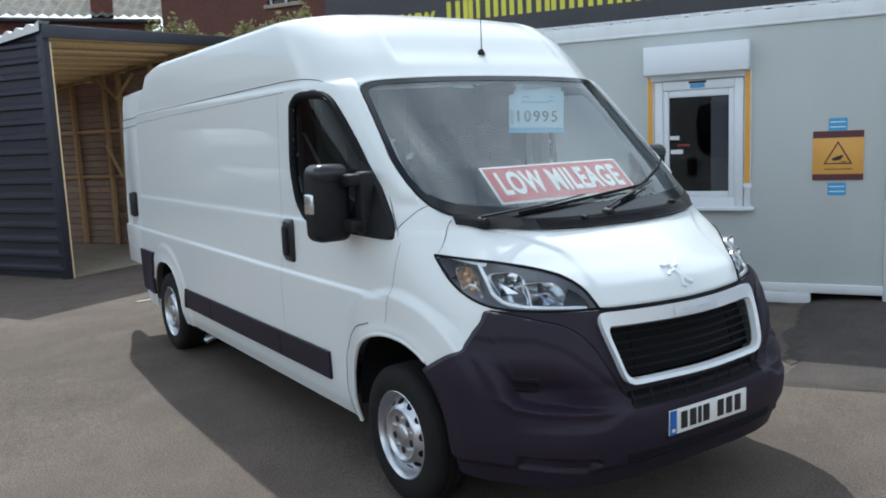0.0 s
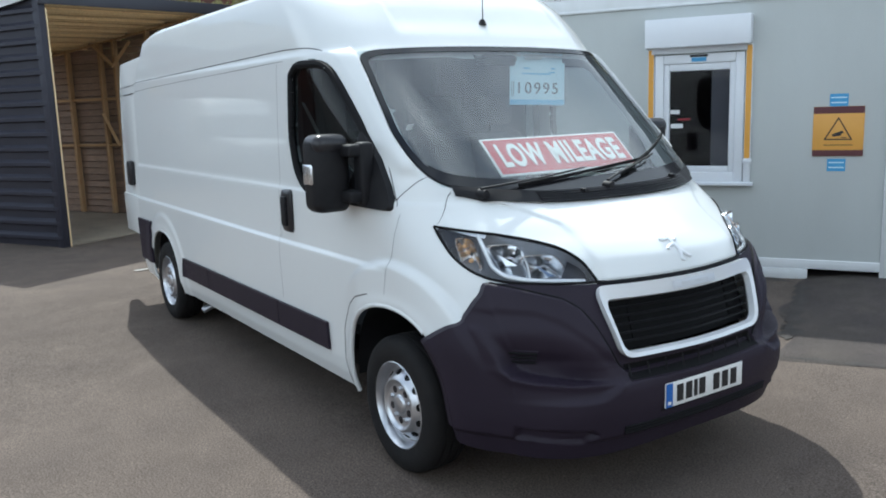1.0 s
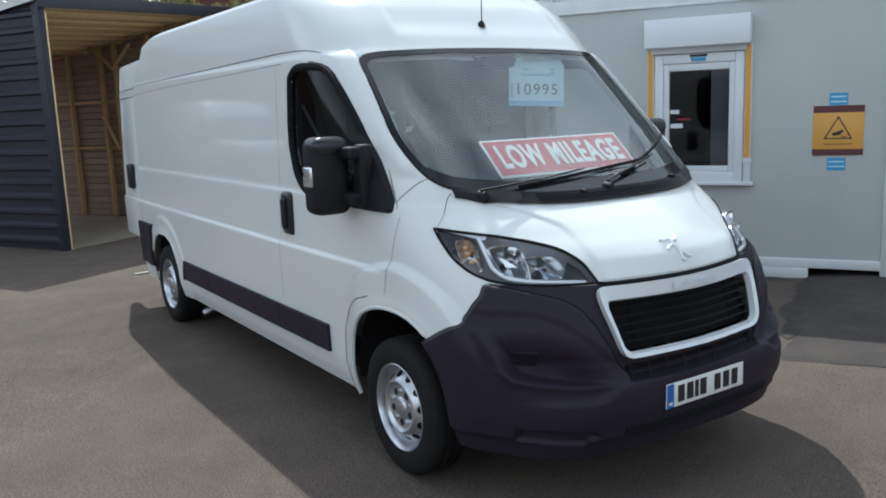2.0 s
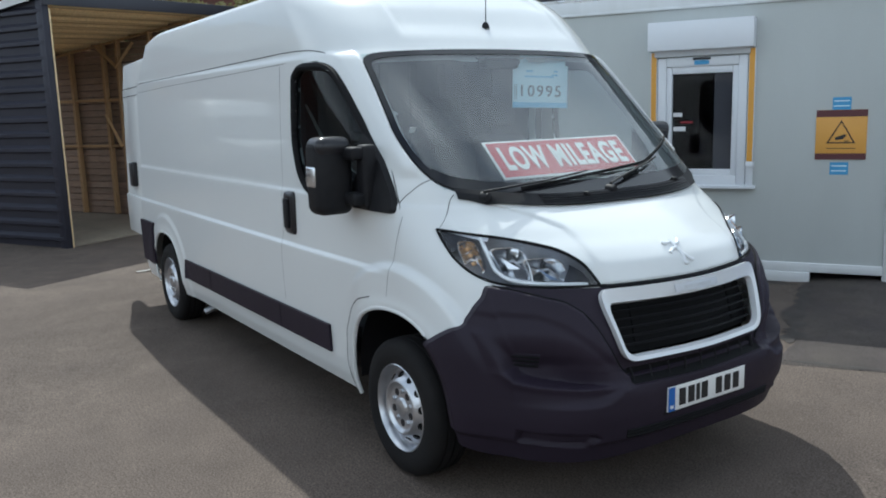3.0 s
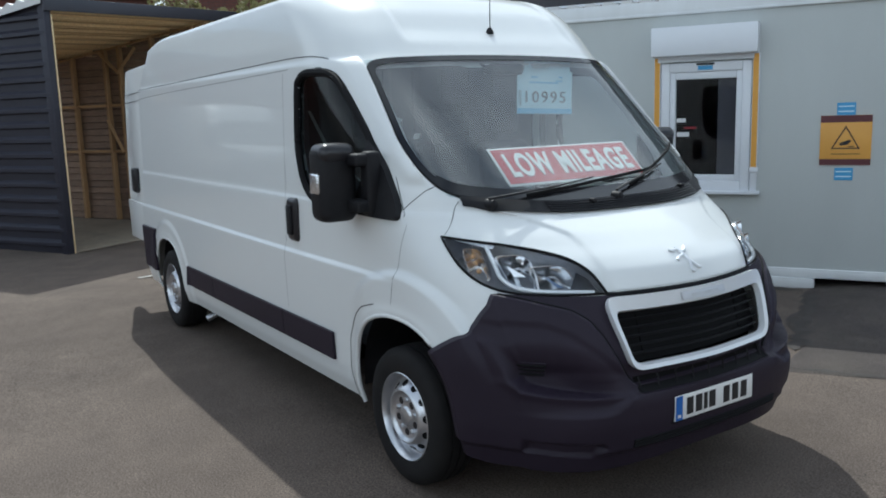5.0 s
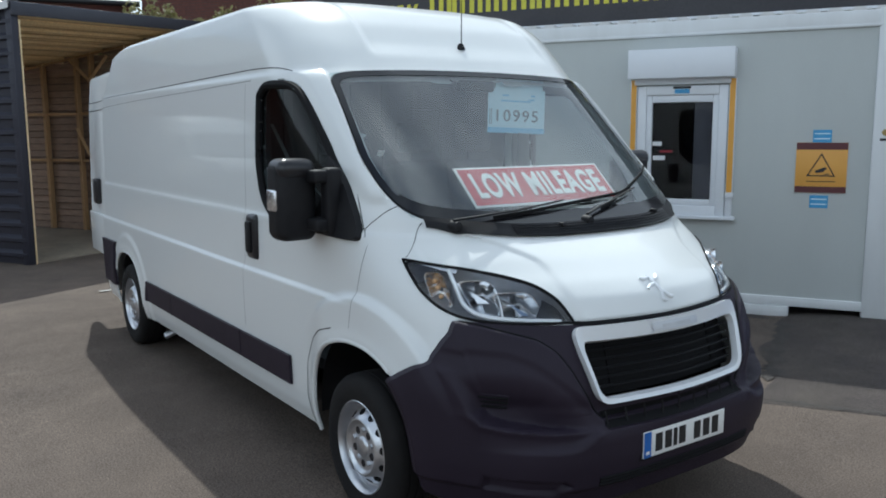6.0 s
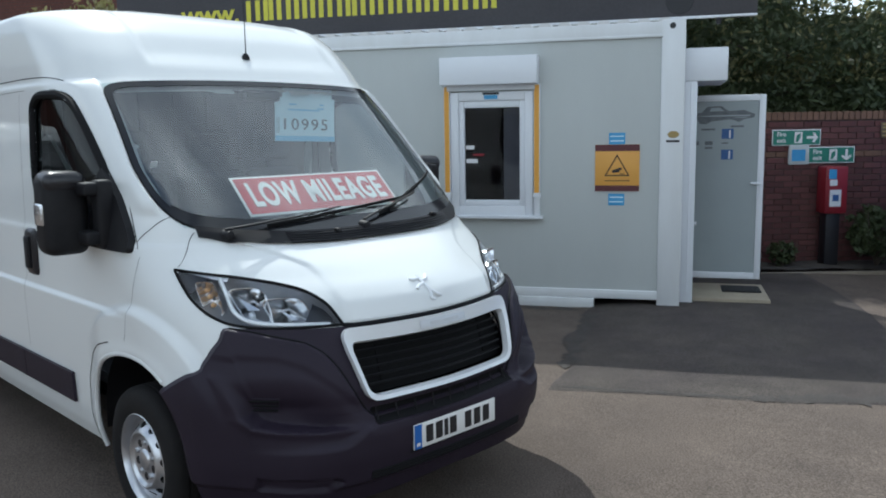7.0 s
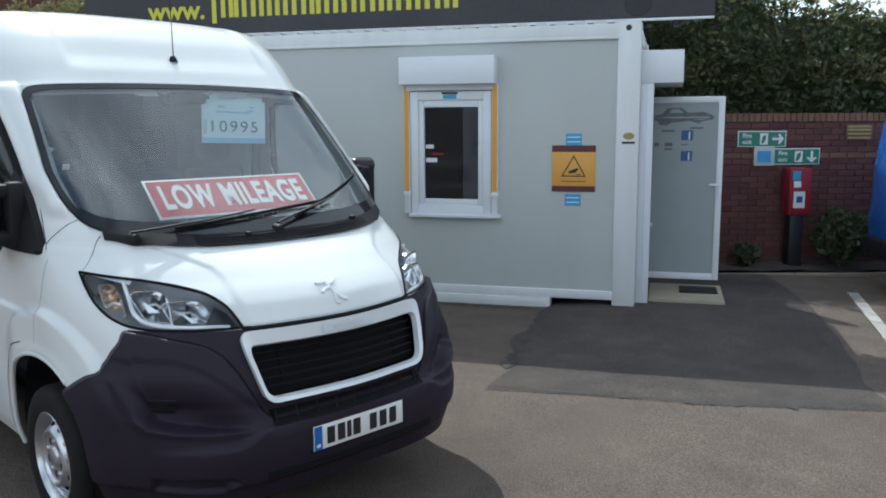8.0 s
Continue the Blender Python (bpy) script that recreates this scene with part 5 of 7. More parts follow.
    for y in (-0.33, 0.33):
        part("strut", tube([nose_point(y, 0.702, -0.040), nose_point(y, 0.880, -0.043)], 0.006, 6), SEAL, grille)
    part("name_strip", front_patch(lambda y: 0.906, lambda y: 0.940 - 0.02 * abs(y), 0.135, 16, 3, 0.0425), SATIN, grille, "bright strip on the grille")
    part("name_bars", front_patch(lambda y: 0.915, lambda y: 0.928, 0.085, 10, 2, 0.0435), STEEL, grille)
    # bonnet edge and its gap
    part("bonnet_gap", tube([nose_point(y, 0.966 + 0.006 * abs(y), 0.004) for y in np.linspace(-0.47, 0.47, 40)], 0.009, 6), SEAL, van, "dark gap under the bonnet")
    for s in (-1, 1):
        for pts in ([(0.846, 1.412), (0.87, 1.40), (0.891, 1.384), (0.931, 1.336), (0.952, 1.299), (0.962, 1.272)], [(0.80, 1.345), (0.811, 1.33), (0.829, 1.299), (0.848, 1.268), (0.87, 1.235), (0.895, 1.205)]):
            part("bonnet_side_gap", tube([nose_point(s * y, z, 0.0) for y, z in spread_points(pts, 24)], 0.0019, 6), SEAL, van)

    # emblem: a plain shape of a few short strokes on the bonnet
    strokes = ([(-0.012, 1.128), (-0.002, 1.100), (0.006, 1.072)], [(-0.010, 1.122), (-0.036, 1.116), (-0.050, 1.124)], [(-0.002, 1.098), (-0.030, 1.092), (-0.044, 1.080)],
               [(0.004, 1.076), (0.004, 1.048), (-0.006, 1.030), (0.014, 1.028)], [(0.008, 1.072), (0.028, 1.052), (0.034, 1.040), (0.048, 1.040)], [(0.000, 1.110), (0.022, 1.112), (0.034, 1.128)])
    bodies = [tube([nose_point(1.25 * y - 0.022, 1.068 + 0.95 * (z - 1.078), 0.003) for y, z in spread_points(p, 8)], 0.0085, 8) for p in strokes]
    emblem = part("emblem", bodies[0], GRILLE_SILVER, van, "small silver emblem")
    for stroke in bodies[1:]:
        part("stroke", stroke, GRILLE_SILVER, emblem)

    # number plate
    px = float(nose_x(0, 0.46)) + 0.046
    plate = part("number_plate", box(px, px + 0.008, -0.26, 0.26, 0.412, 0.523, 0.003), PLATE_WHITE, van, "white number plate with a blue end band")
    part("blue_band", box(px + 0.0085, px + 0.0100, -0.258, -0.216, 0.414, 0.521), PLATE_BLUE, plate)
    part("band_mark", box(px + 0.0102, px + 0.0110, -0.247, -0.227, 0.426, 0.440), PLATE_WHITE, plate)
    for i, y in enumerate((-0.168, -0.110, -0.066, -0.022, 0.075, 0.135, 0.195)):
        part("character_bar", box(px + 0.0085, px + 0.0098, y - (0.021 if i != 2 else 0.012), y + (0.021 if i != 2 else 0.012), 0.430, 0.506), INK, plate)
    part("plate_holder", box(px - 0.035, px + 0.001, -0.275, 0.275, 0.400, 0.530, 0.006), BLACK_PLASTIC, plate)

    # headlamps
    for s in (-1, 1):
        n_, m_ = 40, 12
        T, L = spread_points(LAMP_TOP, n_), spread_points(LAMP_LOW, n_)

        def lamp_sheet(out, a0=0.0, a1=1.0, b0=0.0, b1=1.0, nn=n_, mm=m_, s=s):
            verts, faces = [], []
            for i in range(nn + 1):
                u = (a0 + (a1 - a0) * i / nn) * n_
                q = [np.interp(u, np.arange(n_ + 1), c) for c in (*T.T, *L.T)]
                for j in range(mm + 1):
                    b = b0 + (b1 - b0) * j / mm
                    y, z = q[2] + b * (q[0] - q[2]), q[3] + b * (q[1] - q[3])
                    verts.append(nose_point(s * y, z, out(u / n_, b) if callable(out) else out))
            for i in range(nn):
                for j in range(mm):
                    faces.append((i * (mm + 1) + j, i * (mm + 1) + j + 1, (i + 1) * (mm + 1) + j + 1, (i + 1) * (mm + 1) + j))
            return verts, faces

        lamp = part("headlamp", lamp_sheet(lambda a, b: -0.012 - 0.085 * (math.sin(math.pi * min(max(a, 0), 1)) ** 0.5) * (math.sin(math.pi * b) ** 0.5)), LAMP_SILVER, van, "dark-backed headlamp with clear lens")
        lens = part("lens", lamp_sheet(0.004), LENS, lamp, "clear plastic lens")
        lens.visible_shadow = False
        ring = [nose_point(s * y, z, 0.003) for y, z in np.vstack([T, L[::-1]])]
        part("lamp_rim", tube(ring, 0.0060 if s < 0 else 0.0045, 6, closed=True), SEAL, lamp)
        def lamp_point(a, b, out, s=s):
            q = [np.interp(a * n_, np.arange(n_ + 1), c) for c in (*T.T, *L.T)]
            return nose_point(s * (q[2] + b * (q[0] - q[2])), q[3] + b * (q[1] - q[3]), out)

        def chamber(a, b, out, r, deep, wide, high, yaw, slant, s=s):
            """A squared reflector bowl leaning outwards at its top, and its placing."""
            bowl = lathe([(0.008, 0.0), (r * 0.35, deep * 0.06), (r * 0.62, deep * 0.26), (r * 0.85, deep * 0.58), (r, deep), (r * 1.04, deep * 1.02), (r * 1.05, 0.0)], 32, "x")
            verts = []
            for v in bowl[0]:
                k = math.hypot(v[1], v[2]) or 1e-6
                f = 1.0 / ((abs(v[1]) / k) ** 5 + (abs(v[2]) / k) ** 5) ** 0.2 if k > 1e-5 else 1.0
                verts.append((v[0], f * v[1] * wide + s * slant * f * v[2] * high, f * v[2] * high))
            turn = Matrix.Translation(lamp_point(a, b, out)) @ pose(0, 0, 0, 0, -8, s * yaw)
            return [turn @ Vector(v) for v in verts], bowl[1], turn

        verts, faces, turn = chamber(0.205, 0.44, -0.066, 0.050, 0.045, 0.85, 1.35, 50, 0.40)
        part("indicator", (verts, faces), AMBER, lamp, "bright indicator bowl with amber bulbs")
        for dy, dz in ((0.006, -0.030), (-0.010, 0.006), (-0.022, 0.034)):
            bulb = lathe([(0.0, 0.034), (0.008, 0.031), (0.011, 0.016), (0.010, 0.0)], 12, "x", (0, -s * dy, dz))
            part("indicator_bulb", ([turn @ Vector(v) for v in bulb[0]], bulb[1]), INDICATOR, lamp, "amber bulb")
        guide = spread_points([(0.215, 0.93), (0.268, 0.64), (0.345, 0.28), (0.43, 0.12), (0.57, 0.09), (0.75, 0.10), (0.91, 0.16)], 40)
        part("light_guide", tube([lamp_point(a, b, -0.008) for a, b in guide], 0.0095, 8), GUIDE, lamp, "pale L-shaped light guide")
        part("top_strip", lamp_sheet(lambda a, b: -0.003, 0.02, 0.26, 0.86, 0.975, 14, 2), SATIN, lamp, "pale strip under the lamp's upper edge")
        part("outer_trim", lamp_sheet(lambda a, b: -0.010, 0.02, 0.155, 0.02, 0.86, 6, 6), LAMP_GREY, lamp, "dark trim at the lamp's outer end")
        for a, b, r, wide, high in ((0.385, 0.67, 0.074, 0.92, 0.98), (0.590, 0.62, 0.068, 1.22, 0.92)):
            verts, faces, turn = chamber(a, b, -0.080, r, 0.058, wide, high, 22, 0.55)
            part("reflector", (verts, faces), FLUTED, lamp, "bright squared reflector bowl")
            bulb = lathe([(0.0, 0.046), (0.009, 0.042), (0.012, 0.03), (0.012, 0.0)], 16, "x")
            part("bulb", ([turn @ Vector(v) for v in bulb[0]], bulb[1]), LAMP_GREY, lamp, "bulb behind a dark cap")
            hood = tube([turn @ Vector((0.040, s * 0.042, 0.012)), turn @ Vector((0.046, 0.0, 0.018)), turn @ Vector((0.040, -s * 0.050, -0.020))], 0.010, 8, flat=0.5)
            part("bulb_bridge", hood, CHROME, lamp, "bright bridge across the bulb")
        for tri in (((0.345, 0.60), (0.455, 0.44), (0.40, 0.38)), ((0.365, 0.84), (0.43, 0.88), (0.425, 0.70)), ((0.545, 0.52), (0.70, 0.26), (0.655, 0.24)), ((0.55, 0.74), (0.64, 0.80), (0.655, 0.66))):
            v = [lamp_point(a, b, o) for o in (-0.020, -0.026) for a, b in tri]
            part("reflector_step", (v, [(0, 1, 2), (5, 4, 3), (0, 3, 4, 1), (1, 4, 5, 2), (2, 5, 3, 0)]), CHROME, lamp, "bright step of the reflector", smooth=False)
        bar = [lamp_point(0.462 + 0.095 * (1 - f), 0.15 + 0.60 * f, -0.014) for f in np.linspace(0, 1, 8)]
        part("divider", tube(bar, 0.0042, 6), GUIDE, lamp)
        part("inner_trim", lamp_sheet(lambda a, b: -0.014 - 0.03 * b, 0.74, 0.97, 0.22, 0.92, 8, 6), LAMP_GREY, lamp, "dark trim at the lamp's inner corner")

    # sides
    for s in (-1, 1):
        for a, b in ((-3.37, -2.74), (-2.73, -1.40), (-1.39, -0.71)):
            part("side_moulding", flank_patch(a, b, 0.43, 0.585, 0.002, s, 20, 4, 0.016), BUMPER_PLASTIC, van, "dark grey plastic rubbing strip")
        # window in the door
        Q = spread_points(DOOR_GLASS + DOOR_GLASS[:1], 90)[:-1]
        c = np.array((-0.70, 1.60))
        rings = [np.array([c + (q - c) * f for q in Q]) for f in (1.0, 0.8, 0.55, 0.3, 0.08)]
        verts = [flank_point(x, z, s, -0.006) for R in rings for x, z in R]
        k = len(Q)
        faces = [(r * k + i, r * k + (i + 1) % k, (r + 1) * k + (i + 1) % k, (r + 1) * k + i) for r in range(4) for i in range(k)] + [tuple(4 * k + i for i in range(k))]
        pane = part("door_window", (verts, faces), DARK_GLASS, van, "door window, shut")
        pane.visible_shadow = False
        part("window_seal", tube([flank_point(x, z, s, 0.001) for x, z in Q], 0.0225, 8, closed=True), SEAL, pane)
        # door gaps
        lines = (
            [(REAR + 0.01, 2.035), (-3.5, 2.048), (-2.2, 2.066), (-1.22, 2.078), (-0.92, 2.070), (-0.76, 2.042), (-0.62, 1.972), (-0.43, 1.800), (-0.24, 1.620), (-0.115, 1.46), (-0.03, 1.30)],
            [(REAR + 0.01, 1.955), (-3.5, 1.982), (-2.2, 2.000), (-1.235, 2.016)],
            [(-1.315, 2.0), (-1.325, 1.6), (-1.33, 1.0), (-1.325, 0.62)],
            [(0.02, 1.24), (0.0, 1.1), (-0.03, 0.95), (-0.05, 0.86)],
            [(-0.50, 0.28), (-0.535, 0.42), (-0.515, 0.60), (-0.43, 0.735), (-0.33, 0.80), (-0.20, 0.835)],
        )
        for ln in lines:
            lift = 0.0018
            if len(ln) > 10:
                part("door_gap", tube([flank_point(x, z, s, 0.0) for x, z in spread_points(ln, 120)], 0.0026, 6), SEAL, van)
                continue
            Q2 = spread_points(ln, max(12, int(len(ln) * 8)))
            pts = []
            for i, (x, z) in enumerate(Q2):
                a, b = Q2[max(i - 1, 0)], Q2[min(i + 1, len(Q2) - 1)]
                d = b - a
                across = Vector((d[1], 0, -d[0])).normalized()
                pts.append((flank_point(x, z, s, lift), across))
            part("door_gap", ribbon(pts, 0.0052 if len(ln) > 4 else 0.0022 if len(ln) > 3 else 0.009), SEAL, van)
        # handles
        for hx in (-1.20,):
            h = part("door_handle", box(hx - 0.070, hx + 0.070, -0.03, 0.030, 1.030, 1.285, 0.029, 4, m=Matrix.Translation((0, s * 0.995, 0)) @ (Matrix.Identity(4))), MIRROR_BLACK, van, "black vertical door handle")
            part("handle_pull", box(hx - 0.030, hx + 0.030, s * 1.030 - 0.012, s * 1.030 + 0.012, 1.07, 1.245, 0.010, 3), BLACK_PLASTIC, h)
        # mirror
        mirror = part("door_mirror", box(-0.465, -0.300, -0.100, 0.100, 1.235, 1.610, 0.050, 5, m=Matrix.Translation((0, s * 1.135, 0))), BLACK_PLASTIC, van, "large black door mirror")
        part("mirror_cap", box(-0.458, -0.290, -0.094, 0.094, 1.515, 1.616, 0.045, 5, m=Matrix.Translation((0, s * 1.137, 0))), MIRROR_BLACK, mirror)
        part("mirror_glass", box(-0.470, -0.466, -0.078, 0.078, 1.275, 1.565, 0.001, m=Matrix.Translation((0, s * 1.135, 0))), CHROME, mirror)
        part("side_repeater", box(-0.425, -0.335, -0.014, 0.014, 1.375, 1.475, 0.010, 3, m=Matrix.Translation((0, s * 1.230, 0))), FLUTED, mirror, "clear side indicator")
        part("mirror_stem", box(-0.275, -0.190, min(s * 0.965, s * 1.045), max(s * 0.965, s * 1.045), 1.265, 1.575, 0.02, 3), BLACK_PLASTIC, mirror)
        for z in (1.315, 1.535):
            part("mirror_arm", box(-0.40, -0.20, min(s * 1.02, s * 1.10), max(s * 1.02, s * 1.10), z - 0.030, z + 0.030, 0.014, 3), BLACK_PLASTIC, mirror)
        foot = [(-0.44, 1.252), (-0.05, 1.248), (-0.022, 1.258), (-0.040, 1.31), (-0.073, 1.371), (-0.172, 1.498), (-0.27, 1.59), (-0.335, 1.65), (-0.345, 1.60), (-0.33, 1.45), (-0.44, 1.32)]
        F2 = spread_points(foot + foot[:1], 130)[:-1]
        verts = [flank_point(x, z, s, 0.030) for x, z in (np.array((-0.16, 1.38)) + 0.92 * (F2 - np.array((-0.16, 1.38))))] + [flank_point(x, z, s, -0.006) for x, z in F2]
        k = len(F2)
        part("mirror_foot", (verts, [tuple(range(k))] + [(i, (i + 1) % k, k + (i + 1) % k, k + i) for i in range(k)]), BLACK_PLASTIC, mirror)

    # aerial, exhaust
    a0 = nose_point(0.0, 2.185, 0.0)
    aerial = part("aerial", tube([a0 + Vector((0.004, 0, 0.0)), a0 + Vector((0.02, -0.01, 0.20)), a0 + Vector((0.03, -0.02, 0.42))], 0.0032, 6, taper=0.6), BLACK_PLASTIC, van, "black roof aerial")
    part("aerial_base", lathe([(0.0, 0.03), (0.012, 0.028), (0.022, 0.008), (0.024, -0.006)], 16, "z", a0), BLACK_PLASTIC, aerial)
    part("exhaust_pipe", tube([(-3.02, -0.66, 0.25), (-3.10, -0.74, 0.245), (-3.16, -0.83, 0.225), (-3.18, -0.955, 0.170)], 0.027, 12), STEEL, van, "bare metal exhaust tail pipe")

    # wheels
    def wheel(cx, s):
        y0 = s * 0.905
        turn = lambda g: ([Vector((v[0], s * v[1], v[2])) + Vector((cx - 0.008, y0, HUB_Z)) for v in g[0]], [f[::-1] for f in g[1]] if s > 0 else g[1])
        prof = [(0.205, -0.085), (0.215, -0.100), (0.255, -0.112), (0.300, -0.108), (0.325, -0.094), (0.336, -0.075), (0.338, -0.05), (0.330, -0.048), (0.330, -0.040), (0.339, -0.038),
                (0.340, -0.005), (0.331, -0.004), (0.331, 0.004), (0.340, 0.005), (0.339, 0.038), (0.330, 0.040), (0.330, 0.048), (0.338, 0.05), (0.336, 0.075), (0.325, 0.094), (0.300, 0.108),
                (0.255, 0.112), (0.215, 0.100), (0.205, 0.085)]
        w = root("wheel", label="")
        w.parent = van
        part("tyre", turn(lathe(prof, 64)), RUBBER, w, "black tyre")
        rimp = [(0.200, -0.09), (0.196, 0.05), (0.202, 0.088), (0.212, 0.103), (0.219, 0.099), (0.216, 0.088), (0.208, 0.082), (0.203, 0.068), (0.196, 0.060), (0.192, 0.046), (0.186, 0.043),
                (0.178, 0.050), (0.139, 0.094), (0.133, 0.100), (0.126, 0.102), (0.119, 0.099), (0.113, 0.089), (0.104, 0.085), (0.070, 0.084), (0.050, 0.085), (0.045, 0.094), (0.036, 0.098), (0.0, 0.099)]
        rim = part("rim", turn(lathe(rimp, 72)), STEEL, w, "silver steel wheel rim")
        for k in range(12):
            a = 2 * math.pi * (k + 0.3) / 12
            g = lathe([(0.0, 0.0), (0.0185, 0.0), (0.0195, -0.002), (0.0195, -0.02)], 16, "y")
            tilt = pose(0, 0, 0, 0, -math.degrees(a), 0) @ Matrix.Translation((0.1610, 0.0720, 0)) @ pose(0, 0, 0, 0, 0, -48)
            part("rim_hole", turn(([tilt @ Vector(v) for v in g[0]], g[1])), SEAL, rim)
        for k in range(5):
            a = 2 * math.pi * k / 5 + 0.3
            g = lathe([(0.0, 0.098), (0.010, 0.096), (0.013, 0.080)], 8, "y")
            tilt = Matrix.Translation((0.080 * math.cos(a), 0.0, 0.080 * math.sin(a)))
            part("wheel_nut", turn(([tilt @ Vector(v) for v in g[0]], g[1])), STEEL, rim)
            g = lathe([(0.0, 0.0), (0.018, 0.0), (0.020, -0.004)], 12, "y")
            a += math.pi / 5
            tilt = Matrix.Translation((0.080 * math.cos(a), 0.0862, 0.080 * math.sin(a)))
            part("hub_recess", turn(([tilt @ Vector(v) for v in g[0]], g[1])), LAMP_GREY, rim)

    for cx in (FRONT_AXLE, REAR_AXLE):
        for s in (-1, 1):
            wheel(cx, s)

    # cab inside
    dash_back = [(0.10, 1.285), (0.02, 1.28), (-0.12, 1.22), (-0.18, 1.05), (-0.14, 0.75), (0.10, 0.72)]
    dash_front = [(0.36, 1.262), (0.20, 1.285), (0.102, 1.284), (0.102, 0.72), (0.30, 0.72), (0.42, 1.05)]
    board = part("dashboard", prism(dash_back, 1.74, "y", -0.87, 0.012), TRIM_GREY, van, "dark grey dashboard")
    part("dashboard_top", prism(dash_front, 1.40, "y", -0.70, 0.012), TRIM_GREY, board)
    part("bulkhead", box(-1.36, -1.32, -0.90, 0.90, 0.45, 2.12, 0.01), LINER, van, "grey bulkhead behind the seats")
    for y in (-0.72, -0.50, -0.28, -0.06, 0.16, 0.38, 0.60):
        part("bulkhead_rib", box(-1.322, -1.300, y - 0.030, y + 0.030, 0.62, 2.02, 0.008), LINER, van)
    for s in (-1, 1):
        part("seat_belt", tube([(-1.22, s * 0.86, 1.78), (-1.16, s * 0.80, 1.60), (-1.02, s * 0.70, 1.42), (-0.96, s * 0.56, 1.24)], 0.024, 6, flat=0.12), BELT, van, "pale grey seat belt")
        part("belt_pillar", box(-1.30, -1.20, s * 0.90 - 0.03, s * 0.90 + 0.03, 0.9, 2.02, 0.015), TRIM_GREY, van, "grey trim on the door pillar")
    part("headliner", box(-1.33, -0.80, -0.76, 0.76, 2.07, 2.10, 0.01), LINER, van, "grey roof lining")
    part("cab_floor", box(-1.32, -0.56, -0.90, 0.90, 0.52, 0.58), TRIM_GREY, van)
    wheel_ring = [Matrix.Translation((-0.36, -0.42, 1.20)) @ pose(0, 0, 0, 0, -35, 0) @ Vector((0.19 * math.cos(a), 0.19 * math.sin(a), 0)) for a in np.linspace(0, 2 * math.pi, 33)[:-1]]
    steer = part("steering_wheel", tube(wheel_ring, 0.015, 8, closed=True), BLACK_PLASTIC, van, "black steering wheel")
    part("steering_boss", tube([(-0.36, -0.42, 1.20), (-0.16, -0.42, 1.06)], 0.05, 12), BLACK_PLASTIC, steer)
    for y, w in ((-0.44, 0.50), (0.10, 0.46), (0.56, 0.42)):
        seat = part("seat", box(-1.12, -0.62, y - w / 2, y + w / 2, 0.80, 0.98, 0.06, 3), CLOTH, van, "dark cloth seat")
        part("backrest", box(-1.20, -1.06, y - w / 2, y + w / 2, 0.95, 1.56, 0.06, 3, m=Matrix.Translation((-1.13, 0, 0.95)) @ pose(0, 0, 0, 0, -10, 0) @ Matrix.Translation((1.13, 0, -0.95))), CLOTH, seat)
        part("headrest", box(-1.28, -1.18, y - 0.13, y + 0.13, 1.60, 1.80, 0.045, 3), CLOTH, seat)
    part("screen_label", box(-0.010, 0.010, -0.016, 0.016, -0.016, 0.016, m=Matrix.Translation(nose_point(-0.812, 1.645, -0.012)) @ pose(0, 0, 0, 0, 40, 0) @ Matrix.Diagonal((0.1, 1, 1, 1))), STICKER_WHITE, van, "small white label inside the windscreen")
    part("rear_view_bracket", box(-0.50, -0.415, -0.13, 0.10, 1.945, 2.005, 0.018, 3), SEAL, van, "dark mirror housing at the top of the screen")
    return van


build_van()


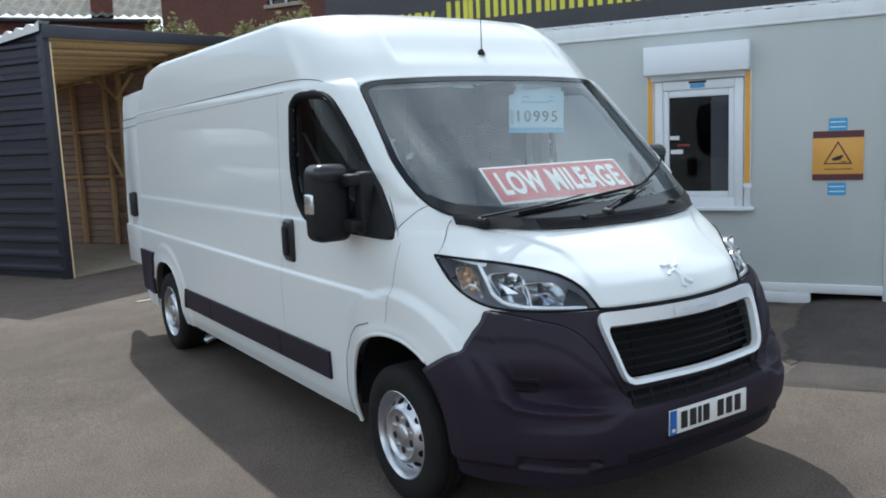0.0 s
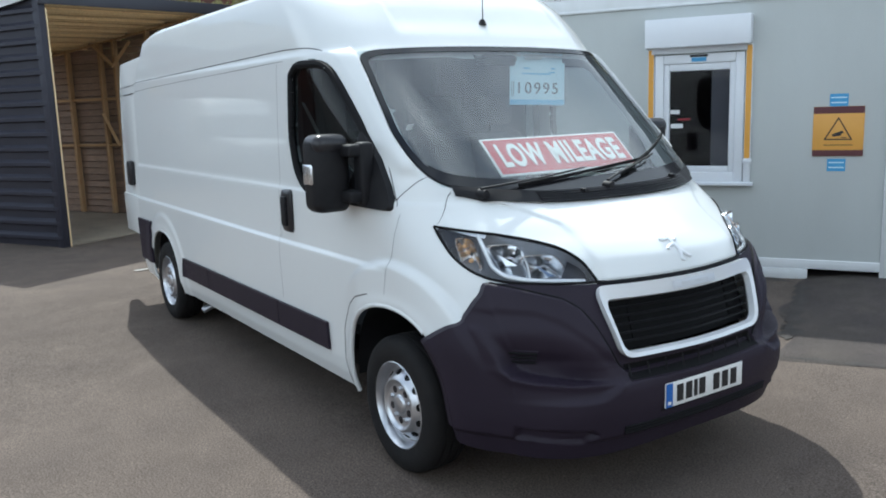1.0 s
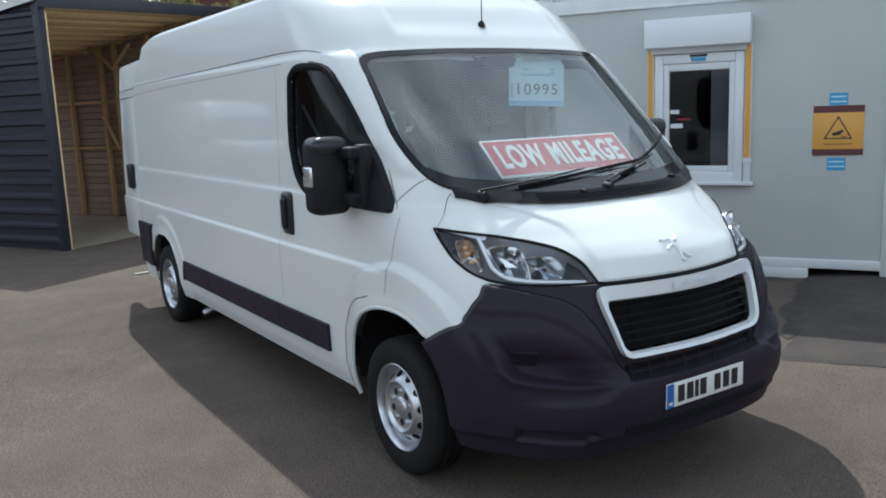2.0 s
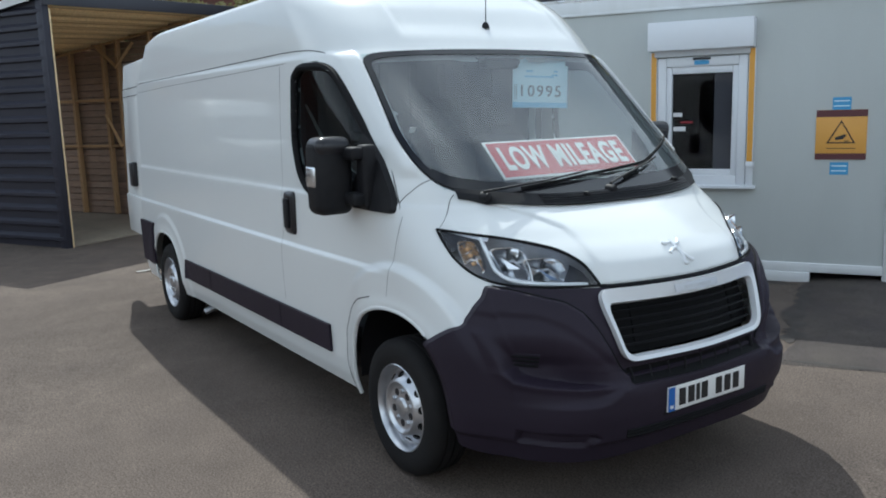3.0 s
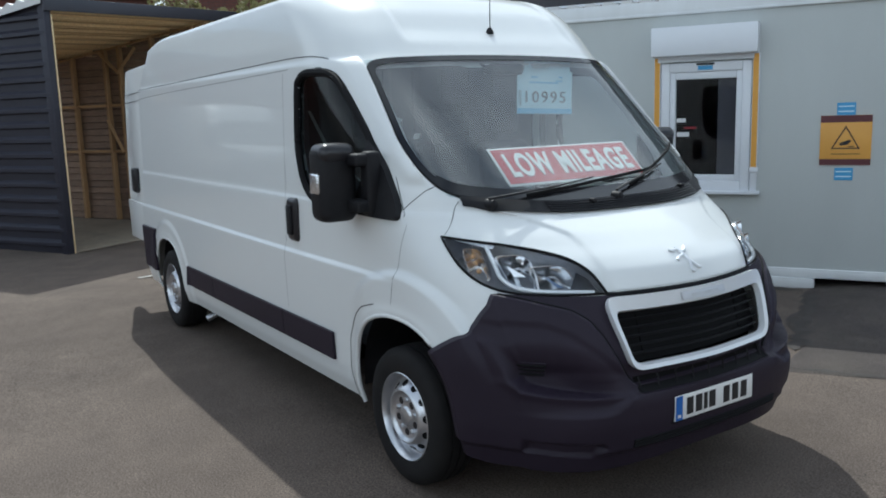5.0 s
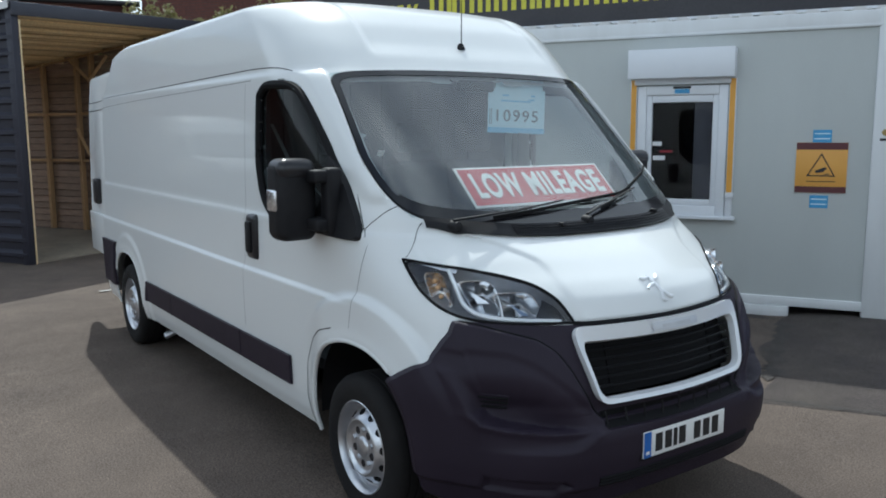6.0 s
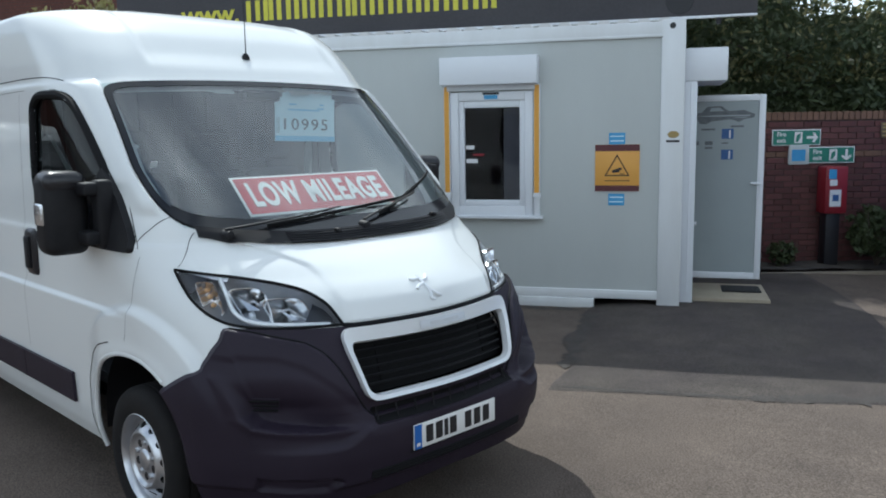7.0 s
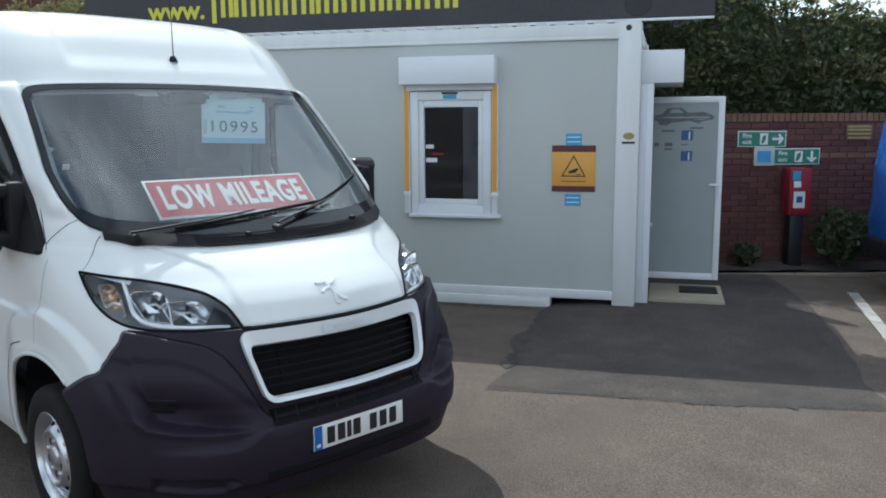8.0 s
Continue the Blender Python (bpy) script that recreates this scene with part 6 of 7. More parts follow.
def windscreen_cards():
    """The sale board on the dashboard and the price card behind the glass."""
    def inside(y, z, depth):
        return nose_point(y, z, -depth)
    tl, tr, br, bl = inside(-0.526, 1.580, 0.016), inside(0.353, 1.574, 0.016), inside(0.315, 1.418, 0.016), inside(-0.553, 1.409, 0.016)
    ex = ((tr + br) - (tl + bl)).normalized()
    ey = ((tl + tr) - (bl + br)).normalized()
    ez = ex.cross(ey).normalized()
    ey = ez.cross(ex)
    o = (tl + tr + br + bl) / 4
    m = Matrix((ex, ey, ez)).transposed().to_4x4()
    m.translation = o
    w, h = 0.885, 0.25
    board = root("sale_board", m, "red board lettered in white, leaning on the dashboard behind the windscreen", "sign")
    part("panel", box(-w / 2, w / 2, -h / 2, h / 2, -0.006, 0.0, 0.001), SIGN_WHITE, board)
    part("red_field", box(-w / 2 + 0.012, w / 2 - 0.012, -h / 2 + 0.012, h / 2 - 0.012, 0.0003, 0.002), SIGN_RED, board)
    words("LOW MILEAGE", 0.205, SIGN_WHITE, board, Matrix.Translation((0, -0.004, 0.003)), width=w * 0.88, bold=0.032, spacing=1.12)
    m = pose(-0.46, 0.29, 1.845, 90, 0, 90) @ pose(0, 0, 0, 0, 0, -1.8)
    card = root("price_card", m, "pale blue price card fixed inside the windscreen", "sign")
    w, h = 0.415, 0.245
    part("card", box(-w / 2, w / 2, -h / 2, h / 2, -0.002, 0.0), PAPER_BLUE, card)
    part("upper_slip", box(-0.155, 0.19, h / 2 - 0.03, h / 2 + 0.055, -0.005, -0.0025), PAPER_BLUE, card, "pale slip tucked behind the card")
    part("blue_foot", box(-w / 2, w / 2, -h / 2, -0.092, 0.0003, 0.001), STICKER_SKY, card)
    words("10995", 0.092, PRINT_GREY, card, Matrix.Translation((-0.005, -0.030, 0.002)), width=0.30, bold=0.0, spacing=1.25)
    for x in (-0.195, -0.182):
        part("rule", box(x - 0.0018, x + 0.0018, -0.075, 0.01, 0.001, 0.0016), PRINT_GREY, card)
    for y, x0, x1 in ((0.085, -0.11, -0.06), (0.088, 0.10, 0.13), (0.055, -0.12, 0.10), (0.066, 0.08, 0.13)):
        part("print_bar", box(x0, x1, y - 0.005, y + 0.005, 0.0003, 0.0012), STICKER_SKY, card)


windscreen_cards()

# ---- the open shed beside the yard (in the cabin's axes) ----
def build_shed():
    shed = root("open_shed", CABIN, "timber shed with slate-blue steel cladding, open at one end", "shed")
    U, D0, D1, LEFT = -8.33, -0.75, 2.30, -12.6
    under = lambda u: 3.20 + 0.125 * (u - U)
    # ribbed wall
    prof = []
    z, pitch = -0.035, 0.205
    while z < 3.3:
        prof += [(z, 0.0), (z + 0.095, 0.0), (z + 0.110, 0.050), (z + 0.155, 0.050), (z + pitch - 0.004, 0.0)]
        z += pitch
    verts, faces = [], []
    for u in np.linspace(LEFT, U - 0.02, 24):
        for zz, h in prof:
            verts.append((u, D0 - h, min(zz, under(u) + 0.14)))
    n = len(prof)
    for i in range(23):
        for j in range(n - 1):
            faces.append((i * n + j, i * n + j + 1, (i + 1) * n + j + 1, (i + 1) * n + j))
    part("clad_wall", (verts, faces), CLADDING, shed, "slate-blue horizontal box-profile steel wall", smooth=False)
    part("wall_lining", box(LEFT, U - 0.04, D0 + 0.01, D0 + 0.03, -0.04, 2.2), TIMBER_OLD, shed)
    part("corner_flashing", box(U - 0.11, U + 0.012, D0 - 0.045, D0 + 0.06, -0.04, 3.38, 0.006), CLADDING, shed, "dark corner flashing")
    part("corner_post", box(U - 0.05, U + 0.010, D0 + 0.062, D0 + 0.088, -0.04, 3.2, 0.006), TIMBER, shed, "new softwood corner post")
    # the roof climbs a little to the back
    climb = Matrix.Identity(4)
    climb[2][1], climb[2][3] = 0.04, -0.04 * D0
    back = 0.04 * (D1 - D0)
    fascia = prism([(D0 - 0.06, 3.245), (D1 + 0.75, 3.245), (D1 + 0.75, 3.42), (D0 - 0.06, 3.42)], 0.03, "x", U + 0.014, 0.004)
    fascia.transform(climb)
    part("fascia", fascia, FASCIA_STEEL, shed, "dark folded steel fascia")
    roof = prism([(LEFT, under(LEFT) + 0.15), (U + 0.012, under(U) + 0.15), (U + 0.012, under(U) + 0.19), (LEFT, under(LEFT) + 0.19)], D1 - D0 + 0.7, "y", D0 - 0.04)
    roof.transform(climb)
    part("roof", roof, CLADDING, shed, "low pitched steel roof", smooth=False)
    xs = np.arange(LEFT, U + 0.03, 0.11)
    verge_v, verge_f = [], []
    for i, u in enumerate(xs):
        h = 0.090 if i % 2 else 0.040
        verge_v += [(u, D0 - 0.085, under(u) + 0.13), (u, D0 - 0.085, under(u) + 0.175 + h), (u, D0 + 0.10, under(u) + 0.175 + h)]
    for i in range(len(xs) - 1):
        a, b = 3 * i, 3 * (i + 1)
        verge_f += [(a, b, b + 1, a + 1), (a + 1, b + 1, b + 2, a + 2)]
    part("roof_edge_sheet", (verge_v, verge_f), WHITE_SHEET, shed, "white ribbed sheet along the roof edge", smooth=False)
    part("floor_slab", box(LEFT, U - 0.02, D0 + 0.10, D1 + 0.02, -0.08, -0.006, 0.004), SLAB, shed, "pale grey concrete floor")
    # ceiling boards and purlins, running from front to back
    for i in range(46):
        u = U - 0.02 - i * 0.145
        if u < LEFT + 0.2:
            break
        z = under(u)
        part("ceiling_board", box(u - 0.140, u, D0 + 0.05, D1 + 0.6, z + 0.10, z + 0.125, m=climb), TIMBER, shed, smooth=False)
    for i in range(16):
        u = U - 0.06 - i * 0.40
        z = under(u)
        part("purlin", box(u - 0.045, u, D0 + 0.05, D1 + 0.6, z + 0.055, z + 0.099, 0.003, m=climb), TIMBER, shed, smooth=False)
    # back wall: lapped boards on posts
    for i in range(28):
        z = 0.0 + i * 0.118
        left_limit = LEFT
        right = U + 0.6
        if z + 0.03 > under(LEFT) + back:
            left_limit = max(LEFT, U + (z + 0.03 - back - 3.20) / 0.125)
        if left_limit > right - 0.3:
            break
        bm = box(left_limit, right, D1 + 0.03, D1 + 0.055, z, z + 0.110)
        bm.transform(Matrix.Translation((0, D1 + 0.04, z)) @ pose(0, 0, 0, -15, 0, 0) @ Matrix.Translation((0, -D1 - 0.04, -z)))
        part("board", bm, TIMBER_OLD, shed, smooth=False)
    part("board_backing", box(LEFT, U + 0.6, D1 + 0.085, D1 + 0.10, -0.04, 2.75), POST_BLACK, shed, "dark sheet behind the boards")
    for u in (-12.4, -11.53, -10.70, -10.34, -9.55, -8.6):
        part("stud", box(u - 0.03, u + 0.03, D1 - 0.06, D1 + 0.028, 0.0, under(min(u, U)) + back + 0.02, 0.004), STUD, shed, smooth=False)
    for z in (1.24, 2.06):
        part("rail", box(LEFT, U + 0.5, D1 - 0.03, D1 + 0.028, z - 0.022, z + 0.022, 0.004), STUD, shed, smooth=False)
    part("wall_plate", prism([(LEFT, under(LEFT) + back - 0.01), (U, under(U) + back - 0.01), (U, under(U) + back + 0.02), (LEFT, under(LEFT) + back + 0.02)], 0.06, "y", D1 - 0.04), STUD, shed, smooth=False)
    for a, b in (((-10.34, 2.62), (-10.78, 3.0 - 0.02)), ((-10.34, 2.62), (-9.9, 3.02)), ((-10.70, 1.80), (-10.36, 1.22))):
        part("brace", tube([(a[0], D1 - 0.08, a[1]), (b[0], D1 - 0.08, b[1])], 0.035, 4), STUD, shed, smooth=False)


build_shed()


# ---- brick wall, planting, signs at the yard's end ----
WALL = pose(-0.45, 8.35, 0, 0, 0, 46)       # x along the wall, y into it


def build_brick_wall():
    w = root("brick_wall", WALL, "red brick boundary wall with a buff band and a brick-on-edge top", "wall")
    part("core", box(-5.0, 8.0, 0.012, 0.215, -0.06, 1.835), MORTAR, w, "mortar")
    L, H, g = 0.215, 0.065, 0.010

    def brick_mesh(l, h, mat_, name):
        bm = box(0, l, 0, 0.10, 0, h, 0.004, 1)
        me = bpy.data.meshes.new(name)
        bm.to_mesh(me)
        bm.free()
        me.materials.append(mat_)
        return me
    red, buff, edge = brick_mesh(L, H, BRICK, "brick"), brick_mesh(L, H, BUFF_BRICK, "brick"), brick_mesh(H, 0.105, BUFF_BRICK, "edge_brick")
    rows_ = 24
    far = {0: [[], []], 1: [[], []]}
    rnd = random.Random(4)
    for r in range(rows_):
        z = 0.03 + r * (H + g)
        is_buff = 18 <= r <= 18
        x = -5.0 - (0.5 * (L + g) if r % 2 else 0)
        while x < 7.8:
            if -1.12 < x < 1.28:
                ob = new("brick", buff if is_buff else red)
                ob.parent = w
                ob.location = (x, rnd.uniform(-0.003, 0.003), z)
            else:
                v, f = far[1 if is_buff else 0]
                o = len(v)
                v += [(x + a * L, b * 0.05, z + c * H) for a in (0, 1) for b in (0, 1) for c in (0, 1)]
                f += [tuple(o + k for k in q) for q in ((0, 1, 3, 2), (4, 6, 7, 5), (0, 4, 5, 1), (2, 3, 7, 6), (1, 5, 7, 3), (0, 2, 6, 4))]
            x += L + g
    for k, m_ in ((0, BRICK), (1, BUFF_BRICK)):
        ob = part("brickwork", far[k], m_, w, smooth=False)
        ob["kind"] = "stuff"
    x = -5.0
    tops = [[], []]
    while x < 7.9:
        if -1.12 < x < 1.28:
            ob = new("edge_brick", edge)
            ob.parent = w
            ob.location = (x, -0.012 + rnd.uniform(-0.003, 0.003), 1.838)
        else:
            o = len(tops[0])
            tops[0] += [(x + a * H, -0.012 + b * 0.24, 1.838 + c * 0.105) for a in (0, 1) for b in (0, 1) for c in (0, 1)]
            tops[1] += [tuple(o + k for k in q) for q in ((0, 1, 3, 2), (4, 6, 7, 5), (0, 4, 5, 1), (2, 3, 7, 6), (1, 5, 7, 3), (0, 2, 6, 4))]
        x += H + g
    ob = part("edge_brickwork", tops, BUFF_BRICK, w, smooth=False)
    ob["kind"] = "stuff"
    part("coping_core", box(-5.0, 8.0, 0.0, 0.215, 1.836, 1.932), MORTAR, w)
    # planting bed and its kerb
    xs, ys = np.linspace(-3.0, 7.5, 60), np.linspace(-0.62, 0.0, 8)
    verts = [(x, y, 0.045 + 0.03 * noise.noise(Vector((x * 5, y * 5, 2))) + 0.02 * noise.noise(Vector((x * 17, y * 17, 5)))) for x in xs for y in ys]
    faces = [(i * 8 + j, (i + 1) * 8 + j, (i + 1) * 8 + j + 1, i * 8 + j + 1) for i in range(59) for j in range(7)]
    b = part("planting_bed", (verts, faces), SOIL)
    b.matrix_world = WALL
    tagged(b, "bare earth planting bed under the wall", "planting bed", kind="structure")
    for i in range(11):
        x = -3.0 + i * 0.915
        k = root("kerb", WALL, "low grey concrete edging kerb along the planting bed", "kerb", "kerbs along the bed", "structure")
        part("kerb_stone", box(x, x + 0.905, -0.69, -0.62, -0.08, 0.020, 0.008), SLAB, k)


build_brick_wall()


def wall_sign(x0, x1, z0, z1, arrow, grey):
    s = root("fire_exit_sign", WALL, "green and white fire exit sign on the brick wall", "sign", "fire exit signs")
    part("board", box(x0, x1, -0.020, -0.014, z0, z1, 0.002), SIGN_WHITE, s)
    g0 = x0 + 0.012 + (0.25 if grey else 0)
    part("green_field", box(g0, x1 - 0.012, -0.0225, -0.0205, z0 + 0.012, z1 - 0.012), SIGN_GREEN, s)
    if grey:
        part("grey_panel", box(x0 + 0.004, g0 - 0.006, -0.030, -0.0205, z0 - 0.012, z1 + 0.03, 0.003), CABIN_GREY, s, "grey panel with a blue label")
        part("blue_label", box(x0 + 0.04, g0 - 0.05, -0.032, -0.0305, z0 + 0.03, z1 - 0.03), STICKER_BLUE, s)
    face = -0.024
    w = x1 - g0
    for word, dz in (("Fire", 0.040), ("exit", -0.038)):
        words(word, 0.075, SIGN_WHITE, s, Matrix.Translation((g0 + 0.105, face, 0.5 * (z0 + z1) + dz)) @ pose(0, 0, 0, 90, 0, 0), depth=0.001)
    mid = g0 + 0.52 * w
    zc = 0.5 * (z0 + z1)
    part("door_mark", box(mid - 0.045, mid + 0.055, face - 0.001, face, zc - 0.07, zc + 0.07), SIGN_WHITE, s)
    part("door_mark_inner", prism([(mid - 0.03, zc - 0.055), (mid + 0.0, zc - 0.055), (mid + 0.03, zc + 0.0), (mid + 0.03, zc + 0.055), (mid - 0.015, zc + 0.03)], 0.001, "y", face - 0.0022), SIGN_GREEN, s, smooth=False)
    ax = g0 + 0.82 * w
    pts = [(-0.07, -0.016), (0.02, -0.016), (0.0, -0.06), (0.028, -0.06), (0.075, 0.0), (0.028, 0.06), (0.0, 0.06), (0.02, 0.016), (-0.07, 0.016)]
    if arrow == "down":
        pts = [(b, -a) for a, b in pts]
    part("arrow", prism([(ax + a, zc + b) for a, b in pts], 0.001, "y", face - 0.001), SIGN_WHITE, s, smooth=False)


wall_sign(-0.79, -0.175, 1.525, 1.725, "right", False)
wall_sign(-0.575, 0.265, 1.30, 1.505, "down", True)


def build_yard_end_things():
    b = root("red_call_box", WALL, "red metal box with notices on a black post", "box")
    part("post", box(-0.19, -0.02, -0.30, -0.12, 0.04, 0.70, 0.01), POST_BLACK, b, "black post")
    body = part("case", box(-0.235, 0.040, -0.34, -0.10, 0.69, 1.27, 0.015), BOX_RED, b)
    part("case_door", box(-0.215, 0.020, -0.352, -0.341, 0.72, 1.245, 0.006), BOX_RED, body)
    for x0, x1, z0, z1, m_ in ((-0.205, -0.11, 1.12, 1.235, STICKER_BLUE), (-0.19, -0.10, 1.035, 1.11, STICKER_WHITE), (-0.185, -0.045, 0.78, 0.985, STICKER_WHITE), (-0.15, -0.075, 0.845, 0.925, STICKER_NAVY)):
        d = 0.0015 if m_ is not STICKER_NAVY else 0.003
        part("notice", box(x0, x1, -0.3525 - d, -0.3525, z0, z1), m_, body)
    s = root("brown_sign", WALL, "small brown sign with gold bars on the brick wall", "sign")
    part("board", box(0.58, 0.92, -0.020, -0.014, 1.60, 1.80, 0.002), BROWN_SIGN, s)
    for z in (1.635, 1.685, 1.735, 1.775):
        part("print_bar", box(0.605, 0.895, -0.022, -0.0202, z - 0.012, z + 0.010), GOLD, s)


build_yard_end_things()


def leaf_cloud(name, centre_fn, count, size, seed, squash=1.0):
    """Small folded leaves, each turned its own way; centre_fn gives places."""
    r = np.random.RandomState(seed)
    P = centre_fn(r, count)
    n = len(P)
    a = r.normal(size=(n, 3))
    a[:, 2] *= squash
    a /= np.linalg.norm(a, axis=1, keepdims=True)
    b = np.cross(a, r.normal(size=(n, 3)))
    b /= np.linalg.norm(b, axis=1, keepdims=True)
    c = np.cross(a, b)
    s = (size * r.uniform(0.6, 1.3, (n, 1)))
    v = np.empty((n, 6, 3))
    v[:, 0], v[:, 1], v[:, 2] = P - a * s, P - 0.1 * a * s + b * 0.42 * s + c * 0.12 * s, P + 0.55 * a * s + b * 0.30 * s + c * 0.10 * s
    v[:, 3], v[:, 4], v[:, 5] = P + a * s, P + 0.55 * a * s - b * 0.30 * s + c * 0.10 * s, P - 0.1 * a * s - b * 0.42 * s + c * 0.12 * s
    me = bpy.data.meshes.new(name)
    faces = np.arange(n * 6).reshape(n, 6)
    q = np.concatenate([faces[:, [0, 1, 2, 3]], faces[:, [0, 3, 4, 5]]])
    me.from_pydata(v.reshape(-1, 3).tolist(), [], q.tolist())
    return me


def branchy(bm_points, radius):
    return merged(*[tube(p, radius, 6, taper=0.35) for p in bm_points])


def build_hedge():
    h = root("tall_hedge", WALL, "tall dark green evergreen hedge behind the brick wall", "hedge")
    rnd = random.Random(7)
    stems = []
    for i in range(26):
        x = -4.2 + i * 0.45 + rnd.uniform(-0.1, 0.1)
        y = 1.1 + rnd.uniform(-0.2, 0.2)
        p = [Vector((x, y, 0.0))]
        for k in range(5):
            p.append(p[-1] + Vector((rnd.uniform(-0.15, 0.15), rnd.uniform(-0.12, 0.12), 0.6)))
        stems.append(p)
        for k in (2, 3, 4):
            stems.append([p[k], p[k] + Vector((rnd.uniform(-0.3, 0.3), rnd.uniform(-0.5, 0.1), 0.3)), p[k] + Vector((rnd.uniform(-0.5, 0.5), rnd.uniform(-0.8, 0.2), 0.5))])
    part("branchwork", branchy(stems, 0.04), BARK, h)

    def places(r, n):
        x = r.uniform(-4.6, 7.2, n)
        t = r.uniform(0, 1, n)
        # x < 0: unseen stretch behind the cabin, made taller to shade the yard
        z = 0.9 + t * (2.75 + 1.0 * np.clip(-x / 1.0, 0, 1))
        # bulging face with hollows
        bulge = np.array([noise.noise(Vector((a * 1.1, c * 1.3, 4.0))) + 0.5 * noise.noise(Vector((a * 3.1, c * 3.1, 8.0))) for a, c in zip(x, z)])
        top = 3.45 - 0.15 * np.clip((x - 0.2) / 0.8, 0, 1) + 1.0 * np.clip(-x / 1.0, 0, 1) + 0.35 * np.array([noise.noise(Vector((a * 0.9, 0, 2))) + 0.5 * noise.noise(Vector((a * 3.0, 0, 6))) for a in x])
        depth = np.abs(r.normal(0, 0.16, n))
        face = 0.42 - 0.28 * bulge + 0.35 * np.clip((z - 2.9) / 0.8, 0, 1) ** 2
        y = face + depth
        over = z > top
        z[over] = top[over] - np.abs(r.normal(0, 0.12, over.sum()))
        y[over] = r.uniform(0.5, 1.9, over.sum())
        return np.stack([x, y, z], 1)
    link("leaves", leaf_cloud("leaves", places, 30000, 0.055, 3), LEAF, h, "dark glossy leaves", smooth=False)

    # paler leaves on the crown put its sunlit look into the colour
    def sprigs(r, n):
        q = places(r, n)
        q[:, 2] = np.maximum(q[:, 2], 2.35) + r.uniform(0, 0.35, n)
        return q
    link("young_leaves", leaf_cloud("young_leaves", sprigs, 8000, 0.045, 13), LEAF_LIGHT, h, "lighter yellowish leaves on top, coloured as if sunlit", smooth=False)
    xs, zs = np.linspace(-4.6, 7.2, 60), np.linspace(0.2, 3.2, 18)
    # the core follows the unseen taller stretch, so it blocks the sun too
    verts = [(x, 0.95 - 0.20 * noise.noise(Vector((x * 1.1, z * 1.3, 4.0))), z + 0.12 * noise.noise(Vector((x * 2, z, 1))) + max(0.0, z - 2.0) * 0.8 * min(max(-x, 0.0), 1.0)) for x in xs for z in zs]
    verts += [(x, 1.7, z + max(0.0, z - 2.0) * 0.8 * min(max(-x, 0.0), 1.0)) for x in xs for z in zs]
    k = len(xs) * len(zs)
    faces = [(i * 18 + j, (i + 1) * 18 + j, (i + 1) * 18 + j + 1, i * 18 + j + 1) for i in range(59) for j in range(17)]
    faces += [tuple(k + q for q in f[::-1]) for f in faces]
    faces += [(i * 18 + 17, (i + 1) * 18 + 17, k + (i + 1) * 18 + 17, k + i * 18 + 17) for i in range(59)]
    part("inner_growth", (verts, faces), LEAF, h, "dense dark inner growth")


build_hedge()


def shrub(m, radius, height, count, mat_, seed, label, name="shrub", leaf=0.04):
    s = root(name, m, label, "shrub")
    rnd = random.Random(seed)
    stems = []
    for i in range(9):
        a = 2 * math.pi * i / 9
        stems.append([Vector((0, 0, 0)), Vector((0.3 * radius * math.cos(a), 0.3 * radius * math.sin(a), 0.4 * height)),
                      Vector((0.75 * radius * math.cos(a + 0.3), 0.75 * radius * math.sin(a + 0.3), height * rnd.uniform(0.65, 0.95)))])
    part("branchwork", branchy(stems, 0.012 + 0.01 * radius), BARK, s)

    def places(r, n):
        d = r.normal(size=(n, 3))
        d /= np.linalg.norm(d, axis=1, keepdims=True)
        lump = np.array([noise.noise(Vector(2.3 * q) + Vector((seed, 0, 0))) for q in d])
        rad = (0.78 + 0.38 * lump) * (1 - np.abs(r.normal(0, 0.16, n)))
        return np.stack([d[:, 0] * rad * radius, d[:, 1] * rad * radius, height * 0.52 + d[:, 2] * rad * height * 0.5], 1)
    link("leaves", leaf_cloud("leaves", places, count, leaf, seed), mat_, s, smooth=False)
    return s


shrub(WALL @ pose(0.42, -0.40, 0.03), 0.42, 0.80, 1900, LEAF, 21, "round dark green shrub beside the red box")
shrub(WALL @ pose(-0.72, -0.30, 0.03), 0.20, 0.34, 420, LEAF, 22, "low dark green shrub at the foot of the wall")
shrub(WALL @ pose(1.55, -0.35, 0.03), 0.42, 0.7, 1600, LEAF, 23, "round dark green shrub at the foot of the wall")
for i in range(16):
    u, d, r_, hh = -12.8 + 0.48 * i, 5.0 + 0.25 * (i % 2), 0.85 + 0.1 * (i % 3), 4.52 - 0.02 * i + 0.12 * math.sin(2.3 * i)
    shrub(CABIN @ pose(u, d, -0.03), r_, hh, 9000, LEAF_LIGHT, 31 + i, "tall straggly olive green bush behind the shed", "tall_bush", 0.062)


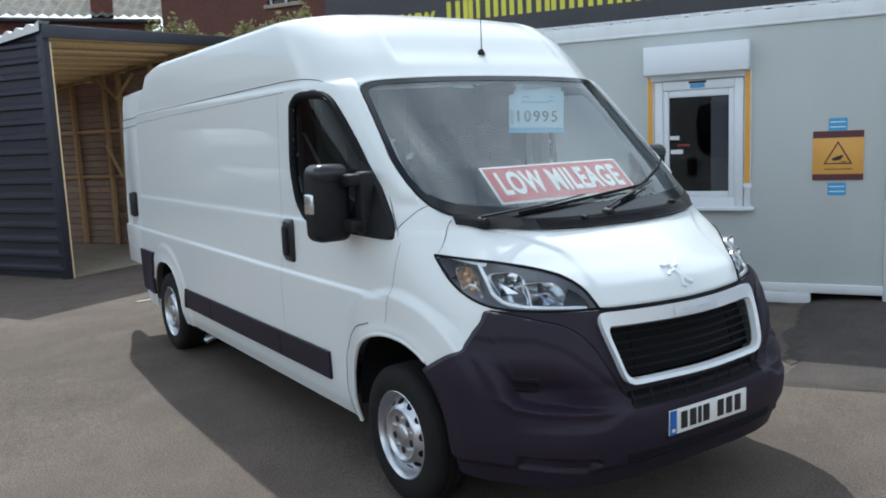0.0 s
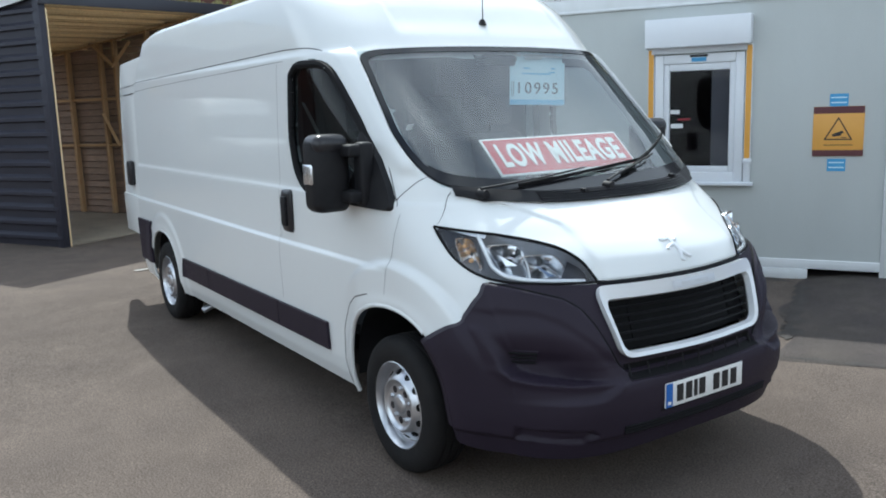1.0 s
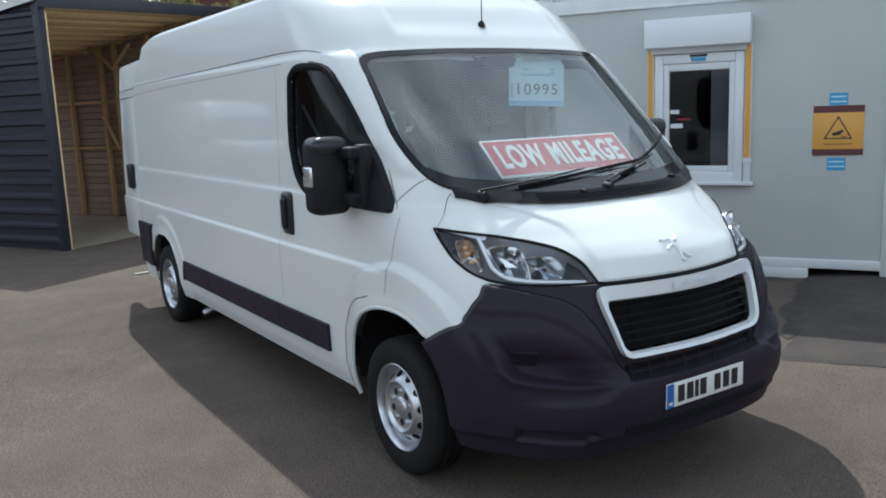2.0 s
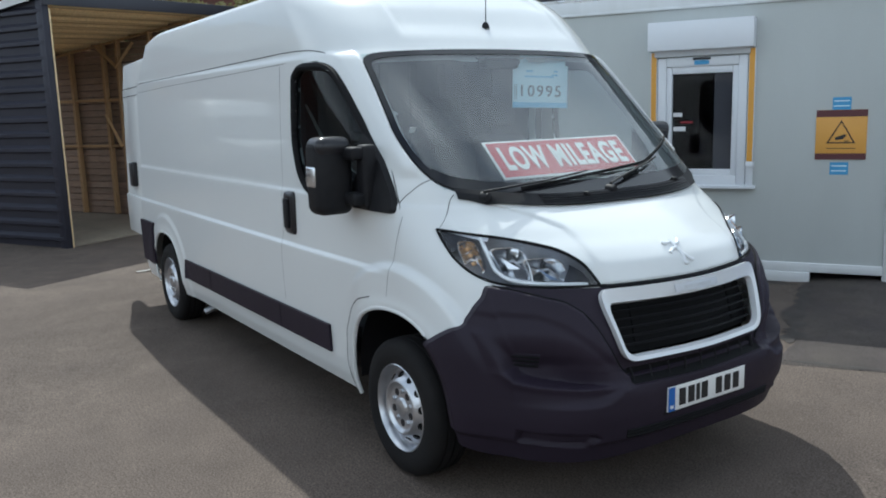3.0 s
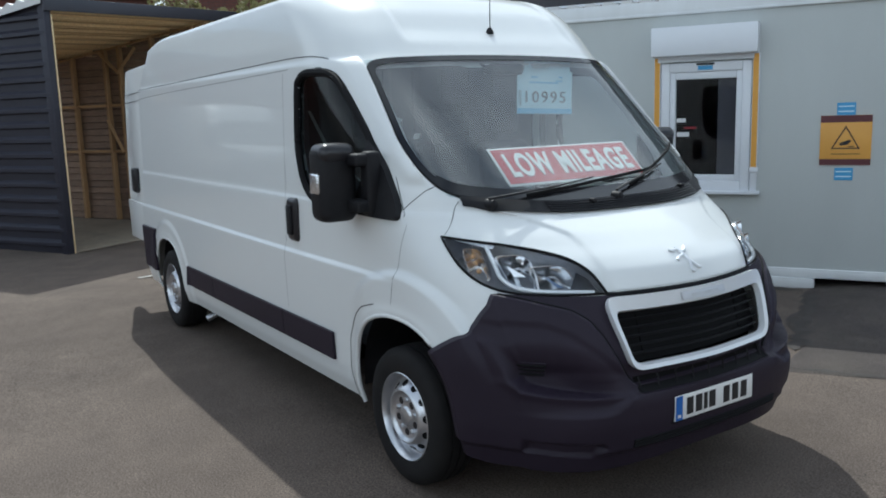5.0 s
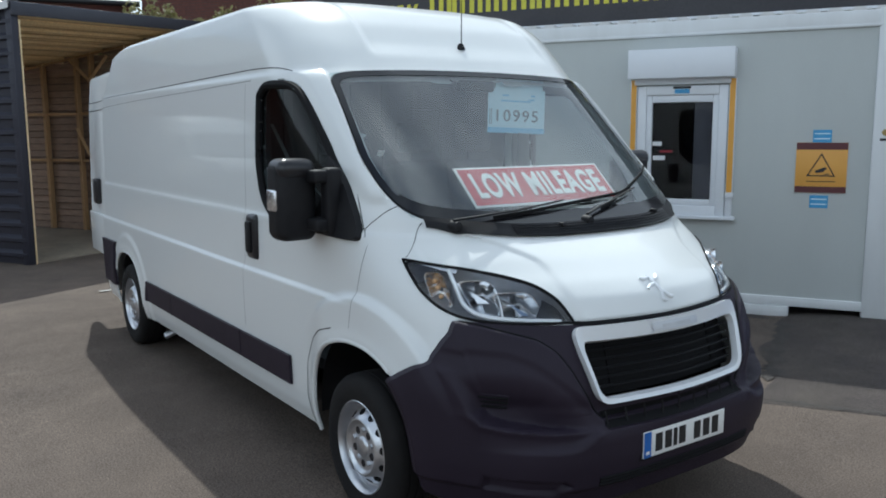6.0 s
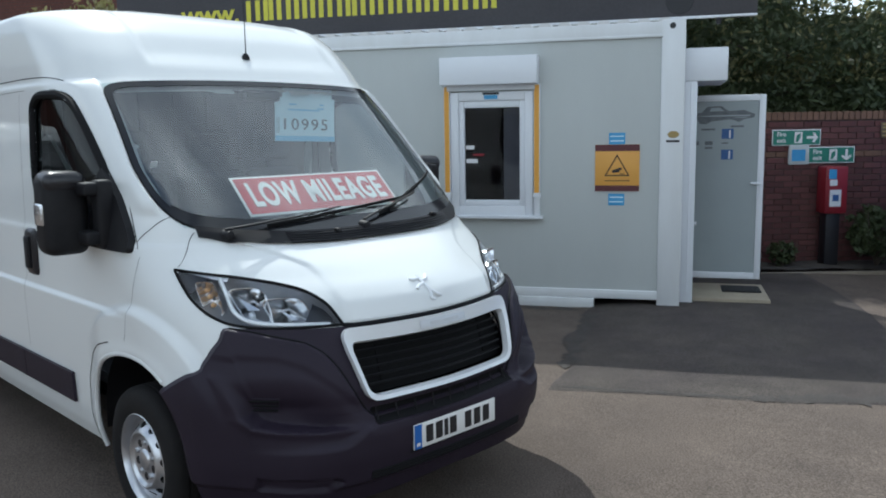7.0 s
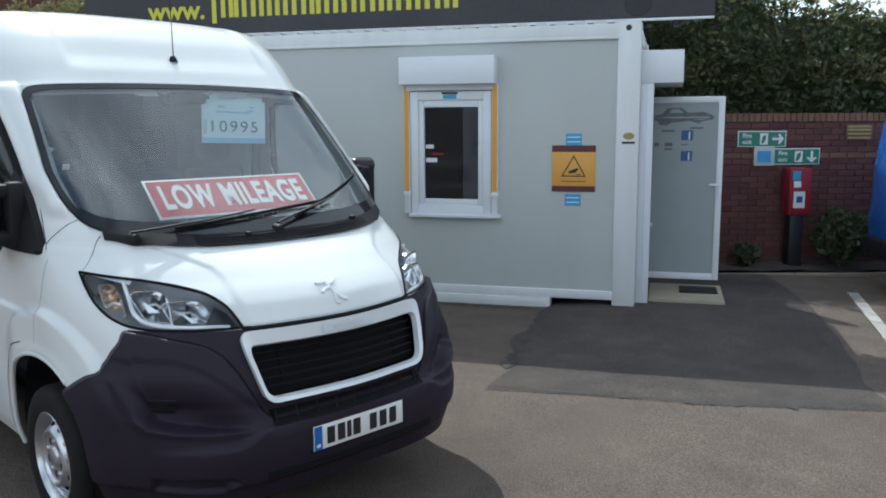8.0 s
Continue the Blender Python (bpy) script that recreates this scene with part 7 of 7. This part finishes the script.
# ---- the blue van at the yard's end ----
def build_blue_van():
    m = Matrix.Translation((1.675, 6.575, -0.015)) @ pose(0, 0, 0, 0, 0, 40)
    v = root("blue_van", m, "bright blue van parked at the yard's end", "van")
    # the outline seen from its side: x ahead (away), z up
    side = [(0.02, 0.35), (0.0, 0.8), (0.03, 1.35), (0.10, 1.86), (0.25, 1.95), (2.9, 1.97), (3.3, 1.80), (3.75, 1.25), (4.45, 1.08), (4.6, 0.75), (4.58, 0.35)]
    part("body", prism(side, 1.75, "y", 0.0, 0.05), BLUE_PAINT, v, "bright blue painted body")
    part("bumper", box(-0.07, 0.10, 0.06, 1.69, 0.34, 0.56, 0.04, 3), BLACK_PLASTIC, v)
    for x in (0.85, 3.75):
        for y in (0.09, 1.66):
            wh = root("wheel")
            wh.parent = v
            part("tyre", lathe([(0.19, -0.09), (0.30, -0.10), (0.32, -0.06), (0.32, 0.06), (0.30, 0.10), (0.19, 0.09)], 36, "y", (x, y, 0.32)), RUBBER, wh)
            part("rim", lathe([(0.19, -0.09), (0.17, -0.05), (0.06, -0.06), (0.0, -0.07)], 30, "y", (x, y, 0.32)), STEEL, wh)
            part("rim", lathe([(0.19, 0.09), (0.17, 0.05), (0.06, 0.06), (0.0, 0.07)], 30, "y", (x, y, 0.32)), STEEL, wh)
    part("side_window", box(2.2, 2.95, -0.006, 0.01, 1.25, 1.75, 0.02), FRIT, v)


build_blue_van()


# ---- buildings behind ----
def build_brick_building():
    b = root("brick_building", CABIN, "old dark red brick building behind the yard", "building")
    u0, u1, d = -15.7, -1.5, 9.0
    wins = ((-8.3, 5.9), (-5.6, 5.9), (-11.6, 5.9))
    cuts = sorted((a - 0.5, a + 0.5) for a, _ in wins)
    x = u0
    pieces = []
    for a, c in cuts:
        pieces += [(x, a, d, d + 0.3, -0.05, 9.5), (a, c, d, d + 0.3, -0.05, 5.2), (a, c, d, d + 0.3, 6.7, 9.5)]
        x = c
    pieces += [(x, u1, d, d + 0.3, -0.05, 9.5), (u0, u0 + 0.3, d + 0.3, d + 8, -0.05, 9.5), (u1 - 0.3, u1, d + 0.3, d + 8, -0.05, 9.5)]
    for q in pieces:
        part("wall", box(*q), FAR_BRICK, b, "dark red brickwork", smooth=False)
    part("roof", box(u0 - 0.2, u1 + 0.2, d - 0.2, d + 8, 9.5, 9.7), LICHEN_ROOF, b)
    for a, z in wins:
        w = part("window", box(a - 0.5, a + 0.5, d + 0.14, d + 0.16, 5.2, 6.7), FRIT, b, "window in the brickwork")
        part("window_frame", merged(*[tube([(a + p, d + 0.12, 5.2), (a + p, d + 0.12, 6.7)], 0.04, 4) for p in (-0.47, 0, 0.47)]), UPVC, w)
        part("window_sill", box(a - 0.58, a + 0.58, d - 0.06, d + 0.1, 5.1, 5.2, 0.01), CONCRETE, w)
    part("drain_pipe", tube([(-9.6, d - 0.06, 0), (-9.6, d - 0.06, 9.4)], 0.06, 8), POST_BLACK, b)
    # courses that can be told from afar
    lines = bmesh.new()
    for k in range(1, 60):
        z = 3.4 + 0.075 * k
        box(u0, u1, d - 0.004, d + 0.002, z - 0.005, z + 0.005, bm=lines)
    ob = part("mortar_joint", lines, MORTAR, b, smooth=False)
    ob["kind"] = "stuff"


build_brick_building()


def build_old_shed():
    m = CABIN @ Matrix.Translation((-15.95, 8.75, 0)) @ pose(0, 0, 0, 0, 0, 48)
    s = root("old_outbuilding", m, "old outbuilding with a lichened grey cement sheet roof", "outbuilding")
    verts, faces = [], []
    us = np.linspace(-20, 0.5, 290)
    for i, u in enumerate(us):
        h = 0.04 * math.sin(i * math.pi / 2.0)
        for t in np.linspace(0, 1, 8):
            verts.append((u + 1.2 * t * (u + 20) / 20, 7.0 * t, 5.28 + 2.9 * t + h))
    faces = [(i * 8 + j, (i + 1) * 8 + j, (i + 1) * 8 + j + 1, i * 8 + j + 1) for i in range(289) for j in range(7)]
    part("roof", (verts, faces), LICHEN_ROOF, s, "lichened corrugated cement roof")
    part("ridge_cap", tube([(-20, 7.0, 8.16), (1.2, 7.0, 8.16)], 0.14, 10), LICHEN_ROOF, s)
    part("gutter", tube([(-20, -0.06, 5.14), (0.3, -0.06, 5.14)], 0.08, 10), POST_BLACK, s, "black gutter")
    part("wall", box(-20, 0.1, 0.25, 0.5, -0.05, 5.25), FAR_BRICK, s)
    part("chimney", box(-1.45, -0.88, 0.30, 0.90, 5.0, 8.7, 0.02), FAR_BRICK, s, "dark brick chimney")


build_old_shed()


# ---- out of view: walls added to close the yard and dim reflections, and the white vans that the paint mirrors ----
def build_unseen_walls():
    # added unseen walls; heights chosen for what glass, paint and bumper receive
    for i, (x0, y0, x1, y1, h) in enumerate(((-7, -13, 18, -13, 2.6), (18, -13, 18, 16, 5.0), (-24, -13, -24, -2.0, 4.2), (-24, -13, -7, -13, 4.2), (8, 16, 18, 16, 2.6))):
        a, b = Vector((x0, y0, 0)), Vector((x1, y1, 0))
        d = b - a
        m = Matrix.Translation(a) @ pose(0, 0, 0, 0, 0, math.degrees(math.atan2(d.y, d.x)))
        ob = part("unseen_wall", box(0, d.length, -0.12, 0.12, -0.06, h), UNSEEN_WALL_GREY)
        ob.matrix_world = m
        tagged(ob, "plain grey wall added out of view to dim reflections and low sky light", "wall", kind="structure")


build_unseen_walls()
other = copy_thing(bpy.data.objects["panel_van"], pose(-17.3, -6.9, 0, 0, 0, 0))
tagged(other, label="white panel van parked on the far side of the yard")
